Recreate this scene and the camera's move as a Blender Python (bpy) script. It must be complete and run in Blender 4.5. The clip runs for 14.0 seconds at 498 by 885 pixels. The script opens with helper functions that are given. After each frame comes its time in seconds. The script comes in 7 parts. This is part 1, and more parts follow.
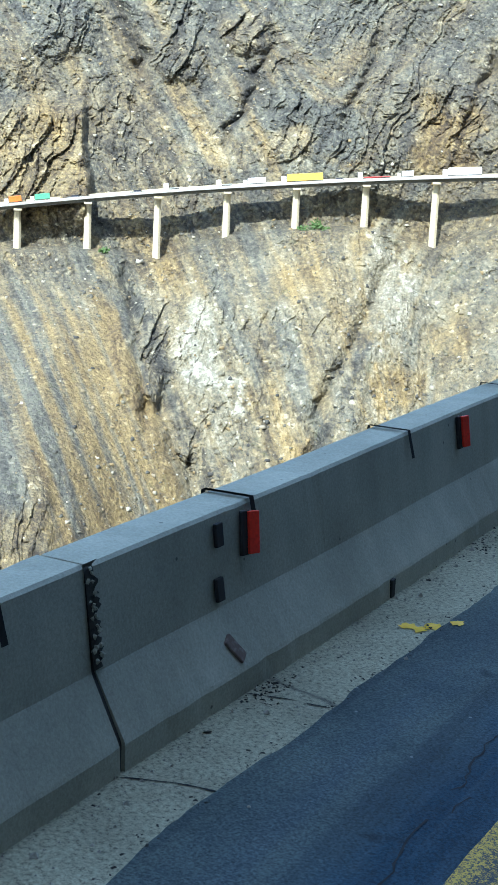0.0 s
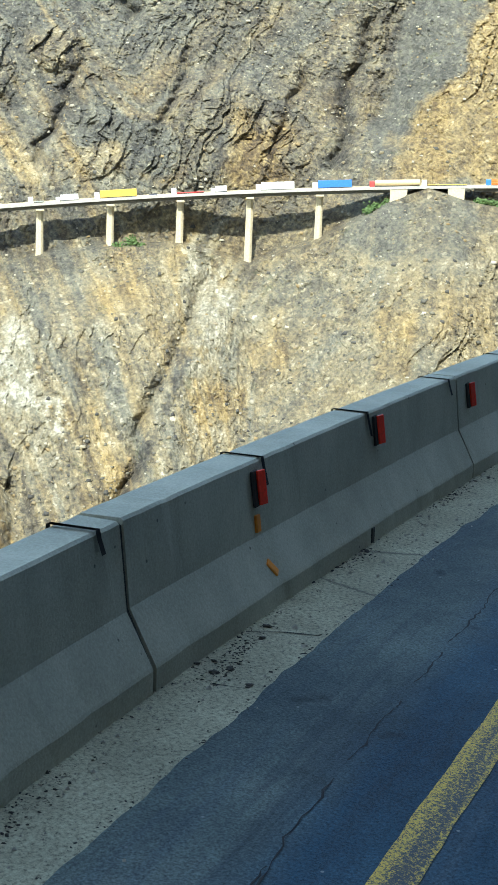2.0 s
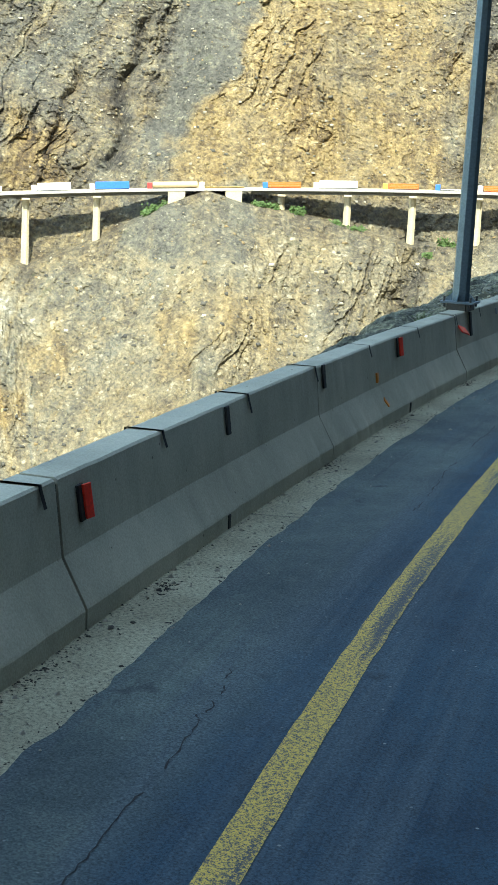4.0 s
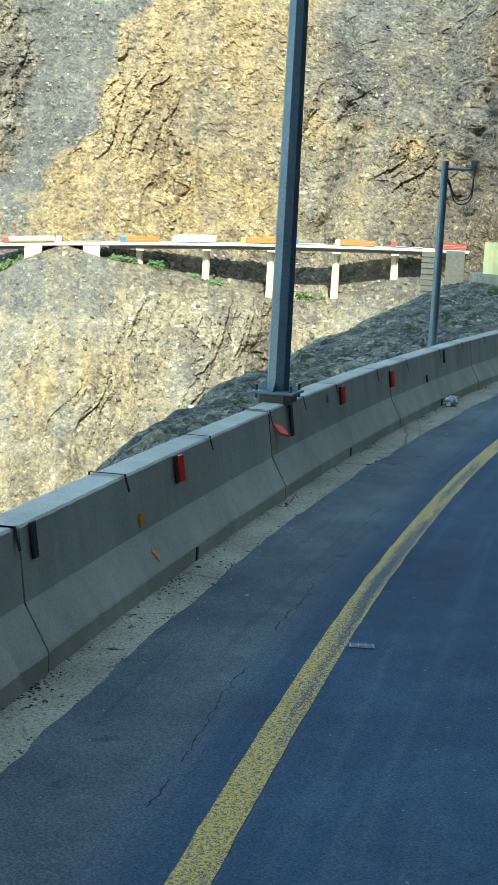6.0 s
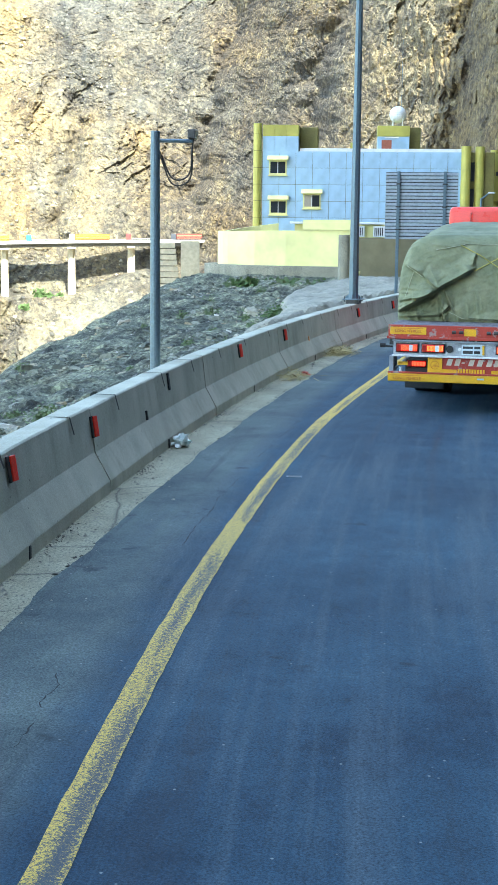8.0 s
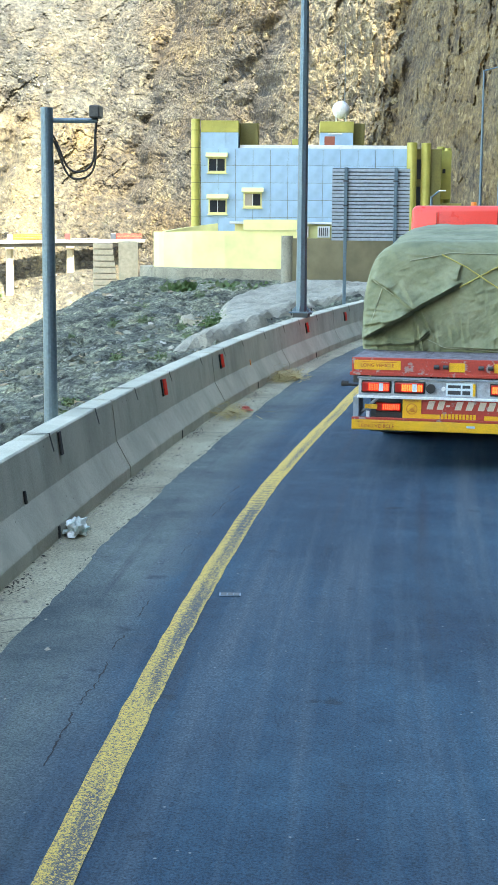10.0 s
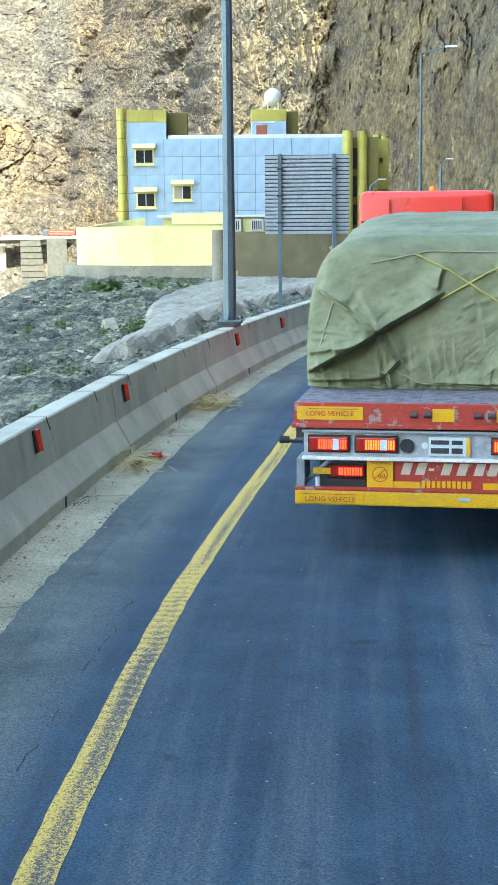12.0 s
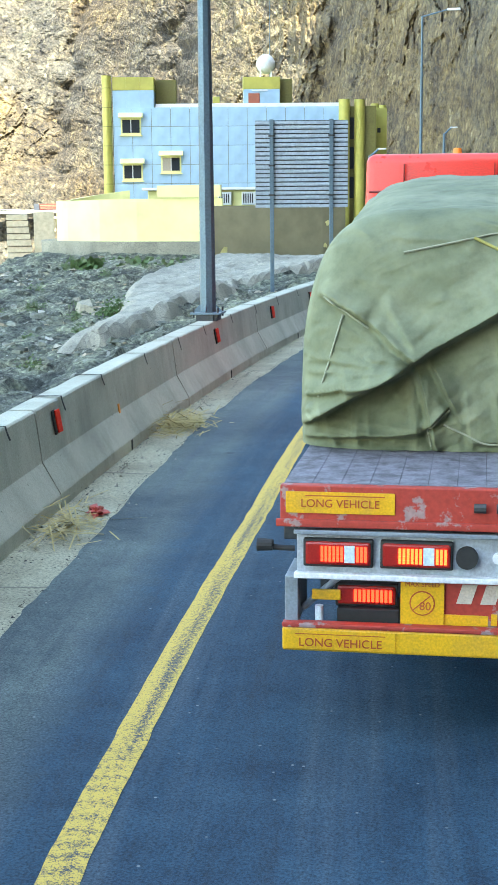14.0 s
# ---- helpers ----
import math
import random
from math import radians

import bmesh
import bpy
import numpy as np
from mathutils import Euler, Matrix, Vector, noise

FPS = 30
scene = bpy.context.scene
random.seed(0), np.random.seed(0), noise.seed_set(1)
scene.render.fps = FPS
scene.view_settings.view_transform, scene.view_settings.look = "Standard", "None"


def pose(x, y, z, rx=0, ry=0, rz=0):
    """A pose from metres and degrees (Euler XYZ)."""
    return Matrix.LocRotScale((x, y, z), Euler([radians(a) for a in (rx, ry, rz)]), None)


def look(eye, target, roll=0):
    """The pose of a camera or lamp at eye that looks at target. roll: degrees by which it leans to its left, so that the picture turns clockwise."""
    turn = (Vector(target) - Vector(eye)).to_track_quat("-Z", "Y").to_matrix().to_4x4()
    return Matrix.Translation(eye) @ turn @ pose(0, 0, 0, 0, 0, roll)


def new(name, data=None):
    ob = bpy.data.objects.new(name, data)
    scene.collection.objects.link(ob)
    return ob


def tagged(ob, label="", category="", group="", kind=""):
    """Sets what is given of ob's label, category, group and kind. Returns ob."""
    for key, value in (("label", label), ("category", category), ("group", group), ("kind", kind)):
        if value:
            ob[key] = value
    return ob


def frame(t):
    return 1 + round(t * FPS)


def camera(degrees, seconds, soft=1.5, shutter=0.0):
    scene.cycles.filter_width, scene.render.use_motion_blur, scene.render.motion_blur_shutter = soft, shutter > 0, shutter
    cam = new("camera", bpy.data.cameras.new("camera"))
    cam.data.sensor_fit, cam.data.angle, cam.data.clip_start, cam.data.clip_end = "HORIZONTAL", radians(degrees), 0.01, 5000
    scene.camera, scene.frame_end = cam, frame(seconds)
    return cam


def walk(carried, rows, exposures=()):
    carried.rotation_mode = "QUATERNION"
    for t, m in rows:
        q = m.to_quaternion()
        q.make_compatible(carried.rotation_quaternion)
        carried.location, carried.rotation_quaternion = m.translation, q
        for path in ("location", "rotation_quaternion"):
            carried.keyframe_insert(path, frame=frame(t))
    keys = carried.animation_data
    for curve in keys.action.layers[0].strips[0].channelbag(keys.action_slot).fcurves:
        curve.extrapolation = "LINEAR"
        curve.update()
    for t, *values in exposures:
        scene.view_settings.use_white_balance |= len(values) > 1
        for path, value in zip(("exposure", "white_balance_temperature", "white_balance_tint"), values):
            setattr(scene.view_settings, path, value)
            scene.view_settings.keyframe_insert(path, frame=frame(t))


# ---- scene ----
cam = camera(20.1, 14.0)

PATH = [
    (0, (11.612, -27.679, 2.735), (9.942, -26.667, 2.302), 2.8),
    (0.5, (11.031, -26.829, 2.74), (9.39, -25.771, 2.305), 2.4),
    (1, (10.469, -25.946, 2.758), (8.851, -24.855, 2.324), 2.2),
    (1.5, (9.909, -25.031, 2.787), (8.317, -23.894, 2.373), 2.2),
    (2, (9.272, -24.026, 2.767), (7.737, -22.809, 2.366), 2.4),
    (2.5, (8.699, -23.055, 2.77), (7.22, -21.767, 2.376), 2.4),
    (3, (8.094, -22.033, 2.761), (6.675, -20.68, 2.369), 2.5),
    (3.5, (7.524, -21.032, 2.755), (6.152, -19.631, 2.361), 2.7),
    (3.7, (7.298, -20.63, 2.756), (5.943, -19.214, 2.362), 2.8),
    (5.8, (4.698, -16.072, 2.759), (3.495, -14.502, 2.459), 3.3),
    (6, (4.405, -15.528, 2.755), (3.208, -13.954, 2.454), 3.0),
    (6.5, (3.727, -14.28, 2.768), (2.56, -12.682, 2.476), 1.5),
    (7, (3.053, -13.013, 2.777), (1.946, -11.373, 2.48), 1.4),
    (7.5, (2.401, -11.685, 2.772), (1.408, -9.975, 2.476), 0.5),
    (8, (1.786, -10.401, 2.767), (0.889, -8.639, 2.467), 0.6),
    (8.2, (1.582, -9.982, 2.786), (0.701, -8.211, 2.486), 0.9),
    (10.3, (-0.521, -5.246, 2.851), (-1.317, -3.436, 2.548), 0.1),
    (10.5, (-0.706, -4.769, 2.833), (-1.479, -2.949, 2.527), -0.0),
    (11, (-1.16, -3.634, 2.844), (-1.925, -1.812, 2.535), -0.2),
    (11.5, (-1.571, -2.521, 2.854), (-2.323, -0.694, 2.547), -0.4),
    (12, (-2.033, -1.235, 2.838), (-2.778, 0.595, 2.529), -0.5),
    (12.5, (-2.512, -0.006, 2.816), (-3.253, 1.826, 2.509), -0.7),
    (13, (-2.882, 1.116, 2.817), (-3.627, 2.947, 2.51), -0.8),
    (13.5, (-3.282, 2.2, 2.793), (-4.03, 4.026, 2.466), -0.8),
    (14, (-3.619, 3.177, 2.79), (-4.355, 5.005, 2.445), -0.5),
]
walk(cam, [(t, look(eye, target, roll)) for t, eye, target, roll in PATH],
     exposures=[(0, 1.82, 5900, 1), (1, 1.72, 6400, 0), (2.5, 1.72, 6900, -2), (3, 1.70, 7100, -3), (3.7, 1.83, 7200, -3), (6, 2.0, 6600, -3), (7, 2.24, 6200, -2), (7.5, 2.52, 6400, 0), (8.2, 2.92, 6900, 2), (10.3, 2.97, 7350, 3), (12, 3.02, 7350, 3), (14, 3.14, 7350, 2)])

# ---- light ----
SUN_EL, SUN_AZ = 46.0, (0.67, -0.742)      # elevation in degrees; plan direction towards the sun
world = bpy.data.worlds.new("world")
scene.world = world
world.use_nodes = True
wn = world.node_tree.nodes
sky = wn.new("ShaderNodeTexSky")
sky.sky_type, sky.sun_disc = "NISHITA", False
sky.sun_elevation, sky.sun_rotation = radians(SUN_EL), math.atan2(SUN_AZ[0], SUN_AZ[1])
sky.altitude, sky.air_density, sky.dust_density = 800, 1.3, 1.5
world.node_tree.links.new(sky.outputs[0], wn["Background"].inputs[0])
wn["Background"].inputs[1].default_value = 0.15
sun = new("sun", bpy.data.lights.new("sun", "SUN"))
sun.data.energy, sun.data.angle, sun.data.color = 3.0, radians(0.53), (1.0, 0.975, 0.90)
sun.matrix_world = look((SUN_AZ[0] * 500, SUN_AZ[1] * 500, 500 * math.tan(radians(SUN_EL))), (0, 0, 0))


# ---- noise ----
def vnoise(x, y, seed=0):
    """Smooth value noise in 0..1 on numpy arrays."""
    xi, yi = np.floor(x).astype(np.int64), np.floor(y).astype(np.int64)
    fx, fy = x - xi, y - yi
    fx, fy = fx * fx * fx * (fx * (fx * 6 - 15) + 10), fy * fy * fy * (fy * (fy * 6 - 15) + 10)

    def lattice(i, j):
        h = (i * 374761393 + j * 668265263 + seed * 974634541) & 0x7FFFFFFF
        h = ((h ^ (h >> 13)) * 1274126177) & 0x7FFFFFFF
        h = ((h ^ (h >> 16)) * 668265263) & 0x7FFFFFFF
        return ((h ^ (h >> 15)) & 0xFFFF) / 65535.0

    a, b = lattice(xi, yi), lattice(xi + 1, yi)
    c, d = lattice(xi, yi + 1), lattice(xi + 1, yi + 1)
    return (a + (b - a) * fx) * (1 - fy) + (c + (d - c) * fx) * fy


def fbm(x, y, octaves=4, seed=0, gain=0.5):
    total, amp, norm = 0.0, 1.0, 0.0
    for k in range(octaves):
        total = total + amp * vnoise(x * 2**k + 17.3 * k, y * 2**k - 9.1 * k, seed + k)
        norm, amp = norm + amp, amp * gain
    return total / norm


def ridged(x, y, octaves=4, seed=0, gain=0.5):
    total, amp, norm = 0.0, 1.0, 0.0
    for k in range(octaves):
        total = total + amp * (1 - np.abs(2 * vnoise(x * 2**k + 5.7 * k, y * 2**k + 3.3 * k, seed + k) - 1))
        norm, amp = norm + amp, amp * gain
    return total / norm


def worley(x, y, seed=0):
    """Cell noise: a random number for the nearest cell, a second one, and the gap to the next cell (numpy)."""
    xi, yi = np.floor(x).astype(np.int64), np.floor(y).astype(np.int64)
    best, second = np.full(x.shape, 9.0), np.full(x.shape, 9.0)
    one, two, ox, oy = np.zeros(x.shape), np.zeros(x.shape), np.zeros(x.shape), np.zeros(x.shape)

    def rnd(i, j, k):
        h = (i * 374761393 + j * 668265263 + (seed * 7 + k) * 974634541) & 0x7FFFFFFF
        h = ((h ^ (h >> 13)) * 1274126177) & 0x7FFFFFFF
        h = ((h ^ (h >> 16)) * 668265263) & 0x7FFFFFFF
        return ((h ^ (h >> 15)) & 0xFFFF) / 65535.0

    for di in (-1, 0, 1):
        for dj in (-1, 0, 1):
            i, j = xi + di, yi + dj
            dx, dy = i + rnd(i, j, 1) - x, j + rnd(i, j, 2) - y
            d = np.hypot(dx, dy)
            closer = d < best
            second = np.where(closer, best, np.minimum(second, d))
            one, two = np.where(closer, rnd(i, j, 3), one), np.where(closer, rnd(i, j, 4), two)
            ox, oy = np.where(closer, dx, ox), np.where(closer, dy, oy)
            best = np.where(closer, d, best)
    return one, two, second - best, ox, oy


def blocks(x, y, seed=0):
    """Broken rock: flat tilted faces at random depths, -0.5..0.5 or so."""
    one, two, gap, ox, oy = worley(x, y, seed)
    return (one - 0.5) + 0.9 * (two - 0.5) * ox + 0.9 * (one * 7 % 1 - 0.5) * oy - 0.35 * np.exp(-gap * 9)


def ramp(a, b, x):
    t = np.clip((x - a) / (b - a), 0, 1)
    return t * t * (3 - 2 * t)


# ---- materials ----
def material(name, rough=0.8, metal=0.0):
    m = bpy.data.materials.new(name)
    m.use_nodes = True
    n, l = m.node_tree.nodes, m.node_tree.links
    b = n["Principled BSDF"]
    b.inputs["Roughness"].default_value, b.inputs["Metallic"].default_value = rough, metal
    return m, n, l, b


def tex_noise(n, l, scale, detail=4.0, rough=0.55, coord=None, stretch=None):
    t = n.new("ShaderNodeTexNoise")
    t.inputs["Scale"].default_value, t.inputs["Detail"].default_value, t.inputs["Roughness"].default_value = scale, detail, rough
    if coord is None:
        coord = n.new("ShaderNodeTexCoord").outputs["Object"]
    if stretch:
        mp = n.new("ShaderNodeMapping")
        mp.inputs["Scale"].default_value = stretch
        l.new(coord, mp.inputs[0])
        coord = mp.outputs[0]
    l.new(coord, t.inputs["Vector"])
    return t


def color_ramp(n, l, fac, stops):
    r = n.new("ShaderNodeValToRGB")
    el = r.color_ramp.elements
    while len(el) < len(stops):
        el.new(0.5)
    for e, (p, c) in zip(el, stops):
        e.position, e.color = p, (*c, 1) if len(c) == 3 else c
    l.new(fac, r.inputs[0])
    return r.outputs[0]


def mix(n, l, fac, a, b, kind="MIX"):
    m = n.new("ShaderNodeMix")
    m.data_type, m.blend_type = "RGBA", kind
    for sock, v in ((m.inputs[0], fac), (m.inputs[6], a), (m.inputs[7], b)):
        if isinstance(v, (int, float)):
            sock.default_value = v
        elif isinstance(v, tuple):
            sock.default_value = (*v, 1)
        else:
            l.new(v, sock)
    return m.outputs[2]


def bump(n, l, b, height, strength=0.4, dist=0.02):
    u = n.new("ShaderNodeBump")
    u.inputs["Strength"].default_value, u.inputs["Distance"].default_value = strength, dist
    l.new(height, u.inputs["Height"])
    l.new(u.outputs[0], b.inputs["Normal"])


def worn(name, colour, dirt=(0.18, 0.16, 0.13), rough=0.6, metal=0.0, scale=3.0, amount=0.35, fine=40.0, depth=0.004, lo=0.5, hi=0.75):
    """A plain coat of one colour with blotches of dirt and a fine grain."""
    m, n, l, b = material(name, rough, metal)
    big, small = tex_noise(n, l, scale, 6, 0.65), tex_noise(n, l, fine, 3)
    mask = color_ramp(n, l, big.outputs[0], [(lo, (0, 0, 0)), (hi, (amount, amount, amount))])
    c = mix(n, l, mask, colour, dirt)
    grain = color_ramp(n, l, small.outputs[0], [(0.3, (0.82, 0.82, 0.82)), (0.7, (1.12, 1.12, 1.12))])
    l.new(mix(n, l, 1.0, c, grain, "MULTIPLY"), b.inputs["Base Color"])
    l.new(color_ramp(n, l, big.outputs[0], [(0.3, (rough * 0.85,) * 3), (0.8, (min(1, rough * 1.25),) * 3)]), b.inputs["Roughness"])
    if depth:
        bump(n, l, b, small.outputs[0], 0.35, depth)
    return m


def rock_material():
    """Mountain rock and scree; the zone attribute holds r warmth, g lightness, b how coarse and broken it is."""
    m, n, l, b = material("mountain_rock", 0.95)
    at = n.new("ShaderNodeAttribute")
    at.attribute_name = "zone"
    sep = n.new("ShaderNodeSeparateColor")
    l.new(at.outputs["Color"], sep.inputs[0])
    co = n.new("ShaderNodeTexCoord").outputs["Object"]
    fine, mid, hue = tex_noise(n, l, 0.6, 8, 0.8, co), tex_noise(n, l, 0.11, 9, 0.72, co), tex_noise(n, l, 0.05, 9, 0.7, co, (1, 1, 0.8))

    def madd(sock, k, add):
        q = n.new("ShaderNodeMath")
        q.operation, q.inputs[1].default_value = "MULTIPLY_ADD", k
        l.new(sock, q.inputs[0])
        if isinstance(add, float):
            q.inputs[2].default_value = add
        else:
            l.new(add, q.inputs[2])
        return q.outputs[0]

    # stones: pale ones stand out, dark gaps between
    cells = n.new("ShaderNodeTexVoronoi")
    cells.inputs["Scale"].default_value = 0.62
    l.new(mix(n, l, 0.5, co, fine.outputs["Color"], "ADD"), cells.inputs["Vector"])
    bright = color_ramp(n, l, cells.outputs["Color"], [(0.0, (0.28, 0.28, 0.28)), (0.25, (0.5, 0.5, 0.5)), (0.8, (0.5, 0.5, 0.5)), (0.93, (1, 1, 1))])
    light = madd(mid.outputs[0], 0.7, -0.35)
    light = madd(fine.outputs[0], 1.6, madd(light, 1.0, -0.8))
    light = madd(bright, 0.6, madd(light, 1.0, -0.30))
    spread = madd(sep.outputs[2], 0.45, 0.92)
    mul = n.new("ShaderNodeMath")
    mul.operation = "MULTIPLY"
    l.new(light, mul.inputs[0])
    l.new(spread, mul.inputs[1])
    light = madd(mul.outputs[0], 1.0, sep.outputs[1])
    grey = color_ramp(n, l, light, [(0.0, (0.030, 0.031, 0.032)), (0.28, (0.085, 0.089, 0.082)), (0.5, (0.150, 0.152, 0.128)), (0.7, (0.225, 0.223, 0.178)), (1.0, (0.46, 0.45, 0.40))])
    warm = color_ramp(n, l, light, [(0.0, (0.040, 0.030, 0.022)), (0.28, (0.120, 0.086, 0.046)), (0.5, (0.225, 0.168, 0.080)), (0.7, (0.335, 0.255, 0.120)), (1.0, (0.45, 0.37, 0.23))])
    w = madd(hue.outputs[0], 1.1, madd(sep.outputs[0], 1.0, -0.55))
    w = madd(fine.outputs[0], 0.9, madd(w, 1.0, -0.45))
    c = mix(n, l, color_ramp(n, l, w, [(0.0, (0.1, 0.1, 0.1)), (1.0, (1, 1, 1))]), grey, warm)
    green = color_ramp(n, l, tex_noise(n, l, 0.09, 9, 0.75, co).outputs[0], [(0.6, (0, 0, 0)), (0.74, (0.7, 0.7, 0.7))])
    c = mix(n, l, green, c, (0.095, 0.11, 0.05))
    l.new(c, b.inputs["Base Color"])
    bump(n, l, b, madd(cells.outputs["Distance"], -0.5, fine.outputs[0]), 1.0, 1.3)
    return m


def rubble_material():
    """Dark green-grey slate rubble with slanting beds and pale streaks."""
    m, n, l, b = material("slate_rubble", 0.95)
    co = n.new("ShaderNodeTexCoord").outputs["Object"]
    turn = n.new("ShaderNodeMapping")
    turn.inputs["Rotation"].default_value = (0.0, 0.35, radians(-17))
    l.new(co, turn.inputs[0])
    lay_ = turn.outputs[0]
    big, mid, fine = tex_noise(n, l, 0.2, 5, 0.65, co), tex_noise(n, l, 1.3, 6, 0.75, co), tex_noise(n, l, 7, 5, 0.75, co)
    beds, thin = tex_noise(n, l, 1.0, 6, 0.7, lay_, (1.3, 0.16, 1.8)), tex_noise(n, l, 1.0, 5, 0.7, lay_, (4.5, 0.5, 5.0))
    base = color_ramp(n, l, big.outputs[0], [(0.35, (0.085, 0.095, 0.075)), (0.55, (0.15, 0.16, 0.12)), (0.72, (0.25, 0.245, 0.165))])
    c = mix(n, l, 1.0, base, color_ramp(n, l, beds.outputs[0], [(0.36, (0.35, 0.36, 0.38)), (0.5, (1, 1, 1)), (0.64, (1.7, 1.68, 1.55))]), "MULTIPLY")
    c = mix(n, l, 1.0, c, color_ramp(n, l, mid.outputs[0], [(0.36, (0.45, 0.46, 0.47)), (0.48, (0.95, 0.95, 0.95)), (0.64, (1.5, 1.48, 1.4))]), "MULTIPLY")
    c = mix(n, l, 1.0, c, color_ramp(n, l, fine.outputs[0], [(0.36, (0.3, 0.3, 0.32)), (0.5, (1, 1, 1)), (0.64, (1.9, 1.88, 1.8))]), "MULTIPLY")
    c = mix(n, l, color_ramp(n, l, thin.outputs[0], [(0.58, (0, 0, 0)), (0.66, (0.75, 0.75, 0.75))]), c, (0.36, 0.36, 0.31))
    l.new(c, b.inputs["Base Color"])
    bump(n, l, b, fine.outputs[0], 0.9, 0.2)
    return m


def asphalt_material():
    """Bluish worn asphalt; the track attribute holds the way along and across the road."""
    m, n, l, b = material("asphalt", 0.8)
    b.inputs["Specular IOR Level"].default_value = 0.2
    co = n.new("ShaderNodeTexCoord").outputs["Object"]
    tr = n.new("ShaderNodeAttribute")
    tr.attribute_name = "track"
    xyz = n.new("ShaderNodeSeparateXYZ")
    l.new(tr.outputs["Vector"], xyz.inputs[0])
    grain, patch, wide = tex_noise(n, l, 70, 4, 0.8, co), tex_noise(n, l, 2.2, 7, 0.7, co), tex_noise(n, l, 0.4, 4, 0.6, co)
    lanes = tex_noise(n, l, 1.0, 6, 0.65, tr.outputs["Vector"], (0.12, 3.2, 1))
    # the dusty shoulder next to the gutter, then the bluer running lane
    side = n.new("ShaderNodeMath")
    side.operation, side.inputs[1].default_value = "MULTIPLY_ADD", 0.5
    l.new(patch.outputs[0], side.inputs[0])
    l.new(xyz.outputs["Y"], side.inputs[2])
    half = n.new("ShaderNodeMath")
    half.operation, half.inputs[1].default_value = "MULTIPLY", 0.5
    l.new(side.outputs[0], half.inputs[0])
    shoulder = color_ramp(n, l, half.outputs[0], [(0.76, (1, 1, 1)), (0.92, (0, 0, 0))])
    lane = color_ramp(n, l, patch.outputs[0], [(0.3, (0.013, 0.037, 0.064)), (0.52, (0.020, 0.053, 0.087)), (0.75, (0.033, 0.073, 0.108))])
    dusty = color_ramp(n, l, patch.outputs[0], [(0.3, (0.058, 0.080, 0.084)), (0.52, (0.086, 0.112, 0.112)), (0.75, (0.118, 0.142, 0.136))])
    c = mix(n, l, shoulder, lane, dusty)
    c = mix(n, l, 1.0, c, color_ramp(n, l, wide.outputs[0], [(0.35, (0.58, 0.62, 0.68)), (0.65, (1.3, 1.26, 1.2))]), "MULTIPLY")
    c = mix(n, l, color_ramp(n, l, lanes.outputs[0], [(0.48, (0, 0, 0)), (0.70, (0.85, 0.85, 0.85))]), c, (0.075, 0.100, 0.120))
    c = mix(n, l, color_ramp(n, l, lanes.outputs[0], [(0.28, (0.8, 0.8, 0.8)), (0.45, (0, 0, 0))]), c, (0.011, 0.021, 0.036))
    c = mix(n, l, 1.0, c, color_ramp(n, l, grain.outputs[0], [(0.33, (0.4, 0.4, 0.4)), (0.5, (1, 1, 1)), (0.64, (1.6, 1.6, 1.55))]), "MULTIPLY")
    oil = tex_noise(n, l, 2.6, 3, 0.5, co, (1, 1, 1))
    c = mix(n, l, color_ramp(n, l, oil.outputs[0], [(0.67, (0, 0, 0)), (0.74, (0.6, 0.6, 0.6))]), c, (0.012, 0.016, 0.024))
    chips = n.new("ShaderNodeTexVoronoi")
    chips.inputs["Scale"].default_value = 17
    l.new(co, chips.inputs["Vector"])
    pick = color_ramp(n, l, chips.outputs["Color"], [(0.80, (0, 0, 0)), (0.86, (1, 1, 1))])
    dot = color_ramp(n, l, chips.outputs["Distance"], [(0.10, (1, 1, 1)), (0.17, (0, 0, 0))])
    c = mix(n, l, mix(n, l, 1.0, pick, dot, "MULTIPLY"), c, (0.20, 0.22, 0.22))
    l.new(c, b.inputs["Base Color"])
    l.new(color_ramp(n, l, lanes.outputs[0], [(0.3, (0.65,) * 3), (0.7, (0.85,) * 3)]), b.inputs["Roughness"])
    bump(n, l, b, grain.outputs[0], 0.7, 0.01)
    return m


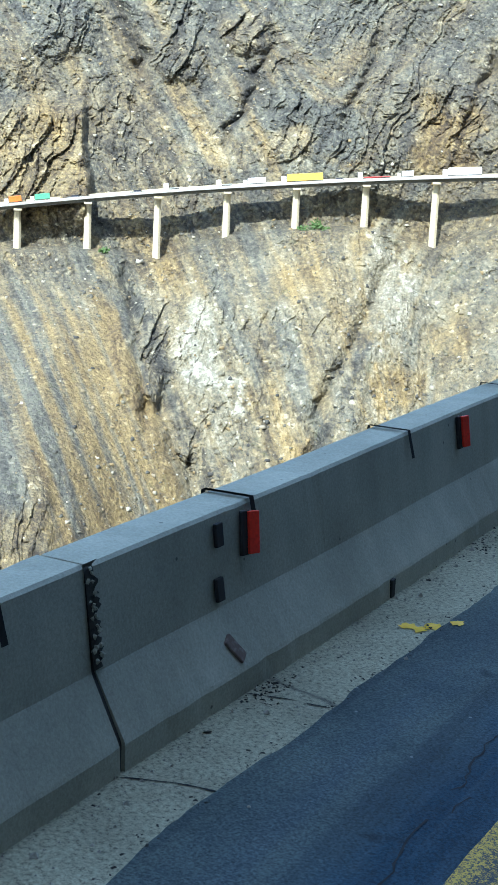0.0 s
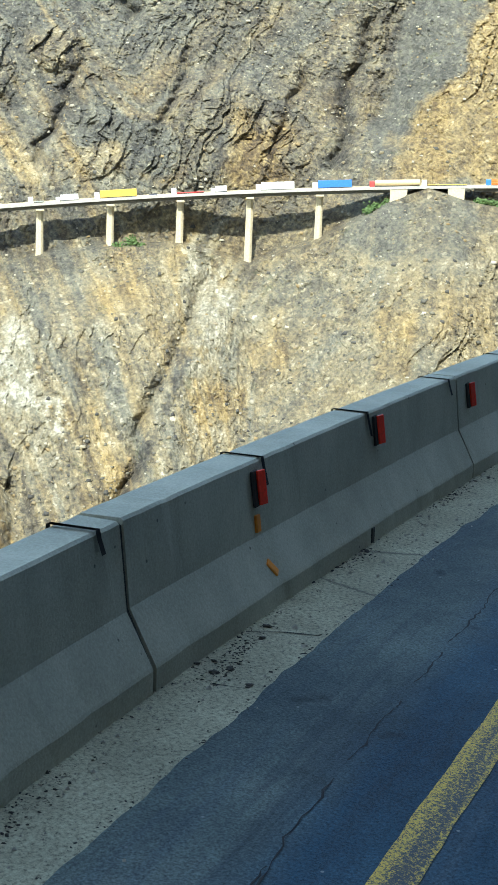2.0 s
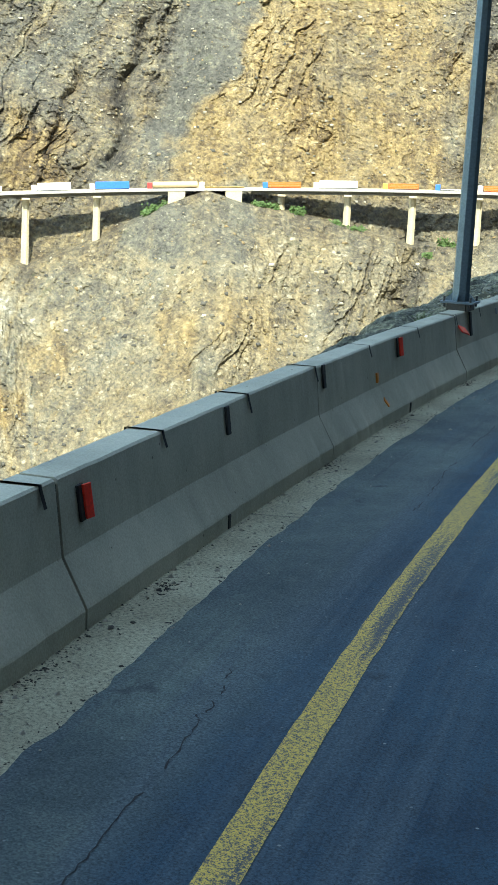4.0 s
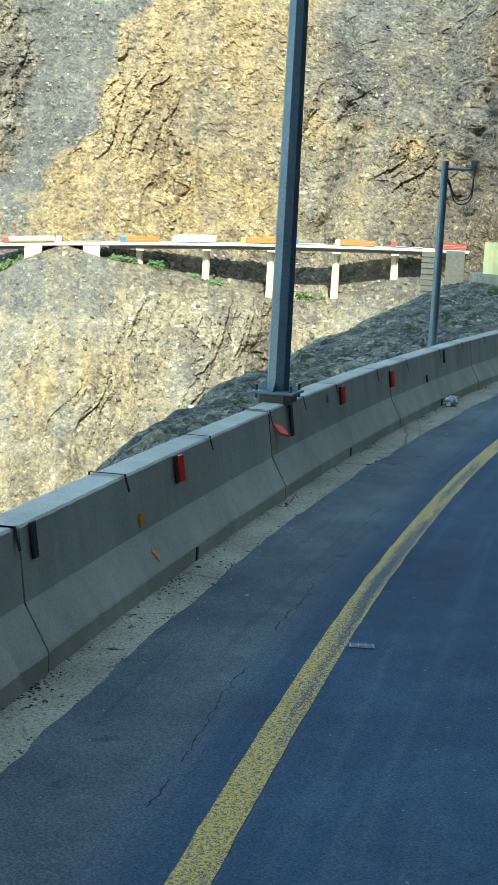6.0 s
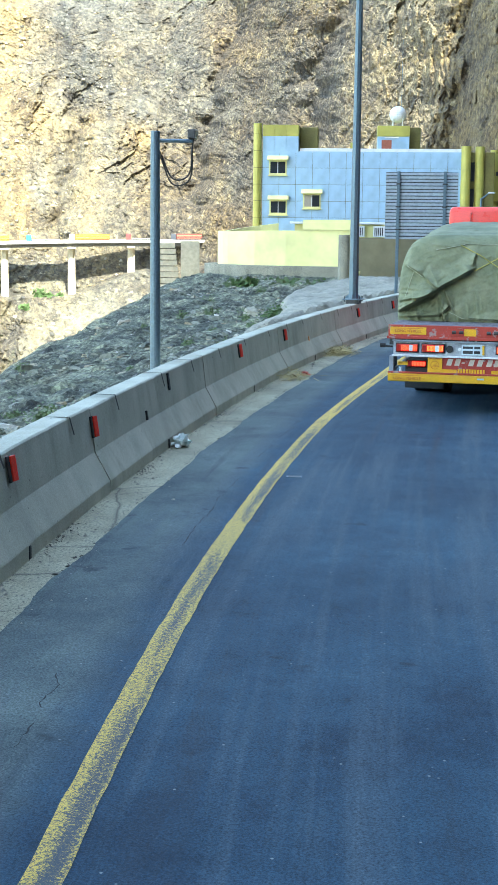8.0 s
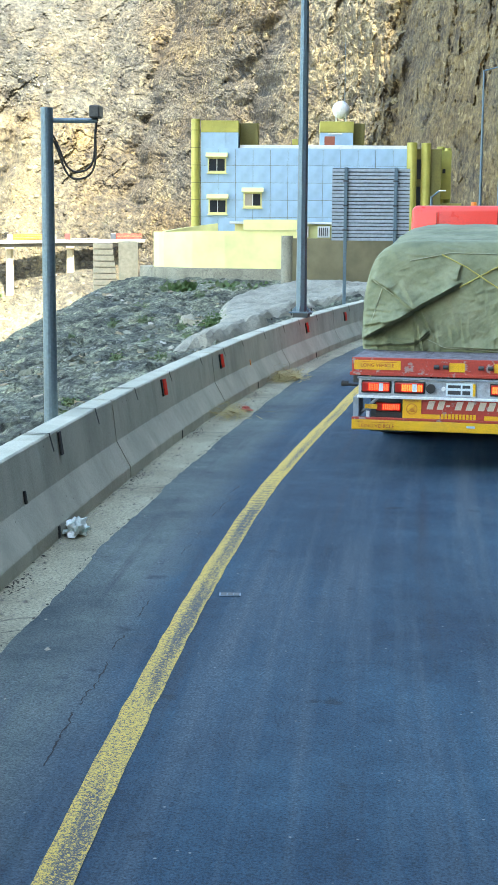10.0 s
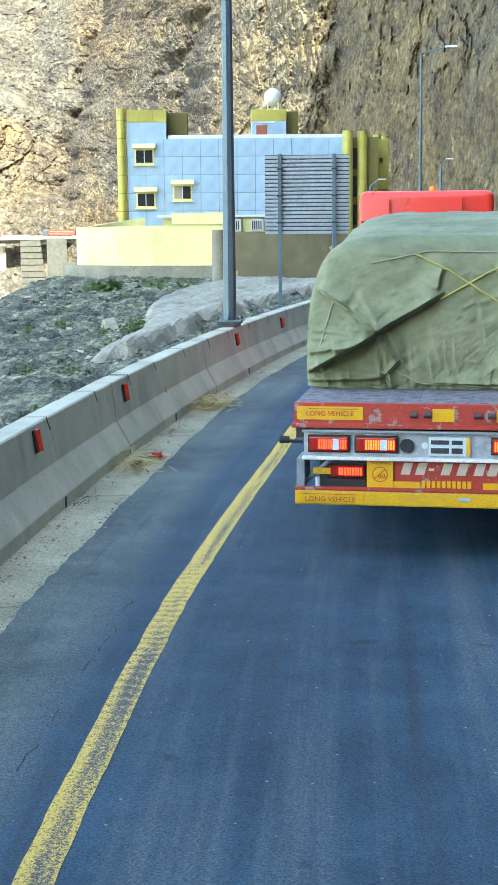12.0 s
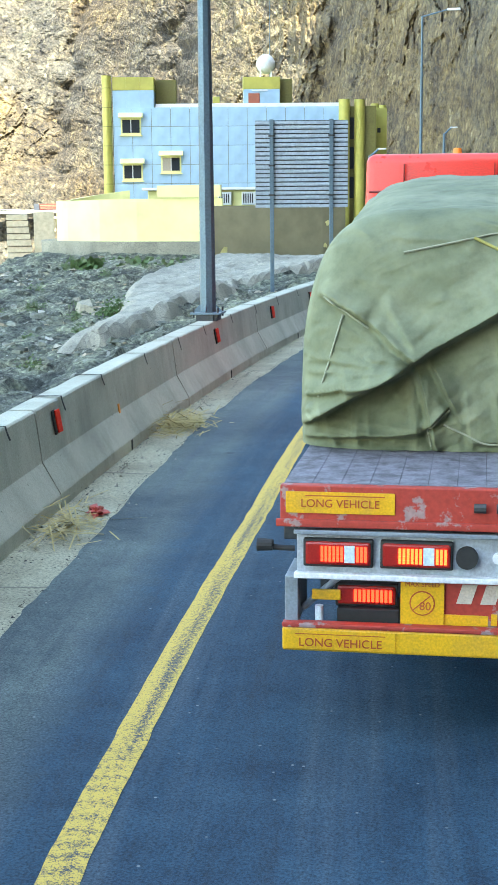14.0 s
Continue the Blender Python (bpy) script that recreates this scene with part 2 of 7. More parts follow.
def line_material():
    """Yellow paint, rubbed off along its middle and in tread marks."""
    m, n, l, b = material("yellow_road_paint", 0.7)
    co = n.new("ShaderNodeTexCoord").outputs["Object"]
    tr = n.new("ShaderNodeAttribute")
    tr.attribute_name = "track"
    xyz = n.new("ShaderNodeSeparateXYZ")
    l.new(tr.outputs["Vector"], xyz.inputs[0])
    wear, grain = tex_noise(n, l, 42, 6, 0.75, co), tex_noise(n, l, 120, 4, 0.8, co)
    long = tex_noise(n, l, 1.0, 4, 0.6, tr.outputs["Vector"], (0.35, 0.5, 1.0))

    def math_node(op, a, v, add=None):
        q = n.new("ShaderNodeMath")
        q.operation = op
        for sock, x in zip(q.inputs, (a, v, add)):
            if x is None:
                continue
            if isinstance(x, (int, float)):
                sock.default_value = x
            else:
                l.new(x, sock)
        return q.outputs[0]

    s = math_node("MULTIPLY_ADD", grain.outputs[0], 1.1, math_node("MULTIPLY", wear.outputs[0], 0.9))
    # bare middle, wider where the traffic cuts the bend
    band = color_ramp(n, l, xyz.outputs["Z"], [(0.22, (0, 0, 0)), (0.5, (1, 1, 1)), (0.78, (1, 1, 1)), (0.97, (0.15, 0.15, 0.15))])
    where = color_ramp(n, l, long.outputs[0], [(0.40, (0.0, 0.0, 0.0)), (0.60, (0.2, 0.2, 0.2))])
    s = math_node("SUBTRACT", s, mix(n, l, 1.0, band, where, "MULTIPLY"))
    tread = n.new("ShaderNodeTexWave")
    tread.inputs["Scale"].default_value, tread.inputs["Distortion"].default_value = 1.0, 5.0
    mp = n.new("ShaderNodeMapping")
    mp.inputs["Scale"].default_value = (2.3, 0, 1.3)
    l.new(tr.outputs["Vector"], mp.inputs[0])
    l.new(mp.outputs[0], tread.inputs["Vector"])
    near = color_ramp(n, l, math_node("MULTIPLY_ADD", xyz.outputs["X"], 0.02, 1.3), [(0.28, (0, 0, 0)), (0.31, (0.10, 0.10, 0.10)), (0.365, (0.10, 0.10, 0.10)), (0.385, (0, 0, 0))])
    s = math_node("SUBTRACT", s, mix(n, l, 1.0, near, tread.outputs["Color"], "MULTIPLY"))
    fresh = color_ramp(n, l, math_node("MULTIPLY_ADD", xyz.outputs["X"], 0.02, 1.5), [(0.38, (0, 0, 0)), (0.56, (0.09, 0.09, 0.09))])
    s = math_node("ADD", s, fresh)
    c = color_ramp(n, l, s, [(0.84, (0.030, 0.042, 0.055)), (0.93, (0.12, 0.10, 0.055)), (1.02, (0.32, 0.225, 0.055)), (1.16, (0.58, 0.39, 0.06))])
    l.new(c, b.inputs["Base Color"])
    bump(n, l, b, grain.outputs[0], 0.6, 0.006)
    return m


def concrete_material(name, colour, stain=(0.16, 0.155, 0.14), pits=True, cracks=0.0):
    m, n, l, b = material(name, 0.85)
    co = n.new("ShaderNodeTexCoord").outputs["Object"]
    big, fine = tex_noise(n, l, 0.9, 6, 0.62, co), tex_noise(n, l, 60, 4, 0.7, co)
    streak = tex_noise(n, l, 3.0, 5, 0.6, co, (1, 1, 0.15))
    c = mix(n, l, color_ramp(n, l, big.outputs[0], [(0.40, (0, 0, 0)), (0.68, (0.62,) * 3)]), colour, stain)
    c = mix(n, l, 1.0, c, color_ramp(n, l, streak.outputs[0], [(0.3, (0.9, 0.9, 0.89)), (0.6, (1.05, 1.05, 1.04))]), "MULTIPLY")
    c = mix(n, l, 1.0, c, color_ramp(n, l, fine.outputs[0], [(0.3, (0.8,) * 3), (0.7, (1.15,) * 3)]), "MULTIPLY")
    if pits:
        v = n.new("ShaderNodeTexVoronoi")
        v.inputs["Scale"].default_value = 5.0
        l.new(co, v.inputs["Vector"])
        c = mix(n, l, color_ramp(n, l, v.outputs["Distance"], [(0.035, (0.75,) * 3), (0.06, (0, 0, 0))]), c, (0.05, 0.05, 0.048))
    if cracks:
        v = n.new("ShaderNodeTexVoronoi")
        v.feature, v.inputs["Scale"].default_value = "DISTANCE_TO_EDGE", cracks
        l.new(mix(n, l, 0.3, co, big.outputs["Color"], "ADD"), v.inputs["Vector"])
        c = mix(n, l, color_ramp(n, l, v.outputs["Distance"], [(0.0, (0.85,) * 3), (0.005, (0, 0, 0))]), c, (0.07, 0.065, 0.055))
        speck = tex_noise(n, l, 38, 5, 0.85, co)
        c = mix(n, l, 1.0, c, color_ramp(n, l, speck.outputs[0], [(0.38, (0.35,) * 3), (0.48, (0.95,) * 3), (0.62, (1.35,) * 3)]), "MULTIPLY")
    l.new(c, b.inputs["Base Color"])
    bump(n, l, b, fine.outputs[0], 0.4, 0.006)
    return m


def canvas_material():
    """Faded green canvas with creases, rubbed pale on its folds."""
    m, n, l, b = material("green_canvas", 0.8)
    co = n.new("ShaderNodeTexCoord").outputs["Object"]
    big, stain = tex_noise(n, l, 1.4, 6, 0.65, co), tex_noise(n, l, 5, 6, 0.7, co)
    crease = n.new("ShaderNodeTexNoise")
    crease.noise_type = "RIDGED_MULTIFRACTAL"
    crease.inputs["Scale"].default_value, crease.inputs["Detail"].default_value, crease.inputs["Distortion"].default_value = 3.4, 6, 0.8
    mp = n.new("ShaderNodeMapping")
    mp.inputs["Scale"].default_value, mp.inputs["Rotation"].default_value = (1, 1, 1.9), (0, 0.7, 0)
    l.new(co, mp.inputs[0])
    l.new(mp.outputs[0], crease.inputs["Vector"])
    weave = tex_noise(n, l, 160, 2, 0.5, co)
    c = color_ramp(n, l, big.outputs[0], [(0.3, (0.115, 0.132, 0.072)), (0.5, (0.170, 0.188, 0.108)), (0.7, (0.235, 0.248, 0.155))])
    c = mix(n, l, 1.0, c, color_ramp(n, l, stain.outputs[0], [(0.3, (0.75, 0.76, 0.74)), (0.5, (1, 1, 1)), (0.7, (1.15, 1.14, 1.12))]), "MULTIPLY")
    l.new(c, b.inputs["Base Color"])
    s = n.new("ShaderNodeMath")
    s.operation, s.inputs[1].default_value = "MULTIPLY_ADD", 0.02
    l.new(weave.outputs[0], s.inputs[0])
    l.new(crease.outputs[0], s.inputs[2])
    bump(n, l, b, s.outputs[0], 0.9, 0.036)
    return m


ROCK, RUBBLE, ASPHALT, YELLOW_LINE = rock_material(), rubble_material(), asphalt_material(), line_material()
CONCRETE = concrete_material("barrier_concrete", (0.45, 0.445, 0.36), (0.25, 0.25, 0.20))
STRIP = concrete_material("gutter_concrete", (0.37, 0.35, 0.245), (0.13, 0.12, 0.08), pits=False, cracks=0.22)
SHOTCRETE = concrete_material("shotcrete", (0.31, 0.295, 0.235), (0.13, 0.125, 0.10), pits=False, cracks=0.6)
BRIDGE_CONC = worn("bridge_concrete", (0.50, 0.44, 0.32), (0.34, 0.28, 0.19), 0.85, scale=0.3, fine=2.0, depth=0.0)
PARAPET = worn("grey_parapet_concrete", (0.36, 0.36, 0.34), (0.22, 0.22, 0.20), 0.85, scale=0.3, fine=1.0, depth=0.0)
# Girders far darker than the piers: the deck's shade is put into the colour.
GIRDER_SHADE = worn("girder_shade_concrete", (0.13, 0.125, 0.115), (0.08, 0.075, 0.07), 0.85, scale=0.3, fine=2.0, depth=0.0)
STEEL = worn("galvanised_steel", (0.12, 0.18, 0.23), (0.08, 0.10, 0.12), 0.45, 0.5, 2.0, 0.5, 30, 0.001)
ALUMINIUM = worn("bluish_aluminium", (0.33, 0.39, 0.45), (0.24, 0.28, 0.32), 0.5, 0.2, 1.0, 0.5, 8, 0)
DARK_STEEL = worn("dark_steel", (0.05, 0.055, 0.06), (0.12, 0.09, 0.06), 0.5, 0.4, 5.0)
RUBBER = worn("black_rubber", (0.02, 0.02, 0.02), (0.08, 0.075, 0.07), 0.75)
RED_PLASTIC = worn("red_reflector_plastic", (0.95, 0.05, 0.025), (0.75, 0.05, 0.03), 0.35, scale=8, amount=0.4, depth=0)
ORANGE = worn("orange_reflector_plastic", (0.85, 0.28, 0.03), (0.4, 0.15, 0.03), 0.4, scale=20)
BLUE_PANEL = worn("pale_blue_cladding", (0.36, 0.53, 0.70), (0.31, 0.45, 0.58), 0.35, 0.1, 0.4, 0.4, 0.7, 0)
OLIVE = worn("olive_gold_cladding", (0.46, 0.42, 0.10), (0.34, 0.30, 0.08), 0.4, 0.1, 0.5, 0.5, 0.8, 0)
CREAM = worn("pale_yellow_render", (0.80, 0.755, 0.36), (0.74, 0.69, 0.34), 0.85, 0, 0.3, 0.4, 0.6, 0)
BROWN_WALL = worn("drab_brown_render", (0.25, 0.225, 0.14), (0.19, 0.17, 0.11), 0.9, 0, 0.3, 0.7, 1.0, 0)
TARP = canvas_material()
RED_PAINT = worn("red_paint", (0.40, 0.04, 0.025), (0.34, 0.27, 0.26), 0.6, 0, 7, 0.85, 40, 0.001, 0.57, 0.62)
CAB_SEAM = worn("dark_red_seam", (0.22, 0.015, 0.012), (0.15, 0.02, 0.02), 0.6)
CAB_RED = worn("glossy_red_paint", (0.80, 0.045, 0.03), (0.66, 0.06, 0.045), 0.3, 0, 2, 0.3, 60, 0)
WHITE_PAINT = worn("white_paint", (0.72, 0.73, 0.74), (0.4, 0.39, 0.37), 0.5, 0, 2, 0.5, 50, 0.001)
DENTED = worn("dented_grey_panel", (0.46, 0.50, 0.55), (0.24, 0.24, 0.25), 0.45, 0.15, 7, 0.7, 60, 0.002, 0.45, 0.65)
PALE_INK = worn("pale_sign_paint", (0.60, 0.50, 0.40), (0.45, 0.30, 0.22), 0.6, 0, 12, 0.5, 80, 0)
PLANK = worn("grey_deck_planks", (0.20, 0.19, 0.215), (0.09, 0.08, 0.09), 0.85, 0, 9, 0.85, 60, 0.006, 0.42, 0.62)
YELLOW_TAPE = worn("yellow_reflective_sheet", (0.78, 0.42, 0.015), (0.5, 0.28, 0.05), 0.4, 0, 6, 0.6, 80, 0)
BLUE_GREY = worn("grey_primer_steel", (0.25, 0.29, 0.33), (0.14, 0.13, 0.12), 0.5, 0.2, 3, 0.6, 60, 0.001)
LEAF = worn("green_leaves", (0.07, 0.13, 0.04), (0.11, 0.13, 0.05), 0.8, 0, 6, 0.7, 30, 0)
DRY_GRASS = worn("dry_straw", (0.45, 0.36, 0.15), (0.3, 0.26, 0.14), 0.9, 0, 8, 0.7, 50, 0)


# ---- building helpers ----
def part(name, bm, mat, parent=None, label=""):
    me = bpy.data.meshes.new(name)
    bm.to_mesh(me)
    bm.free()
    me.materials.append(mat)
    ob = new(name, me)
    if parent is not None:
        ob.parent = parent
    if label:
        ob["label"] = label
    return ob


def sheet(name, verts, nu, nv, mat, smooth=True):
    """A grid mesh from an array of nu * nv places."""
    i = np.arange(nu * nv).reshape(nu, nv)
    quads = np.stack([i[:-1, :-1], i[1:, :-1], i[1:, 1:], i[:-1, 1:]], -1).reshape(-1, 4)
    me = bpy.data.meshes.new(name)
    me.vertices.add(nu * nv)
    me.vertices.foreach_set("co", np.asarray(verts, np.float32).ravel())
    me.loops.add(quads.size)
    me.loops.foreach_set("vertex_index", quads.ravel().astype(np.int32))
    me.polygons.add(len(quads))
    me.polygons.foreach_set("loop_start", np.arange(0, quads.size, 4, dtype=np.int32))
    me.update(calc_edges=True)
    me.polygons.foreach_set("use_smooth", np.full(len(quads), smooth))
    me.materials.append(mat)
    return new(name, me)


def colour_attribute(ob, rgb):
    a = ob.data.color_attributes.new("zone", "FLOAT_COLOR", "POINT")
    a.data.foreach_set("color", np.c_[rgb, np.ones(len(rgb))].astype(np.float32).ravel())


def box(bm, x0, x1, y0, y1, z0, z1, bevel=0.0, m=None):
    r = bmesh.ops.create_cube(bm, size=1.0)
    vs = r["verts"]
    bmesh.ops.scale(bm, vec=(x1 - x0, y1 - y0, z1 - z0), verts=vs)
    bmesh.ops.translate(bm, vec=((x0 + x1) / 2, (y0 + y1) / 2, (z0 + z1) / 2), verts=vs)
    if bevel:
        es = list({e for v in vs for e in v.link_edges})
        out = bmesh.ops.bevel(bm, geom=es, offset=bevel, segments=2, affect="EDGES", profile=0.5)
        vs = list({v for f in out["faces"] for v in f.verts} | {v for v in vs if v.is_valid})
    if m is not None:
        bmesh.ops.transform(bm, matrix=m, verts=[v for v in vs if v.is_valid])
    return bm


def boxed(*a, **k):
    return box(bmesh.new(), *a, **k)


def tube(bm, p, q, r0, r1=None, sides=12, caps=True):
    p, q = Vector(p), Vector(q)
    r1 = r0 if r1 is None else r1
    m = Matrix.Translation((p + q) / 2) @ (q - p).to_track_quat("Z", "Y").to_matrix().to_4x4()
    bmesh.ops.create_cone(bm, cap_ends=caps, segments=sides, radius1=r0, radius2=r1, depth=(q - p).length, matrix=m)
    return bm


def tubed(*a, **k):
    return tube(bmesh.new(), *a, **k)


def empty(name, m, label, category, group="", kind=""):
    ob = new(name)
    ob.matrix_world = m
    return tagged(ob, label, category, group, kind)


# ---- the road's line: an arc round a centre on the hill side ----
CX, CY, RAD = 142.33, 54.28, 157.64


def at(s, o, z=0.0):
    """Place at arc length s and offset o towards the hill from the barrier's front edge."""
    a = s / RAD
    return Vector((CX - (RAD - o) * math.cos(a), CY + (RAD - o) * math.sin(a), z))


def at_np(s, o, z):
    a = s / RAD
    return np.stack([CX - (RAD - o) * np.cos(a), CY + (RAD - o) * np.sin(a), z + 0 * s], -1)


def heading(s):
    """Turn about z that lays +y along the road and +x towards the hill."""
    return -math.degrees(s / RAD)


def on_road(s, o, z=0.0, turn=0.0):
    p = at(s, o, z)
    return pose(p.x, p.y, p.z, 0, 0, heading(s) + turn)


# ---- far mountain wall, a sheet round the valley ----
VX, VY = 0.0, -10.0
BRIDGE_R = 565.0
# ground level under the bridge, by bearing in degrees to the left of north
GROUND = [(4, -4), (24, -8), (31.7, -15), (34, -24), (36.7, -25), (39.4, -19), (42.1, -14), (43.6, -12), (45.2, -7.5), (46.8, -14), (49.6, -30), (52.4, -41),
          (55.3, -34), (58.1, -36), (60.9, -40), (63.8, -51), (66.8, -48), (74, -50)]


def deck_z(phi):
    return -2.4 - 0.09 * (phi - 30) - 0.0155 * (phi - 30) ** 2


def polar(phi, r, z):
    a = radians(phi)
    return Vector((VX - r * math.sin(a), VY + r * math.cos(a), z))


def boulders(places, loose):
    """Loose stones that lie all over the mountain side, thickest on the scree."""
    rng = np.random.default_rng(31)
    nu, nv = loose.shape
    i, j = rng.integers(int(0.40 * nu), nu - 20, 90000), rng.integers(60, nv - 40, 90000)
    keep = rng.uniform(0, 1, len(i)) < 0.30 * loose[i, j]
    i, j = i[keep][:26000], j[keep][:26000]
    n = len(i)
    size = 0.22 + 0.75 * rng.uniform(0, 1, n) ** 5
    corner = np.array([(-1, -0.8, -0.6), (1, -0.9, -0.6), (0.9, 0.8, -0.6), (-0.9, 0.9, -0.6), (-0.6, -0.6, 0.7), (0.7, -0.5, 0.9), (0.6, 0.6, 0.7), (-0.6, 0.5, 1.0)])
    p = corner[None] * rng.uniform(0.65, 1.3, (n, 8, 1)) * (size[:, None] * np.stack([rng.uniform(0.8, 1.5, n), rng.uniform(0.8, 1.2, n), rng.uniform(0.6, 1.0, n)], -1))[:, None, :]
    spin = rng.uniform(0, 6.28, n)[:, None]
    x, y = p[..., 0] * np.cos(spin) - p[..., 1] * np.sin(spin), p[..., 0] * np.sin(spin) + p[..., 1] * np.cos(spin)
    p = np.stack([x, y, p[..., 2]], -1) + places[i, j][:, None, :]
    face = np.array([(0, 3, 2, 1), (4, 5, 6, 7), (0, 1, 5, 4), (1, 2, 6, 5), (2, 3, 7, 6), (3, 0, 4, 7)])
    quads = (face[None] + 8 * np.arange(n)[:, None, None]).reshape(-1, 4)
    me = bpy.data.meshes.new("boulders")
    me.vertices.add(8 * n)
    me.vertices.foreach_set("co", p.astype(np.float32).ravel())
    me.loops.add(quads.size)
    me.loops.foreach_set("vertex_index", quads.ravel().astype(np.int32))
    me.polygons.add(len(quads))
    me.polygons.foreach_set("loop_start", np.arange(0, quads.size, 4, dtype=np.int32))
    me.update(calc_edges=True)
    m, nn, l, b = material("loose_stone", 0.95)
    gm = nn.new("ShaderNodeNewGeometry")
    l.new(color_ramp(nn, l, gm.outputs["Random Per Island"], [(0.0, (0.05, 0.05, 0.05)), (0.25, (0.10, 0.098, 0.085)), (0.5, (0.17, 0.158, 0.12)), (0.7, (0.25, 0.185, 0.095)), (0.88, (0.27, 0.25, 0.20)), (1.0, (0.42, 0.40, 0.34))]), b.inputs["Base Color"])
    me.materials.append(m)
    tagged(new("boulders", me), "loose grey and ochre boulders scattered over the mountain side", "boulders", kind="stuff")


def far_wall():
    nu, nv = 1180, 640
    phi = np.linspace(4.0, 74.0, nu)[:, None] + np.zeros((1, nv))
    v = np.linspace(0, 1, nv)[None, :] + np.zeros((nu, 1))
    gx, gz = zip(*GROUND)
    ground = np.interp(phi, gx, gz)
    z = -175 + 330 * v                                   # height along the sheet
    u = np.radians(phi) * BRIDGE_R
    d = z - ground

    def blob(p0, z0, wp, wz):
        return np.exp(-(((phi - p0) / wp) ** 2) - ((z - z0) / wz) ** 2)

    def patch_of(p0, p1, z0, z1, soft_p=0.5, soft_z=5.0):
        """A ragged field from bearing p0 to p1 and height z0 to z1."""
        p, h = phi + 1.6 * (wob - 0.5), z + 22 * (wob2 - 0.5)
        return ramp(p0 - soft_p, p0 + soft_p, p) * ramp(p1 + soft_p, p1 - soft_p, p) * ramp(z0 - soft_z, z0 + soft_z, h) * ramp(z1 + soft_z, z1 - soft_z, h)

    def line_of(p0, z0, p1, z1, width):
        """Closeness to a wavering line down the wall."""
        k = np.clip((z - z0) / (z1 - z0), 0, 1)
        du = u - np.radians(p0 + (p1 - p0) * k) * BRIDGE_R + 11 * (fbm(z / 12, 0 * z + p0, 4, 3) - 0.5)
        out = np.abs(z - np.clip(z, min(z0, z1), max(z0, z1)))
        return np.exp(-np.abs(du / width) ** 1.5 - (out / 8) ** 2)

    wob, wob2 = fbm(u / 26, z / 22, 4, 61, 0.6), fbm(u / 24, z / 26, 4, 63, 0.6)
    # valley side below the bridge, a bench at its feet, the steep wall above it
    r = BRIDGE_R - 9 + np.where(d < 0, d / math.tan(radians(40)), np.where(d < 0.8, d * 18, 14 + (d - 0.8) / math.tan(radians(50))))
    turn = np.clip(30.5 - phi, 0, None)                  # the wall comes closer behind the building, and steeper
    closer = turn**2 / (turn + 2.0)
    r = r - 19.0 * closer - ramp(29, 24, phi) * np.clip(d, 0, None) * (1 / math.tan(radians(50)) - 1 / math.tan(radians(66)))
    tame = 1 - 0.45 * ramp(29, 24, phi)
    away = ramp(3, 26, np.abs(d + 2))
    r = r - 34 * (ridged(u / 95 + 0.2 * z / 95, z / 210, 3, 11) - 0.55) * away * tame
    r = r - 75 * ramp(62.0, 70, phi) * ramp(-15, -90, d)   # scree fan that drops to the gully
    # rock masses that stand out of the wall
    dome = ramp(0.0, 1.0, 1.15 - ((phi - 53.2) / 3.5) ** 2 - (np.maximum(z - 2, 0) / 42) ** 2) * ramp(-34, 6, z)
    slate = patch_of(56.0, 59.6, -12, 14)
    tower = ramp(66.7, 67.1, phi + 0.5 * (wob - 0.5)) * ramp(16, 4, z) * ramp(-46, -30, z) * ramp(71.5, 69.5, phi)
    bluff = patch_of(33.2, 36.0, 38, 62, 0.5, 9)
    knob = blob(31.2, 41, 0.9, 8)
    teeth = patch_of(66.7, 69.2, 34, 58, 0.4, 5) + patch_of(62.4, 64.0, 28, 62, 0.3, 5) + patch_of(59.5, 61.2, 38, 60, 0.3, 5)
    cliff = patch_of(63.4, 65.6, -92, -66, 0.3, 4) + patch_of(36.0, 40, -60, -30, 0.6, 5) + patch_of(68.8, 74, -175, -105, 0.5, 6)
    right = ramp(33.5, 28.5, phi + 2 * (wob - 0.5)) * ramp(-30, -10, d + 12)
    rough = fbm(u / 60, z / 50, 4, 31)
    masses = np.clip(dome + tower + bluff + knob + teeth + cliff + 0.8 * slate, 0, 1)
    r = r - 12 * dome - 18 * tower - 4 * bluff - 3 * knob - 6 * teeth - 6 * cliff - 3 * slate
    drop = np.clip(76 - z, -40, 84)
    ps = phi - 0.049 * drop + 3.4 * (wob - 0.5) + 1.2 * (wob2 - 0.5)          # bearing along the chute, which leans to the left as it comes down
    chute = ramp(42.8, 43.8, ps) * ramp(47.2, 46.0, ps + 0.032 * drop) * ramp(-4, 8, z)
    lip = phi - 66.0 - (z + 52) * 0.05 + 0.8 * (wob - 0.5)      # the fan's edge, which breaks off to its right
    fan = ramp(-0.15, 0.15, lip) * ramp(-4, -16, d)
    r = r - 11 * ramp(-0.9, 0.1, lip) * ramp(-12, -34, d)
    pour = line_of(34.6, 45, 32.6, -6, 13) + 0.7 * patch_of(57, 61, -60, -40) + patch_of(43.5, 48, -40, -14)
    smooth = np.clip(chute + fan * (1 - patch_of(68.8, 74, -175, -105, 0.5, 6)) + pour + patch_of(52.2, 54.0, -10, 10), 0, 1)
    crags = np.clip(np.maximum((0.75 - 0.3 * ramp(47, 49, phi)) * ramp(0.52 + 0.07 * ramp(47, 49, phi), 0.62 + 0.08 * ramp(47, 49, phi), rough) * away * (1 - smooth), masses) + 0.14 * right, 0, 1)
    gully = 0
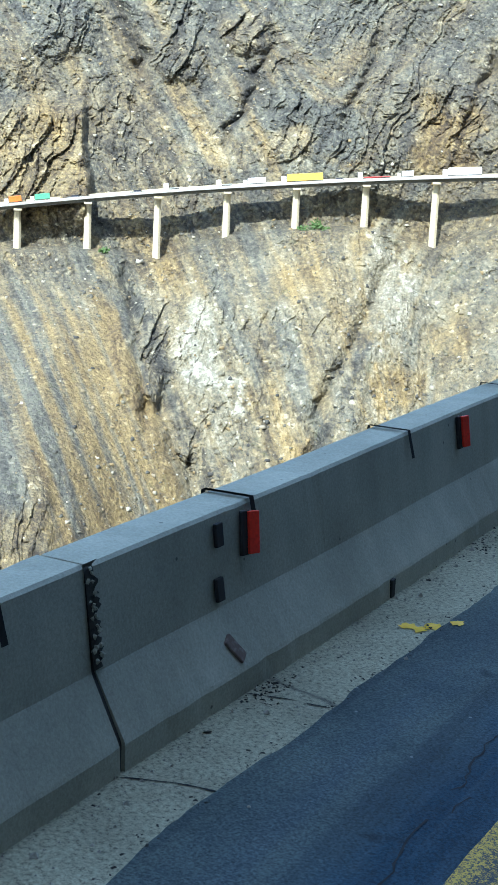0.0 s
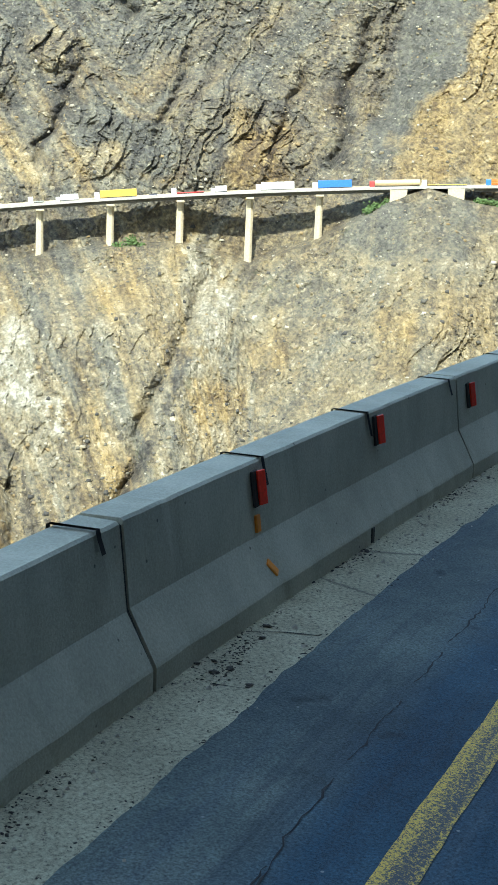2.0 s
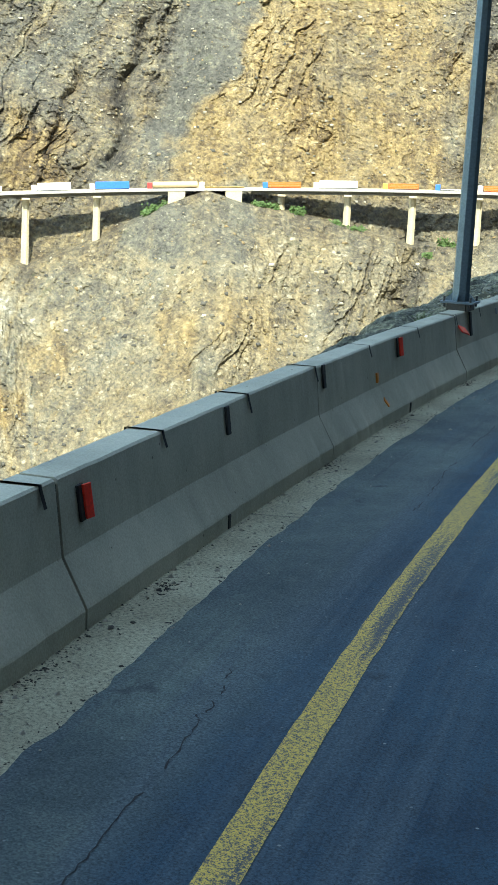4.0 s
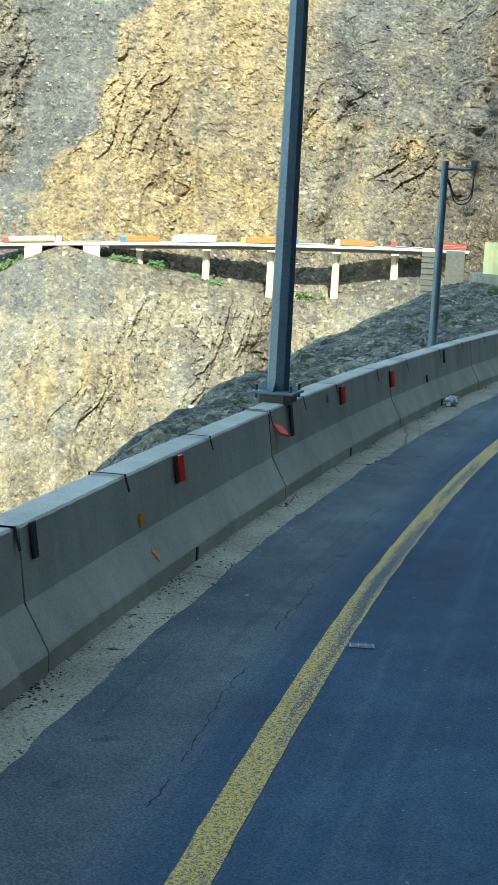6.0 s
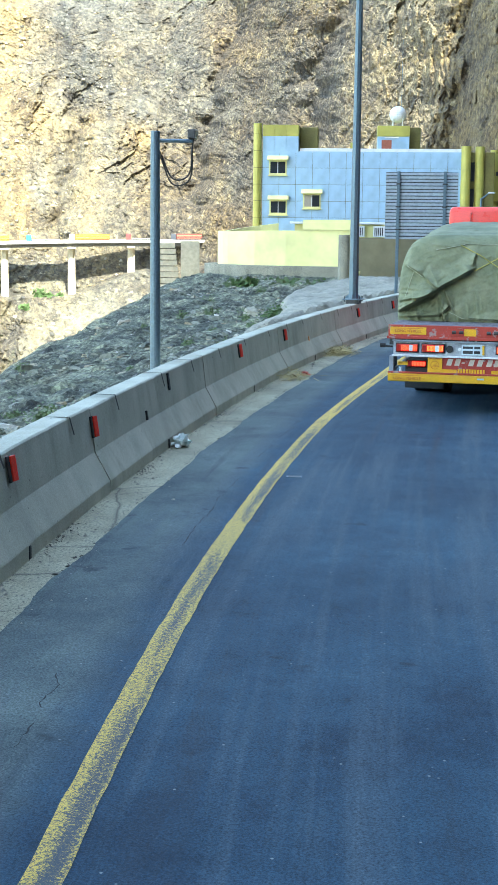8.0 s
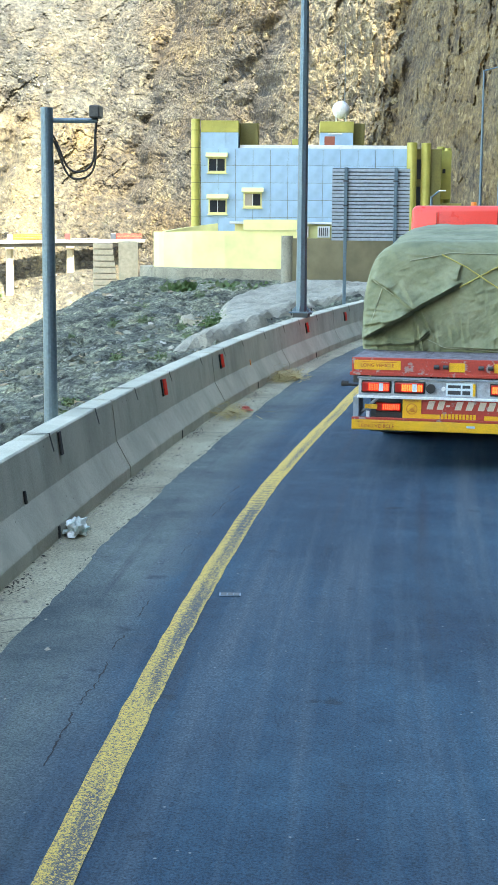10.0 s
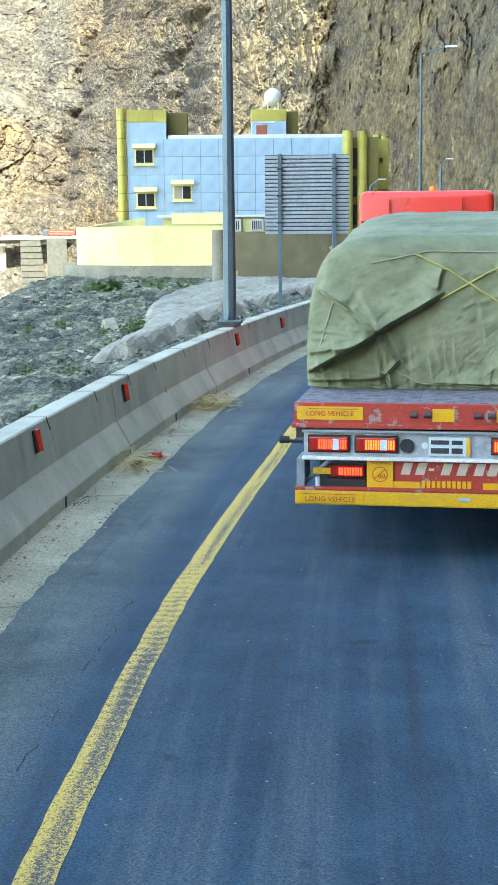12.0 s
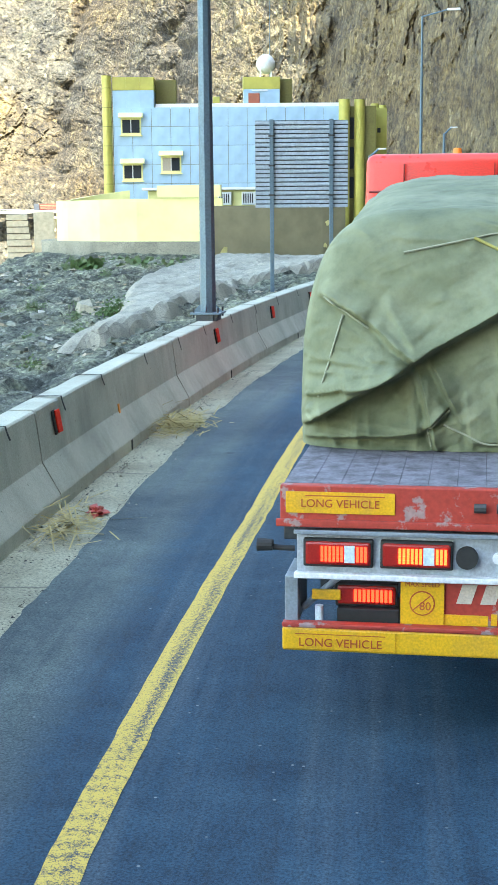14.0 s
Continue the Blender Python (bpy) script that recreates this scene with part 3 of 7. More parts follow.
    for p0, z0, p1, z1, depth, width in ((61.9, -140, 63.4, -100, 12, 4), (54.3, -44, 57.6, -112, 8, 3.5), (59.6, 40, 61.0, 2, 6, 2.0), (65.6, 60, 64.6, 30, 9, 3), (47.9, 60, 49.2, 2, 10, 3.0),
                                         (45, 150, 47.0, 20, 12, 12), (33.6, 62, 34.6, 0, 7, 3.5), (38.0, -120, 36.5, -30, 14, 5), (57, 110, 57.6, 66, 12, 3), (22, 120, 25, 30, 12, 6), (27.5, 90, 29.5, 15, 10, 4),
                                         (17, 110, 19.5, 10, 12, 5), (64.4, -95, 65.4, -60, 8, 2.5), (50.6, 36, 51.5, 4, 7, 2), (55.2, 40, 56.4, 8, 7, 2)):
        near = line_of(p0, z0, p1, z1, width)
        gully = np.maximum(gully, near)
        r = r + depth * near
    # upright ribs with their broken sides to the right, then blocks and small stones
    wu, wz = u + 9 * (wob - 0.5) + 4 * (fbm(u / 9, z / 9, 3, 35) - 0.5), z + 9 * (wob2 - 0.5)

    def ribs(width, lean, seed):
        x = (wu + lean * wz) / width + 1.2 * vnoise(u / 40, z / 18, seed)
        return (1 - (x - np.floor(x))) * (0.35 + 0.65 * vnoise(np.floor(x) * 3.7, z / (2.2 * width), seed + 1))

    rib = ribs(13, 0.35, 51) + 0.5 * ribs(5.5, 0.30, 53)
    small = blocks(wu / 3.6, wz / 5.2, 7)
    tiny = blocks(wu / 1.5, wz / 1.6, 9)
    lumps = fbm(u / 15, z / 13, 5, 41, 0.55) - 0.5
    r = r - tame * (0.3 + 4.6 * crags) * (rib - 0.6) * (1 - 0.8 * smooth) - (0.9 + 1.3 * crags) * small * (1 - 0.7 * smooth) - (0.8 + 0.5 * crags) * tiny * (1 - 0.45 * smooth)
    r = r - (4.5 + 4 * crags) * lumps * (1 - 0.75 * smooth) * away
    a = np.radians(phi)
    ob = sheet("mountain_wall", np.stack([VX - r * np.sin(a), VY + r * np.cos(a), z], -1).reshape(-1, 3), nu, nv, ROCK, False)
    # kinds of rock, laid over one another: warmth and lightness
    below = ramp(0, -14, d)
    patch = fbm(u / 30, z / 26, 5, 81, 0.62) - 0.5
    warm, light = 0.33 + 0.5 * patch, 0.40 + 0 * z

    def lay(weight, w, lt):
        nonlocal warm, light
        k = np.clip(weight, 0, 1)
        warm, light = warm + (w - warm) * k, light + (lt - light) * k

    def path_of(points, width):
        """Closeness to a broken line of (bearing, height) points."""
        best = 1e9 + 0 * z
        uu, zz = u + 5 * (wob - 0.5), z + 5 * (wob2 - 0.5)
        for (pa, za), (pb, zb) in zip(points, points[1:]):
            ua, ub = math.radians(pa) * BRIDGE_R, math.radians(pb) * BRIDGE_R
            k = np.clip(((uu - ua) * (ub - ua) + (zz - za) * (zb - za)) / ((ub - ua) ** 2 + (zb - za) ** 2), 0, 1)
            best = np.minimum(best, np.hypot(uu - ua - k * (ub - ua), zz - za - k * (zb - za)))
        return np.exp(-((best / width) ** 2))

    lay(0.7 * ramp(20, 60, z) * ramp(47, 49, phi), 0.15, 0.37)                # greyer higher up
    lay(below * ramp(66, 63, phi), 0.33, 0.56)                                # ochre and olive slope under the bridge
    lay(tower, 0.80, 0.46)
    lay(0.9 * teeth, 0.12, 0.33)
    lay(0.9 * dome, 0.22, 0.37)
    lay(slate, -0.3, 0.31)
    lay(patch_of(60.6, 63.0, -15, 0, 0.3, 3), 0.45, 0.62)                     # pale strata over the deck
    lay(patch_of(58.0, 60.5, -14, 2, 0.3, 3), 0.55, 0.50)
    lay(patch_of(51.2, 53.6, -9, 18, 0.4, 5), 0.95, 0.37)                     # orange scree cone
    lay(0.8 * patch_of(59.2, 61.5, 14, 60, 0.3, 6), 0.55, 0.43)
    lay(chute, -0.25, 0.30)
    lay(ramp(43.8, 42.8, ps) * ramp(35.2, 36.4, phi + 1.5 * (wob2 - 0.5)) * ramp(-12, 0, z), 0.92, 0.52 - 0.08 * ramp(38, 35, phi))                    # bright ochre face
    lay(0.7 * patch_of(38, 41, 30, 60, 0.5, 8), 0.62, 0.45)
    lay(bluff + knob, 1.05, 0.44)
    lay(line_of(34.6, 62, 32.8, -6, 10), 0.45, 0.43)                          # pale scree between the bluff and the knob
    # right-hand wall: its shade is put into the rock colour, lighter again further right
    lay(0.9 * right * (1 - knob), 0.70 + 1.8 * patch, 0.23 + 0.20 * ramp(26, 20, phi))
    # its upper part greyer, also with shade laid into the colour
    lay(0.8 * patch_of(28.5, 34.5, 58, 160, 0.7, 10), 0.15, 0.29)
    # under the bridge
    lay(patch_of(43.2, 48.6, -36, -10, 0.3, 3), 0.08, 0.41)                   # grey cone below the abutment
    for p0, p1, z0, z1, w, lt in ((57.2, 59.4, -58, -46, 0.85, 0.47), (60.6, 61.8, -62, -50, 0.1, 0.36), (57.0, 60.2, -84, -66, 0.35, 0.44), (58.4, 60.6, -100, -84, 0.8, 0.48), (57.6, 59.6, -125, -100, 0.85, 0.45),
                                  (52.6, 54.4, -92, -76, 0.95, 0.45), (51.0, 52.2, -80, -66, 0.9, 0.47), (45.2, 46.8, -70, -56, 0.95, 0.48), (47.5, 49.5, -62, -48, 0.75, 0.52), (40.8, 45.2, -58, -42, 0.72, 0.50),
                                  (48.8, 51.2, -58, -44, 0.15, 0.43), (36.0, 40.5, -52, -34, 0.35, 0.40), (42.0, 47.0, -100, -74, 0.6, 0.50)):
        lay(0.75 * patch_of(p0, p1, z0, z1, 0.3, 3), w - 0.1, lt + 0.03)
    # rills: fine streaks down the fall line, leaning to the ravine from both sides
    split = ramp(53.5, 57.5, phi - 0.045 * (z + 44))
    lean = -0.45 * split + 0.60 * (1 - split) * ramp(46, 49, phi)
    across = u + lean * (z + 40) * 1.15 + 5 * (wob - 0.5)
    rill = fbm(across / 2.4, z / 26, 4, 101, 0.7) - 0.5
    rill2 = fbm(across / 7.5, z / 60, 4, 103, 0.6) - 0.5
    open_ = (1 - 0.75 * crags) * (1 - 0.5 * right) * (0.45 + 0.55 * ramp(50, 54.5, phi))
    light += open_ * (0.55 * rill + 0.22 * rill2)
    warm += open_ * 1.6 * rill2
    # the fan: grey scree with ochre stripes that widen downwards
    stripe = fbm((u * 0.85 - z * 0.53) / 6.5, (u * 0.53 + z * 0.85) / 170, 4, 75, 0.6) - 0.5
    thin = fbm((u * 0.85 - z * 0.53) / 1.8, (u * 0.53 + z * 0.85) / 60, 3, 79, 0.6) - 0.5
    lay(fan, np.clip(0.05 + ramp(-45, -85, z) * (0.42 + 5.0 * stripe), -0.3, 1.0), 0.44 + 0.35 * thin + 0.25 * stripe)
    lay(fan * ramp(1.3, 0.9, lip) * ramp(0.35, 0.5, lip) * ramp(-62, -70, z), 1.0, 0.43)
    lay(patch_of(68.8, 74, -175, -108, 0.5, 6), 0.62, 0.40)
    # white faces, the ravine with its pale blocks, clefts with painted-in shade
    blocky = ramp(0.32, 0.55, fbm(u / 3.2, z / 3.2, 3, 95))
    lay(0.95 * patch_of(61.5, 63.0, -90, -62, 0.25, 3) * (0.5 + 0.5 * blocky), 0.05, 0.86)
    lay(0.95 * patch_of(60.4, 61.3, -101, -84, 0.2, 2.5) * blocky, 0.0, 0.88)
    ravine = [(54.4, -36), (53.6, -52), (54.1, -66), (55.2, -79), (55.8, -94), (57.0, -104), (57.6, -118)]
    lay(0.9 * path_of(ravine, 8.5) * blocky * ramp(-98, -70, z), 0.08, 0.82)
    lay(0.9 * path_of([(54.9, -40), (54.3, -58)], 6) * blocky, 0.15, 0.78)
    # clefts laid near black: their shade is put into the colour
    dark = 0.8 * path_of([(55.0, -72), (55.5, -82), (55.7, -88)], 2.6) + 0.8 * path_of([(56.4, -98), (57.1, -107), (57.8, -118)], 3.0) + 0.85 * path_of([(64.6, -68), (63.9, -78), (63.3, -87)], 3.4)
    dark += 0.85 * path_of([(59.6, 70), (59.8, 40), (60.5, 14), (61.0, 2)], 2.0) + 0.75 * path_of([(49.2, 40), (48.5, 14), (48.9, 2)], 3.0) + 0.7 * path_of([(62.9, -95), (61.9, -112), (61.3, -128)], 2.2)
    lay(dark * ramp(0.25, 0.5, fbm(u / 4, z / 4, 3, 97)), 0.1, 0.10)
    lay(0.7 * path_of([(47.7, 44), (47.9, 30)], 3) * blocky, 0.4, 0.66)
    lay(0.75 * path_of([(49.2, -38), (43.6, -33.5), (39.4, -30.5)], 1.6), 0.45, 0.60)     # a track cut across the slope
    # finer variation: bedding, seams in the crags, stones; shade painted into the gullies
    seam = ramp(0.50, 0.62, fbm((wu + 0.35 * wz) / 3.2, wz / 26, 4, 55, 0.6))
    bed = ramp(0.52, 0.62, fbm(u / 7 + z / 30, z / 3.2 - u / 14, 4, 57, 0.6))
    light += 0.30 * (fbm(u / 6, z / 5, 5, 91, 0.78) - 0.5) + 0.10 * small * (1 - smooth)
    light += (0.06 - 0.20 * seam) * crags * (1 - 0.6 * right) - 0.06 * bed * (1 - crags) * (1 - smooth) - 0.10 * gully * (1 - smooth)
    coarse = np.clip(0.35 + 0.5 * crags - 0.3 * smooth - 0.2 * fan + 0.1 * right + 0.6 * (wob2 - 0.5), -0.5, 1)
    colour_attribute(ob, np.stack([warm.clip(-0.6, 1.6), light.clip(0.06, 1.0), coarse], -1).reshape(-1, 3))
    places = np.stack([VX - r * np.sin(a), VY + r * np.cos(a), z], -1)[:, ::1]
    loose = np.clip(1 - crags, 0.15, 1) * np.clip(0.6 + 2.2 * (wob - 0.5), 0.05, 1)
    boulders(places, loose)
    return tagged(ob, "steep rocky mountain side of ochre and grey stone with gullies", "mountain", kind="structure")


def valley_floor():
    n = 60
    g = np.linspace(-1, 1, n)
    x, y = np.meshgrid(np.sign(g) * np.abs(g) ** 1.6 * 4500, np.sign(g) * np.abs(g) ** 1.6 * 4500, indexing="ij")
    ob = sheet("ground", np.stack([x, y, -178 + 4 * fbm(x / 90, y / 90, 2, 7)], -1).reshape(-1, 3), n, n, ROCK)
    colour_attribute(ob, np.tile([0.3, 0.5, 0.3], (n * n, 1)))
    return tagged(ob, "stony grey valley floor reaching to the horizon", "ground", kind="structure")


def shade_hill():
    """The unseen mountain that the road is cut into, shaped to block the sun: it follows the road, closes the valley
    behind and runs on to the north.
    """
    nu, nv = 150, 60
    s = np.linspace(-330, 560, nu)[:, None] + np.zeros((1, nv))
    h = np.linspace(0, 1, nv)[None, :] + np.zeros((nu, 1))
    sc = np.clip(s, -112, 40)
    foot = at_np(sc, 11.5 + 0 * sc, 0 * sc)
    ang = sc / RAD
    back = np.clip(-112 - s, 0, None)                     # the foot line swings across behind the road to keep the sun off it
    foot[..., 0] += np.clip(s - sc, 0, None) * np.sin(ang) - back * np.sin(ang + 0.95)
    foot[..., 1] += np.clip(s - sc, 0, None) * np.cos(ang) - back * np.cos(ang + 0.95) * np.where(back > 0, 1, 0)
    turned = ang + np.where(back > 0, 0.95, 0)
    inward = np.stack([np.cos(turned), -np.sin(turned), 0 * ang], -1)
    height = 500 * h
    run = height / math.tan(radians(71)) + 4 * (fbm(s / 40, height / 40, 3, 5) - 0.5) * ramp(2, 20, height)
    p = foot + inward * run[..., None]
    p[..., 2] = height - 0.3
    ob = sheet("hillside", p.reshape(-1, 3), nu, nv, ROCK)
    # kept dark so that little bounce light reaches the barrier's face
    colour_attribute(ob, np.tile([0.3, 0.14, 0.4], (nu * nv, 1)))
    return tagged(ob, "unseen steep dark rock slope, added to shade the road", "hillside", kind="structure")


def near_slope():
    """Rubble terrace behind the barrier that breaks off into the valley."""
    nu, nv = 760, 260
    s = np.interp(np.linspace(0, 1, nu), [0, 0.05, 0.95, 1], [-150, -75, 30, 75])[:, None] + np.zeros((1, nv))
    k = np.linspace(0, 1, nv)[None, :] + np.zeros((nu, 1))
    w = 0.25 + 200 * k**2.2                              # distance behind the barrier's front edge
    crest = np.maximum(1.0, 4.6 + 0.37 * (s + 49)) + 2.0 * (fbm(s / 9, 0 * s, 3, 9) - 0.5) * ramp(-60, -40, s)
    top = np.interp(s, [-150, -62, -49, -36, -24, -12, 0, 12, 75], [-0.6, -0.6, -1.1, -2.4, -2.5, -2.1, -1.2, -0.3, 0.0])
    z = np.minimum(0, -0.15 + (top + 0.15) * np.clip(w / np.maximum(crest, 1e-3), 0, 1))
    z = np.where(w > crest, top - (w - crest) * math.tan(radians(41)) * ramp(0, 6, w - crest + 2), z)
    z = np.maximum(z, -170)
    live = ramp(0.5, 3.0, w) * ramp(-75, -60, s)
    z = z + live * (0.9 * (fbm(s / 6, w / 6, 4, 13) - 0.5) + 0.30 * blocks(s / 1.6 + w / 2, w / 0.7, 15) + 0.13 * blocks(s / 0.5, w / 0.4, 17))
    ob = sheet("rubble_slope", at_np(s, -w, z).reshape(-1, 3), nu, nv, RUBBLE, False)
    return tagged(ob, "shaded slope of grey slate rubble behind the barrier", "slope", kind="structure")


far_wall()
valley_floor()
shade_hill()
near_slope()


# ---- road ----
def strip(name, s0, s1, step, lo, hi, z, mat, cols=2, label="", edge=None, both=False):
    s = np.arange(s0, s1 + step, step)
    k = np.linspace(0, 1, cols)
    a = lo + (edge(s) if edge else 0 * s)
    b = a + (hi - lo) if both else hi + 0 * s
    o = a[:, None] + (b - a)[:, None] * k[None]
    ss = s[:, None] + 0 * o
    ob = sheet(name, at_np(ss, o, z + 0 * o).reshape(-1, 3), len(s), cols, mat)
    t = ob.data.attributes.new("track", "FLOAT_VECTOR", "POINT")
    t.data.foreach_set("vector", np.stack([ss, o, k[None] + 0 * o], -1).astype(np.float32).ravel())
    return tagged(ob, label, "road", kind="structure")


def ragged(s):
    return 0.10 * np.interp(s, [-90, -80, -73, -66, -60, -52, -48, -41, -36, -30], [1.5, 1.0, 0, -1.0, -1.3, 0.2, 0.6, 1.2, 0.0, 0.0]) \
        + 0.08 * (fbm(s / 1.1, 0 * s, 4, 19) - 0.5) + 0.025 * (fbm(s / 0.16, 0 * s, 3, 29) - 0.5) + 0.03 * (vnoise(s / 0.2, 0 * s, 29) - 0.5) * ramp(0.4, 0.7, vnoise(s / 1.7, 0 * s, 39))


strip("gutter_strip", -150, 90, 0.5, -0.3, 1.2, 0.0, STRIP, 4, "weathered pale concrete gutter strip along the barrier")
strip("road", -150, 90, 0.04, 0.68, 12.5, 0.018, ASPHALT, 3, "dark worn asphalt road curving along the mountain", edge=ragged)
strip("yellow_edge_line", -140, 80, 0.1, 1.70, 1.885, 0.022, YELLOW_LINE, 5, "worn yellow painted edge line on the asphalt",
      edge=lambda s: np.interp(s, [-77, -75, -71, -66.7, -63, -57.5, -52.8, -47.6, -45, -41, -30], [0.16, 0.11, 0.03, -0.01, -0.05, -0.05, 0.0, 0.07, 0.15, 0.25, 0.25])
      + 0.02 * (fbm(s / 0.3, 0 * s, 4, 77) - 0.5), both=True)

# ---- cracks in the road and the gutter ----
CRACK_SHADE = worn("crack_shadow_dirt", (0.012, 0.013, 0.015), (0.03, 0.03, 0.03), 0.95, 0, 9, 0.5, 60, 0)


def crack(points, width, z, seed, parent, gaps=0.0):
    """A wavering dark ribbon that paints a crack's shadow and dirt, through (s, o) places."""
    rng = random.Random(seed)
    bm = bmesh.new()
    n = 0
    for (sa, oa), (sb, ob_) in zip(points, points[1:]):
        n += max(3, int(math.hypot(sb - sa, ob_ - oa) / 0.05))
    ks = np.linspace(0, len(points) - 1, n)
    ss, oo = np.interp(ks, range(len(points)), [p[0] for p in points]), np.interp(ks, range(len(points)), [p[1] for p in points])
    along = abs(points[-1][0] - points[0][0]) > abs(points[-1][1] - points[0][1])
    wav = 0.09 * (fbm(ks * n / len(points) / 5, 0 * ks, 4, seed) - 0.5) * (1 if along else 0.8)
    last = None
    for i in range(n):
        w = width * (0.15 + 0.75 * rng.random())
        jit = width * rng.uniform(-1.4, 1.4)
        s0, o0 = (ss[i], oo[i] + wav[i] + jit) if along else (ss[i] + wav[i], oo[i])
        pair = [bm.verts.new(at(s0 - (0 if along else w), o0 - (w if along else 0), z)), bm.verts.new(at(s0 + (0 if along else w), o0 + (w if along else 0), z))]
        if last and vnoise(np.array(i / 6.0), np.array(seed * 1.7), 5).item() > gaps:
            bm.faces.new((last[0], last[1], pair[1], pair[0]))
        last = pair
    for f in bm.faces:
        if f.normal.z < 0:
            f.normal_flip()
    return part("crack", bm, CRACK_SHADE, parent)


GUTTER, ROAD = bpy.data.objects["gutter_strip"], bpy.data.objects["road"]
crack([(-84.5, 1.66), (-82.3, 1.60), (-80.5, 1.52), (-77.5, 1.42), (-75.0, 1.36), (-72.7, 1.32), (-71.8, 1.22)], 0.008, 0.0215, 3, ROAD, 0.32)
crack([(-68.0, 1.42), (-66.0, 1.35), (-63.5, 1.30), (-61.3, 1.30), (-59.5, 1.2)], 0.007, 0.0215, 4, ROAD, 0.42)
crack([(-84.0, 1.72), (-81.0, 1.60), (-79.0, 1.47)], 0.008, 0.0215, 5, ROAD, 0.5)
crack([(-56.0, 1.40), (-52.0, 1.42), (-47.0, 1.55)], 0.008, 0.0215, 6, ROAD, 0.5)
for i, (sa, oa, sb, ob_) in enumerate(((-83.56, 0.24, -83.38, 0.84), (-82.40, 0.3, -82.3, 0.82), (-76.44, 0.25, -76.29, 0.66), (-77.35, 0.3, -77.25, 0.62), (-70.4, 0.25, -70.17, 0.67), (-64.5, 0.2, -64.29, 0.56),
                                       (-65.4, 0.25, -65.25, 0.5), (-58.4, 0.25, -58.0, 0.60), (-59.5, 0.22, -59.3, 0.55), (-53.6, 0.25, -53.3, 0.68), (-47.7, 0.25, -47.5, 0.72), (-41.8, 0.25, -41.5, 0.75), (-68.3, 0.22, -68.2, 0.58))):
    crack([(sa, oa), ((sa + sb) / 2 + 0.03, (oa + ob_) / 2), (sb, ob_)], 0.009, 0.004, 20 + i, GUTTER, 0.12)


# ---- barrier ----
PROFILE = [(-0.46, -0.05), (-0.46, 0.12), (-0.32, 0.40), (-0.262, 0.885), (-0.247, 0.9), (-0.018, 0.9), (0.0, 0.885), (0.055, 0.425), (0.062, 0.412), (0.212, 0.145), (0.22, 0.125), (0.222, -0.05)]
JOINTS = [-107.0, -101.1, -95.2, -89.3, -83.47, -77.55, -71.6, -65.9, -59.62, -53.42, -47.05, -40.62] + [-34.3 + 6.2 * k for k in range(9)]
JOINT_SHADE = worn("joint_shade", (0.035, 0.034, 0.03), (0.08, 0.075, 0.065), 0.95, 0, 12, 0.6, 60, 0.004)


def swing(s):
    """The barrier's oldest stretch stands a little nearer to the road."""
    return 0.115 * float(ramp(-77.0, -82.0, np.array(s)))


def on_barrier(s, o, z):
    return at(s, o + swing(s), z)


def block_at(s):
    """The number of the barrier block at arc length s."""
    return max((k for k, j in enumerate(JOINTS[:-1]) if j <= s), default=0)


def barrier_block(k):
    s0, s1 = JOINTS[k] + 0.017, JOINTS[k + 1] - 0.017
    rng = random.Random(k)
    n = 56
    bm = bmesh.new()
    shift, tilt = rng.uniform(-0.004, 0.004), rng.uniform(-0.008, 0.008)
    rows = []
    for i in range(n):
        s = s0 + (s1 - s0) * i / (n - 1)
        row = []
        for o, z in PROFILE:
            j = 0.008 * (fbm(np.array(s * 3.0), np.array(z * 5.0 + o), 3, k).item() - 0.5)
            j -= 0.012 * max(0.0, vnoise(np.array(s * 6.0), np.array(o * 9.0), k + 40).item() - 0.72) * (4 if z > 0.86 or abs(z - 0.135) < 0.02 else 0)
            row.append(bm.verts.new(on_barrier(s, o + shift + j, z + tilt * (z > 0.2) + (j if z > 0.8 else 0))))
        rows.append(row)
    for a, b in zip(rows, rows[1:]):
        for i in range(len(PROFILE) - 1):
            bm.faces.new((a[i], a[i + 1], b[i + 1], b[i]))
    bm.faces.new(rows[0][::-1])
    bm.faces.new(rows[-1])
    bmesh.ops.recalc_face_normals(bm, faces=bm.faces)
    ob = part("concrete_barrier", bm, CONCRETE)
    bm = bmesh.new()                                       # dark fill that paints the gap's shade, up to the next block
    ends = [[bm.verts.new(on_barrier(s, -0.13 + (o + 0.13) * 0.93, z - (0.022 if z > 0.8 else 0))) for o, z in PROFILE] for s in (s1 - 0.02, s1 + 0.054)]
    for i in range(len(PROFILE) - 1):
        bm.faces.new((ends[0][i], ends[0][i + 1], ends[1][i + 1], ends[1][i]))
    part("joint", bm, JOINT_SHADE, ob, "dark fill for the shade in the joint")
    return tagged(ob, "grey precast concrete road barrier block with black lifting straps", "barrier", "barrier blocks along the road")


BLOCKS = {k: barrier_block(k) for k in range(len(JOINTS) - 1)}


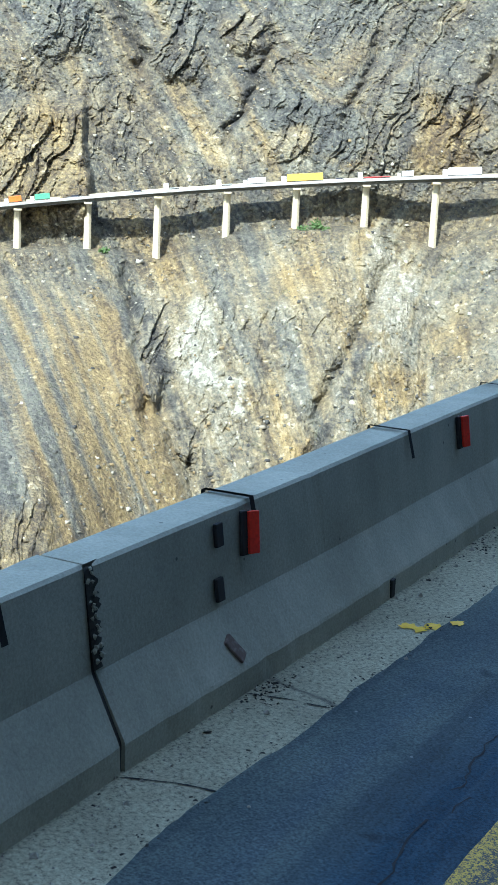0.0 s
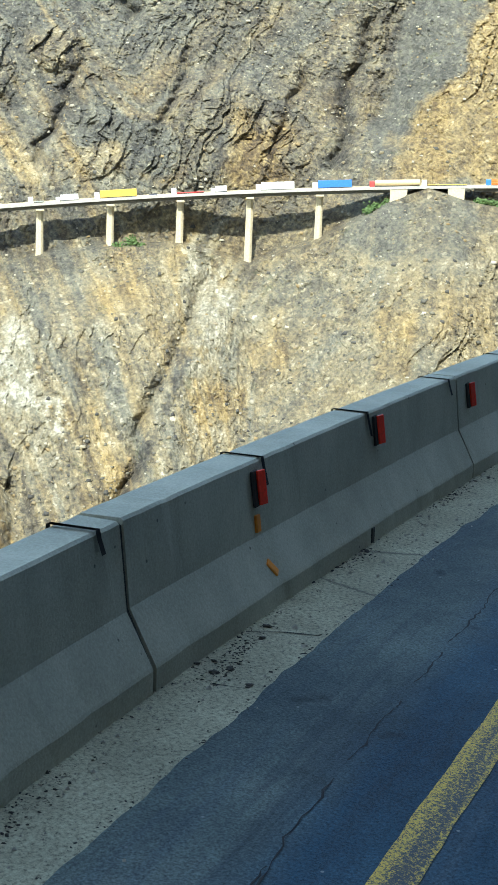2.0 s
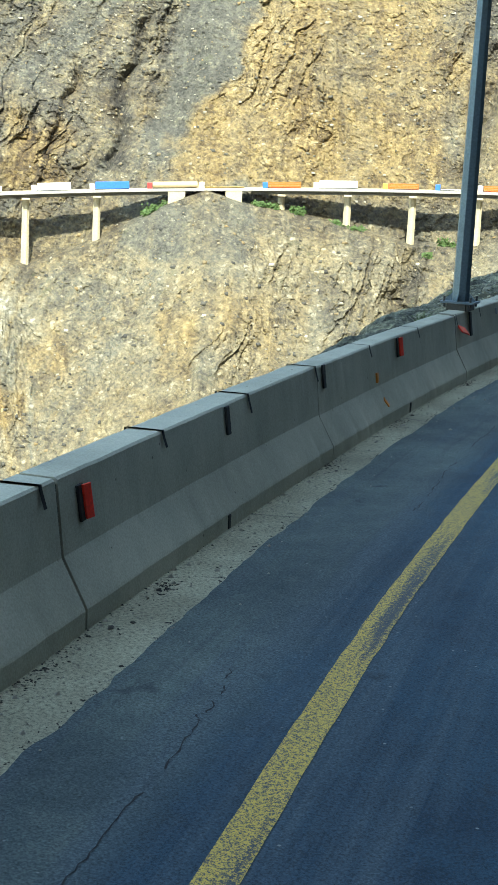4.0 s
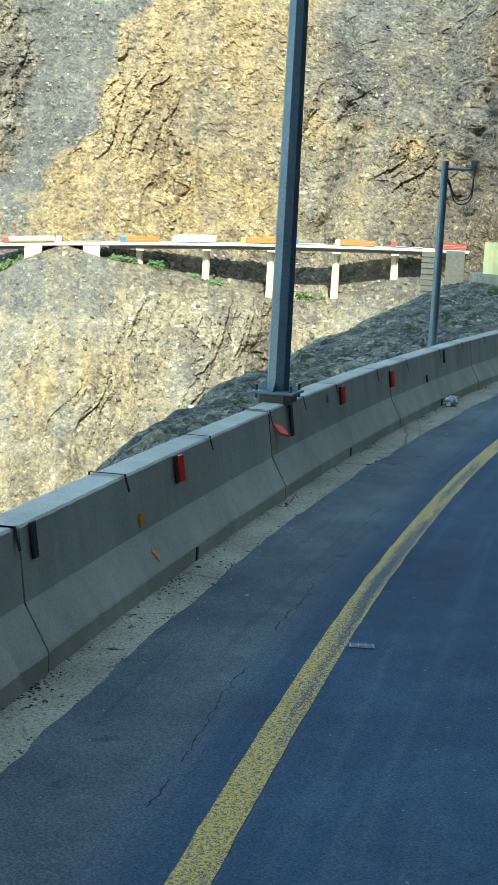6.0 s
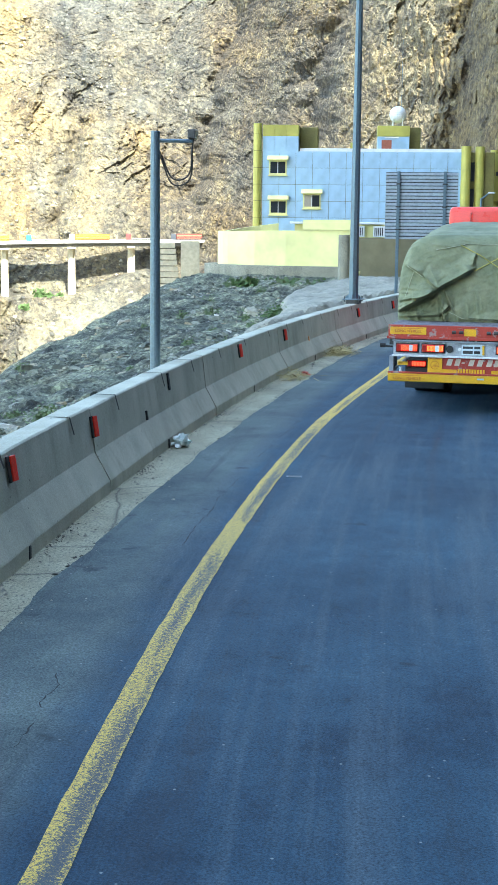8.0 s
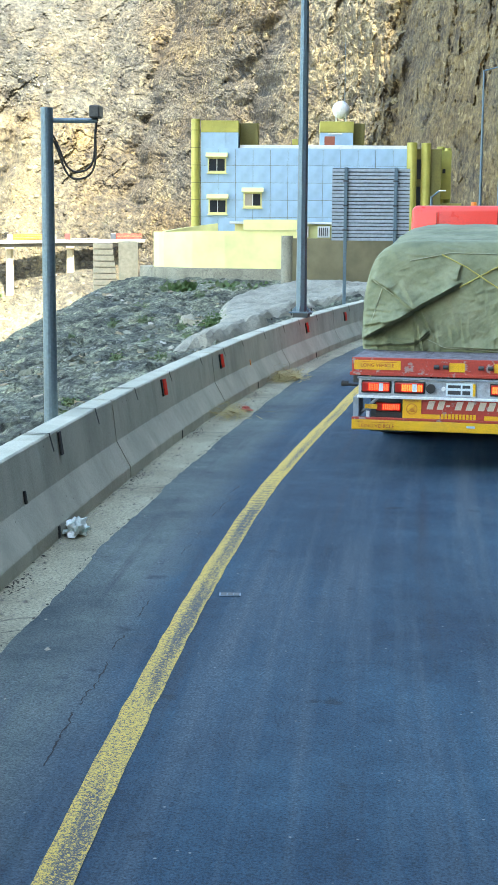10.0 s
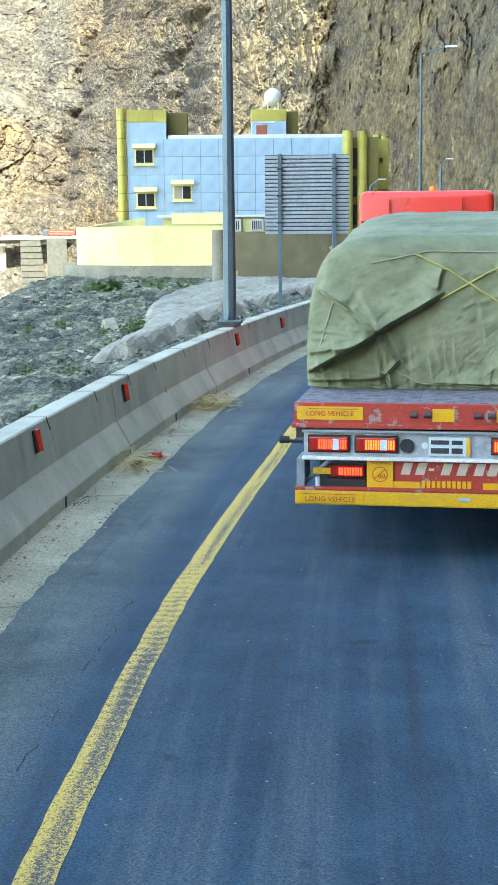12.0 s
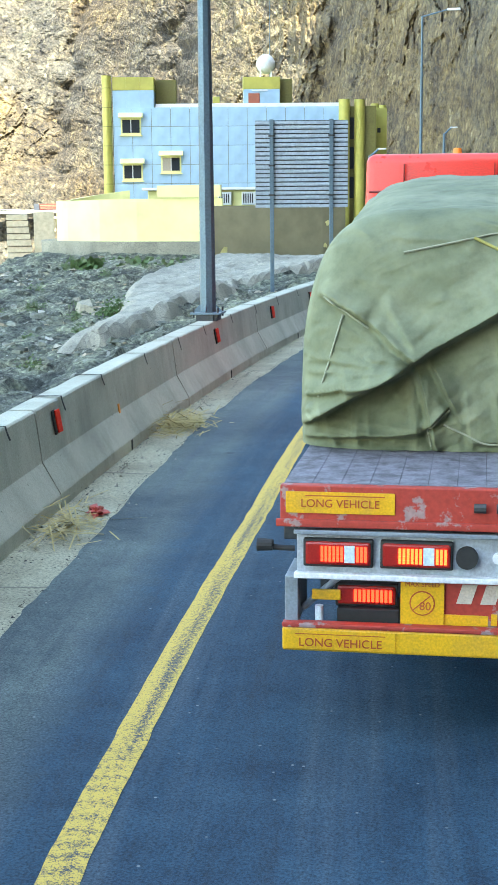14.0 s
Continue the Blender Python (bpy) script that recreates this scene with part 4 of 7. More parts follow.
def broken_edge(k):
    """Crumbled upper edge at the start of block k: a ragged dark break over the joint."""
    rng = random.Random(9)
    s0 = JOINTS[k]
    bm = bmesh.new()
    last = None
    for i in range(34):
        z = 0.44 + 0.465 * i / 33
        o = 0.07 * (0.885 - z) / 0.485 + 0.005 if z < 0.885 else -0.004
        pair = [bm.verts.new(on_barrier(s0 - 0.022, o, z)), bm.verts.new(on_barrier(s0 + 0.03 + 0.05 * rng.random() * (0.4 + z), o - 0.002, z))]
        if last:
            bm.faces.new((last[0], pair[0], pair[1], last[1]))
        last = pair
    bmesh.ops.solidify(bm, geom=bm.faces[:], thickness=0.006)
    bmesh.ops.recalc_face_normals(bm, faces=bm.faces)
    part("broken_edge", bm, worn("broken_concrete", (0.10, 0.098, 0.085), (0.03, 0.03, 0.027), 0.95, 0, 28, 0.9, 80, 0.006), BLOCKS[k], "crumbled dark block edge")
    for i in range(26):                                    # loose bits in the break
        z = rng.uniform(0.45, 0.88)
        bm = bmesh.new()
        bmesh.ops.create_icosphere(bm, subdivisions=1, radius=rng.uniform(0.006, 0.016), matrix=Matrix.Translation(on_barrier(s0 + rng.uniform(-0.01, 0.05), 0.07 * (0.885 - z) / 0.485 + 0.006, z)))
        for v in bm.verts:
            v.co += Vector((rng.uniform(-1, 1), rng.uniform(-1, 1), rng.uniform(-1, 1))) * 0.004
        part("concrete_bit", bm, CONCRETE, BLOCKS[k])


broken_edge(4)


def strap(s):
    k = block_at(s)
    bm = bmesh.new()
    rng = random.Random(int(s * 100))
    w, drop = 0.022, rng.uniform(0.10, 0.17)
    path = [(-0.285, 0.78), (-0.268, 0.909), (0.006, 0.909), (0.018, 0.86), (0.030 + drop * 0.14, 0.895 - drop)]
    a = [bm.verts.new(on_barrier(s - w + 0.02 * (o > 0), o, z)) for o, z in path]
    b = [bm.verts.new(on_barrier(s + w + 0.02 * (o > 0), o, z)) for o, z in path]
    for i in range(len(path) - 1):
        bm.faces.new((a[i], a[i + 1], b[i + 1], b[i]))
    bmesh.ops.solidify(bm, geom=bm.faces[:], thickness=-0.008)
    bmesh.ops.recalc_face_normals(bm, faces=bm.faces)
    part("strap", bm, RUBBER, BLOCKS[k], "black lifting strap")


for s in [-87.8, -85.8, -84.1, -82.06, -79.95, -77.83, -75.77, -73.85, -71.85, -69.89, -67.98, -66.0, -63.97, -61.75, -59.66, -58.23, -56.64, -54.29, -52.31, -49.82, -47.9, -45.88, -43.78,
          -41.58, -39.74, -38.1, -35.98, -33.98, -32.26] + [-30.2 + 2.05 * i for i in range(22)]:
    strap(s)


# ---- bridge ----
def bridge():
    top = empty("bridge", pose(0, 0, 0), "long concrete viaduct carrying traffic along the mountain side", "bridge")
    ph = np.linspace(27.6, 74, 110)
    r0 = BRIDGE_R - 5.4

    def ribbon(name, prof, mat, label="", lo=27, hi=75):
        bm = bmesh.new()
        rows = []
        for p in ph[(ph >= lo) & (ph <= hi)]:
            rows.append([bm.verts.new(polar(p, r0 + d, deck_z(p) + z)) for d, z in prof])
        for a, b in zip(rows, rows[1:]):
            for i in range(len(prof)):
                j = (i + 1) % len(prof)
                bm.faces.new((a[i], a[j], b[j], b[i]))
        bm.faces.new(rows[0][::-1])
        bm.faces.new(rows[-1])
        bmesh.ops.recalc_face_normals(bm, faces=bm.faces)
        return part(name, bm, mat, top, label)

    ribbon("deck", [(0, -0.35), (0, -0.05), (10.8, -0.05), (10.8, -0.35)], PARAPET)
    ribbon("parapet", [(0, -0.05), (0, 0.8), (0.25, 0.8), (0.25, -0.05)], PARAPET, "grey concrete parapet")
    ribbon("parapet", [(10.55, -0.05), (10.55, 0.95), (10.8, 0.95), (10.8, -0.05)], BRIDGE_CONC, "pale concrete parapet")
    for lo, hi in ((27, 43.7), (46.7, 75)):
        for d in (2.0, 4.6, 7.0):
            ribbon("girder", [(d, -1.75), (d, -0.35), (d + 1.8, -0.35), (d + 1.8, -1.75)], GIRDER_SHADE, "concrete girder with the deck's shade in its colour", lo, hi)
    gx, gz = zip(*GROUND)
    for p in [46.76 + 2.87 * i for i in range(1, 10)] + [42.1, 39.38, 36.73, 34.07, 31.68, 29.3]:
        bm = bmesh.new()
        foot = float(np.interp(p, gx, gz)) - 6
        z1 = deck_z(p) - 2.6
        m = Matrix.Translation(polar(p, r0 + 5.4, 0)) @ pose(0, 0, 0, 0, 0, p)
        bmesh.ops.create_cone(bm, cap_ends=True, segments=8, radius1=1.75, radius2=1.5, depth=z1 - foot, matrix=m @ pose(0, 0, (z1 + foot) / 2, 0, 0, 22.5))
        pier = part("pier", bm, BRIDGE_CONC, top, "pale octagonal concrete pier")
        bm = bmesh.new()
        box(bm, -1.6, 1.6, -5.0, 5.0, z1, z1 + 0.85, 0.2, m)
        part("pier_cap", bm, BRIDGE_CONC, pier)
    for a, b in ((46.75, 46.05), (43.72, 44.4)):
        bm = bmesh.new()
        za, zb = deck_z(a) - 0.36, deck_z(b) - 0.36
        pts = []
        for d in (0.2, 10.6):
            pts.append([bm.verts.new(polar(a, r0 + d, za)), bm.verts.new(polar(b, r0 + d, zb)), bm.verts.new(polar(b, r0 + d, zb - 2)), bm.verts.new(polar(a, r0 + d, za - 10))])
        bm.faces.new(pts[0])
        bm.faces.new(pts[1][::-1])
        for i in range(4):
            bm.faces.new((pts[0][i], pts[1][i], pts[1][(i + 1) % 4], pts[0][(i + 1) % 4]))
        bmesh.ops.recalc_face_normals(bm, faces=bm.faces)
        part("abutment", bm, BRIDGE_CONC, top, "pale concrete abutment wall")


bridge()


# ---- lamp posts and camera post ----
def lamp_post(s, height, label):
    ob = empty("lamp_post", on_road(s, -0.14, 0.9), label, "lamp post", "lamp posts along the road")
    bm = tubed((0, 0, 0.13), (0, 0, height), 0.125, 0.075, 8)
    part("pole", bm, STEEL, ob, "blue-grey octagonal steel pole")
    bm = boxed(-0.24, 0.24, -0.24, 0.24, 0.10, 0.13, 0.004)
    part("base_plate", bm, STEEL, ob)
    for k in range(4):                                     # stiffeners at the pole's foot
        bm = boxed(0.1, 0.22, -0.006, 0.006, 0.13, 0.27)
        for v in bm.verts:
            if v.co.x > 0.2 and v.co.z > 0.2:
                v.co.z = 0.15
        bmesh.ops.rotate(bm, verts=bm.verts[:], cent=(0, 0, 0), matrix=Matrix.Rotation(radians(90 * k), 3, "Z"))
        part("stiffener", bm, STEEL, ob)
    for x in (-0.19, 0.19):
        for y in (-0.19, 0.19):
            part("bolt", tubed((x, y, 0.05), (x, y, 0.2), 0.016, sides=8), DARK_STEEL, ob)
    bm = boxed(-0.15, 0.17, -0.2, 0.2, -0.002, 0.10, 0.004)
    part("spacer", bm, DARK_STEEL, ob)
    for y in (-0.17, 0.17):
        bm = boxed(0.08, 0.13, y - 0.05, y + 0.05, -0.42, 0.10, 0.004)
        part("clamp_arm", bm, DARK_STEEL, ob)
    return ob


lamp_post(-58.8, 9.5, "tall blue-grey steel lamp post clamped on the barrier")
lamp_post(-31.2, 9.5, "tall blue-grey steel lamp post clamped on the barrier")


def camera_post():
    ob = empty("camera_post", on_road(-46.9, -0.76, -0.9), "grey steel post with a traffic camera and hanging cables", "camera post")
    part("pole", tubed((0, 0, 0), (0, 0, 5.09), 0.085, 0.07, 16), STEEL, ob)
    part("arm", tubed((0, 0, 4.95), (0.55, 0.12, 4.95), 0.028, sides=10), STEEL, ob)
    part("camera_box", boxed(0.48, 0.60, 0.02, 0.22, 4.98, 5.12, 0.015), DARK_STEEL, ob, "black camera housing")
    for k, sag in enumerate((0.42, 0.5)):
        cu = bpy.data.curves.new("cable", "CURVE")
        cu.dimensions, cu.bevel_depth = "3D", 0.012
        sp = cu.splines.new("BEZIER")
        sp.bezier_points.add(2)
        for b, co in zip(sp.bezier_points, ((0.05, 0.02, 4.8 - 0.05 * k), (0.36, 0.08, 4.8 - sag), (0.56, 0.12, 5.0))):
            b.co, b.handle_left_type, b.handle_right_type = co, "AUTO", "AUTO"
        cu.materials.append(RUBBER)
        c = new("cable", cu)
        c.parent = ob


camera_post()


# ---- building by the road ----
GLASS = worn("dark_window_glass", (0.03, 0.035, 0.045), (0.06, 0.06, 0.06), 0.08, 0, 1, 0.3, 20, 0)
CURTAIN = worn("pale_curtain", (0.42, 0.36, 0.30), (0.3, 0.26, 0.22), 0.9)
# darker copy of the olive cladding, with the side faces' shade painted in
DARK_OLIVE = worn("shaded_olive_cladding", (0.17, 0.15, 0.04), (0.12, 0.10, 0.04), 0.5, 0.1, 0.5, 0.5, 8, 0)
BRICK_RED = worn("brick_red_paint", (0.33, 0.10, 0.06), (0.25, 0.09, 0.06), 0.7)


def building():
    ob = empty("building", pose(-53.2, 98.6, -0.4, 0, 0, 23.0), "two-storey pale blue panelled building with olive columns", "building")
    W, H = 17.6, 9.75

    def block(name, x0, x1, y0, y1, z0, z1, mat, label="", parent=None, bevel=0.03):
        return part(name, boxed(x0, x1, y0, y1, z0, z1, bevel), mat, parent or ob, label)

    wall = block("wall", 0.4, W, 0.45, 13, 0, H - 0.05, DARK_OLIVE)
    mesh = None
    for i in range(12):                                    # cladding panels with open joints
        for k in range(7):
            x0, z0 = 0.42 + i * 1.432, k * 1.4
            if mesh is None:
                mesh = part("cladding_panel", boxed(0.012, 1.42, 0.40, 0.47, 0.012, 1.388, 0.008), BLUE_PANEL, wall)
                mesh.location = (x0, 0, z0)
            else:
                c = new("cladding_panel", mesh.data)
                c.parent, c.location = wall, (x0, 0, z0)
    part("column", tubed((0, 0.35, 0), (0, 0.35, H + 2.35), 0.36, sides=20), OLIVE, ob, "round olive corner column")
    for z in np.arange(1.4, H + 2.3, 1.4):
        part("column_ring", tubed((0, 0.35, z - 0.02), (0, 0.35, z + 0.02), 0.368, sides=20), DARK_OLIVE, ob)
    tower = block("stair_tower", 0.42, 3.5, 0.5, 5.2, H, H + 1.3, BLUE_PANEL)
    for x in (0.42, 1.44, 2.47):
        block("cladding_panel", x + 0.012, x + 1.01, 0.44, 0.52, H + 0.01, H + 1.29, BLUE_PANEL, parent=tower, bevel=0.006)
        block("olive_panel", x + 0.012, x + 1.01, 0.44, 0.52, H + 1.31, H + 2.25, OLIVE, parent=tower, bevel=0.006)
    block("olive_side", 0.42, 3.53, 0.52, 5.22, H + 1.3, H + 2.25, OLIVE, parent=tower)
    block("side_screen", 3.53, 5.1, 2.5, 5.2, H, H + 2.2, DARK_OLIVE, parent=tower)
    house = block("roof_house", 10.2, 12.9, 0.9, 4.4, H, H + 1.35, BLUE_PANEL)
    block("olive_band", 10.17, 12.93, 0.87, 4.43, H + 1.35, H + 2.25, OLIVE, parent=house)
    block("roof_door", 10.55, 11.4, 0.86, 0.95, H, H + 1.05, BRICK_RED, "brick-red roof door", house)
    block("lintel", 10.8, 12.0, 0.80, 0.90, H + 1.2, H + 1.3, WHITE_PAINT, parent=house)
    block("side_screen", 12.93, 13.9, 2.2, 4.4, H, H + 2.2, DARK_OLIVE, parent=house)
    block("parapet", 3.6, W, 0.7, 0.95, H - 0.05, H + 0.32, WHITE_PAINT, "pale roof parapet")
    block("roof_post", 7.9, 8.4, 1.2, 1.7, H + 0.3, H + 0.85, OLIVE)
    # water tank and antenna
    bm = bmesh.new()
    bmesh.ops.create_uvsphere(bm, u_segments=20, v_segments=12, radius=0.72, matrix=Matrix.Translation((11.9, 1.9, H + 3.25)))
    tank = part("water_tank", bm, WHITE_PAINT, ob, "round white water tank")
    for dx, dy in ((-0.4, -0.4), (0.4, -0.4), (-0.4, 0.4), (0.4, 0.4)):
        part("leg", tubed((11.9 + dx, 1.9 + dy, H + 2.25), (11.9 + dx, 1.9 + dy, H + 2.9), 0.05, sides=6), WHITE_PAINT, tank)
    part("antenna", tubed((12.2, 1.9, H + 2.25), (12.2, 1.9, H + 9.5), 0.035, 0.015, 6), STEEL, ob, "thin grey antenna rod")
    # windows with awnings
    for x, z, open_pane in ((1.05, 7.85, False), (1.12, 4.5, False), (4.0, 5.05, True)):
        win = block("window", x - 0.06, x + 1.46, 0.34, 0.42, z - 0.06, z + 1.18, CREAM, "cream framed window", bevel=0.02)
        block("pane", x + 0.06, x + 0.68, 0.315, 0.345, z + 0.1, z + 1.06, CURTAIN if open_pane else GLASS, parent=win, bevel=0.004)
        block("pane", x + 0.72, x + 1.34, 0.315, 0.345, z + 0.1, z + 1.06, GLASS, parent=win, bevel=0.004)
        block("mullion", x + 0.67, x + 0.73, 0.30, 0.35, z + 0.1, z + 1.06, WHITE_PAINT, parent=win, bevel=0.004)
        block("sill", x - 0.14, x + 1.54, 0.2, 0.42, z - 0.16, z - 0.06, CREAM, parent=win)
        bm = bmesh.new()
        box(bm, x - 0.2, x + 1.6, -0.28, 0.42, z + 1.18, z + 1.56, 0.04)
        for v in bm.verts:
            if v.co.y < 0 and v.co.z > z + 1.4:
                v.co.y += 0.35
        part("awning", bm, CREAM, win, "pale yellow sloping awning")
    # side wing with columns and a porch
    wing = block("side_wing", W, W + 2.6, 1.2, 12, 0, H + 0.1, DARK_OLIVE, "olive side wing with shade in its dark colour")
    for x, y, r in ((W + 0.1, 0.45, 0.42), (W + 1.3, 1.0, 0.40), (W + 3.0, 6.0, 0.34), (W + 3.8, 8.0, 0.34)):
        part("column", tubed((x, y, 0), (x, y, H + 0.55), r, sides=18), OLIVE, ob, "round olive column")
    block("fascia", W + 1.4, W + 3.9, 5.5, 8.4, H - 3.9, H + 0.2, OLIVE, parent=wing)
    block("canopy", W + 1.4, W + 4.6, 3.6, 6.0, H - 4.6, H - 4.25, OLIVE, parent=wing)
    for k, (x, w, h) in enumerate(((1.7, 0.16, 0.5), (1.95, 0.2, 0.32), (2.25, 0.14, 0.62), (2.5, 0.3, 0.3), (2.9, 0.14, 0.55), (3.15, 0.25, 0.36))):
        block("sign_bar", W + x, W + x + w, 5.42, 5.5, H - 1.7, H - 1.7 + h, RUBBER, parent=wing, bevel=0.01)
    for z in (3.0, 5.2, 7.4):
        block("pane", W + 0.55, W + 1.0, 1.12, 1.2, z, z + 1.6, GLASS, parent=wing)


building()


def arc_wall(name, pts, z0, tops, thick, mat, label, category, parent=None):
    """A standing wall along plan points, with a top height at each."""
    bm = bmesh.new()
    rows = []
    for i, (x, y) in enumerate(pts):
        a, b = pts[max(0, i - 1)], pts[min(len(pts) - 1, i + 1)]
        d = Vector((b[0] - a[0], b[1] - a[1], 0)).normalized()
        nrm = Vector((-d.y, d.x, 0)) * thick
        p = Vector((x, y, 0))
        rows.append([bm.verts.new(p + Vector((0, 0, z0))), bm.verts.new(p + Vector((0, 0, tops[i]))), bm.verts.new(p + nrm + Vector((0, 0, tops[i]))), bm.verts.new(p + nrm + Vector((0, 0, z0)))])
    for a, b in zip(rows, rows[1:]):
        for i in range(4):
            bm.faces.new((a[i], b[i], b[(i + 1) % 4], a[(i + 1) % 4]))
    bm.faces.new(rows[0])
    bm.faces.new(rows[-1][::-1])
    bmesh.ops.recalc_face_normals(bm, faces=bm.faces)
    ob = part(name, bm, mat, parent)
    return tagged(ob, label, category) if parent is None else ob


def yard():
    n = 14
    pts = []
    for i in range(n + 1):                                # rounded end of the yard wall
        a = radians(118 + 122 * i / n)
        pts.append((-38.6 + 3.9 * math.cos(a), 73.2 + 3.9 * math.sin(a)))
    pts += [(-38.4, 69.28), (-36.3, 69.3), (-33.4, 69.9), (-31.9, 70.2)]
    tops = [3.2 - 0.55 * min(1, i / 7.0) for i in range(n + 1)] + [2.68, 2.72, 2.72, 2.72]
    w = arc_wall("yard_wall", pts, 0.0, tops, -0.22, CREAM, "smooth pale yellow curved yard wall", "wall")
    arc_wall("coping", [(-35.2, 69.44), (-33.3, 69.84), (-31.95, 70.12)], 2.8, [3.38, 3.4, 3.4], -0.3, CREAM, "", "", w)
    led = [(x + 0.35 * (x + 38.6) / 5, y - 0.35) if i > 3 else (x - 0.35, y) for i, (x, y) in enumerate(pts)]
    arc_wall("ledge", led, -0.5, [0.55] * len(led), -0.7, SHOTCRETE, "weathered concrete ledge below the yellow wall", "ledge")
    arc_wall("footing", [(x, y - 0.15) for x, y in led[6:]], -2.6, [-0.1] * len(led[6:]), -0.4, BROWN_WALL, "brown rubble footing below the ledge", "footing")
    arc_wall("brown_wall", [(-30.6, 65.6), (-28.4, 67.4), (-26.4, 69.4), (-25.6, 70.4)], -2.4, [2.36, 2.36, 2.36, 2.36], -0.3, BROWN_WALL, "drab brown rendered retaining wall with chipped pale patches", "wall")
    for x, z, r in ((-30.1, 0.15, 0.36), (-27.4, -0.35, 0.5), (-26.2, 1.5, 0.14), (-26.3, 0.4, 0.12), (-25.95, -0.3, 0.24)):
        bm = bmesh.new()
        y = 65.6 + (x + 30.6) * 0.905
        ring = []
        for k in range(12):
            a = 2 * math.pi * k / 12
            q = r * (0.65 + 0.5 * random.Random(k + int(r * 100)).random())
            ring.append(bm.verts.new((x + 0.7 * q * math.cos(a), y + 0.7 * q * math.cos(a) - 0.03, z + q * math.sin(a))))
        f = bm.faces.new(ring)
        bmesh.ops.solidify(bm, geom=[f], thickness=0.02)
        bmesh.ops.translate(bm, verts=bm.verts[:], vec=(0.217, -0.226, 0))
        part("chipped_patch", bm, CREAM, bpy.data.objects["brown_wall"], "chipped pale plaster patch")
    bm = tubed((-30.75, 65.4, -2.2), (-30.75, 65.4, 2.5), 0.34, 0.32, 20)
    tagged(part("round_pier", bm, SHOTCRETE), "rounded pale concrete wall end beside the brown wall", "pier")
    bm = boxed(-34.4, -32.6, 64.6, 66.0, -2.2, -0.3, 0.05)
    tagged(part("concrete_step", bm, SHOTCRETE), "low concrete step block at the wall foot", "step")
    # hut with a pale roof and two air conditioners behind the wall
    hut = empty("hut", pose(-36.4, 73.4, 0.0, 0, 0, 22), "low cream hut with a pale flat roof behind the wall", "hut")
    part("hut_wall", boxed(-1.2, 5.2, 0.3, 3.5, 0, 3.15, 0.03), CREAM, hut)
    part("hut_roof", boxed(-1.5, 5.5, -0.1, 3.8, 3.15, 3.3, 0.03), WHITE_PAINT, hut, "pale flat roof")
    for x in (2.6, 3.9):
        u = part("air_conditioner", boxed(x, x + 0.75, 0.0, 0.3, 2.35, 3.05, 0.03), WHITE_PAINT, hut, "white air conditioner")
        for k in range(5):
            part("grille_slat", boxed(x + 0.08 + 0.12 * k, x + 0.14 + 0.12 * k, -0.02, 0.01, 2.45, 2.95), DARK_STEEL, u)
    fence = empty("palm_bush", pose(-43.5, 79.5, 1.2), "dark green palm bush behind the yellow wall", "bush")
    bm = bmesh.new()
    rng = random.Random(4)
    for k in range(70):
        a, e = rng.uniform(0, 6.28), rng.uniform(0.3, 1.3)
        d = Vector((math.cos(a) * math.cos(e), math.sin(a) * math.cos(e), math.sin(e))) * rng.uniform(1.2, 2.6)
        side = Vector((-math.sin(a), math.cos(a), 0)) * 0.07
        vs = [bm.verts.new(v) for v in (-side, side, d + side * 0.3 - Vector((0, 0, 0.3)))]
        bm.faces.new(vs)
    part("fronds", bm, LEAF, fence)


yard()


def mound():
    """Sprayed concrete bank draped over the slope between the barrier and the yard."""
    nu, nv = 150, 80
    s, w = np.meshgrid(np.linspace(-21, 10, nu), np.linspace(3.2, 15.5, nv), indexing="ij")
    crest = np.maximum(1.0, 4.6 + 0.37 * (s + 49))
    top = np.interp(s, [-49, -36, -24, -12, 0, 12], [-1.1, -2.4, -2.5, -2.1, -1.2, -0.3])
    base = -0.15 + (top + 0.15) * np.clip(w / crest, 0, 1) - np.clip(w - crest, 0, None) * 0.87
    wob = fbm(s / 3.2, w / 2.4, 4, 7) - 0.5
    lo, hi = np.interp(s, [-21, -15, -6, 10], [6.0, 6.2, 7.6, 6.0]), np.interp(s, [-21, -15, -6, 2, 10], [6.6, 7.8, 10.8, 14.4, 15.0])
    mask = ramp(lo - 0.6, lo + 0.6, w + 2.2 * wob) * ramp(hi + 0.6, hi - 0.6, w + 3.5 * wob) * ramp(-21, -17, s) * ramp(10, 9, s)
    z = base - 0.9 + 1.45 * mask + 0.7 * wob + 0.05 * blocks(s / 1.3, w / 0.7, 3) + 0.10 * (fbm(s / 0.6, w / 0.35, 3, 33) - 0.5)
    ob = sheet("concrete_bank", at_np(s, -w, z).reshape(-1, 3), nu, nv, SHOTCRETE, False)
    return tagged(ob, "pale sprayed-concrete bank below the yard", "bank", kind="structure")


mound()


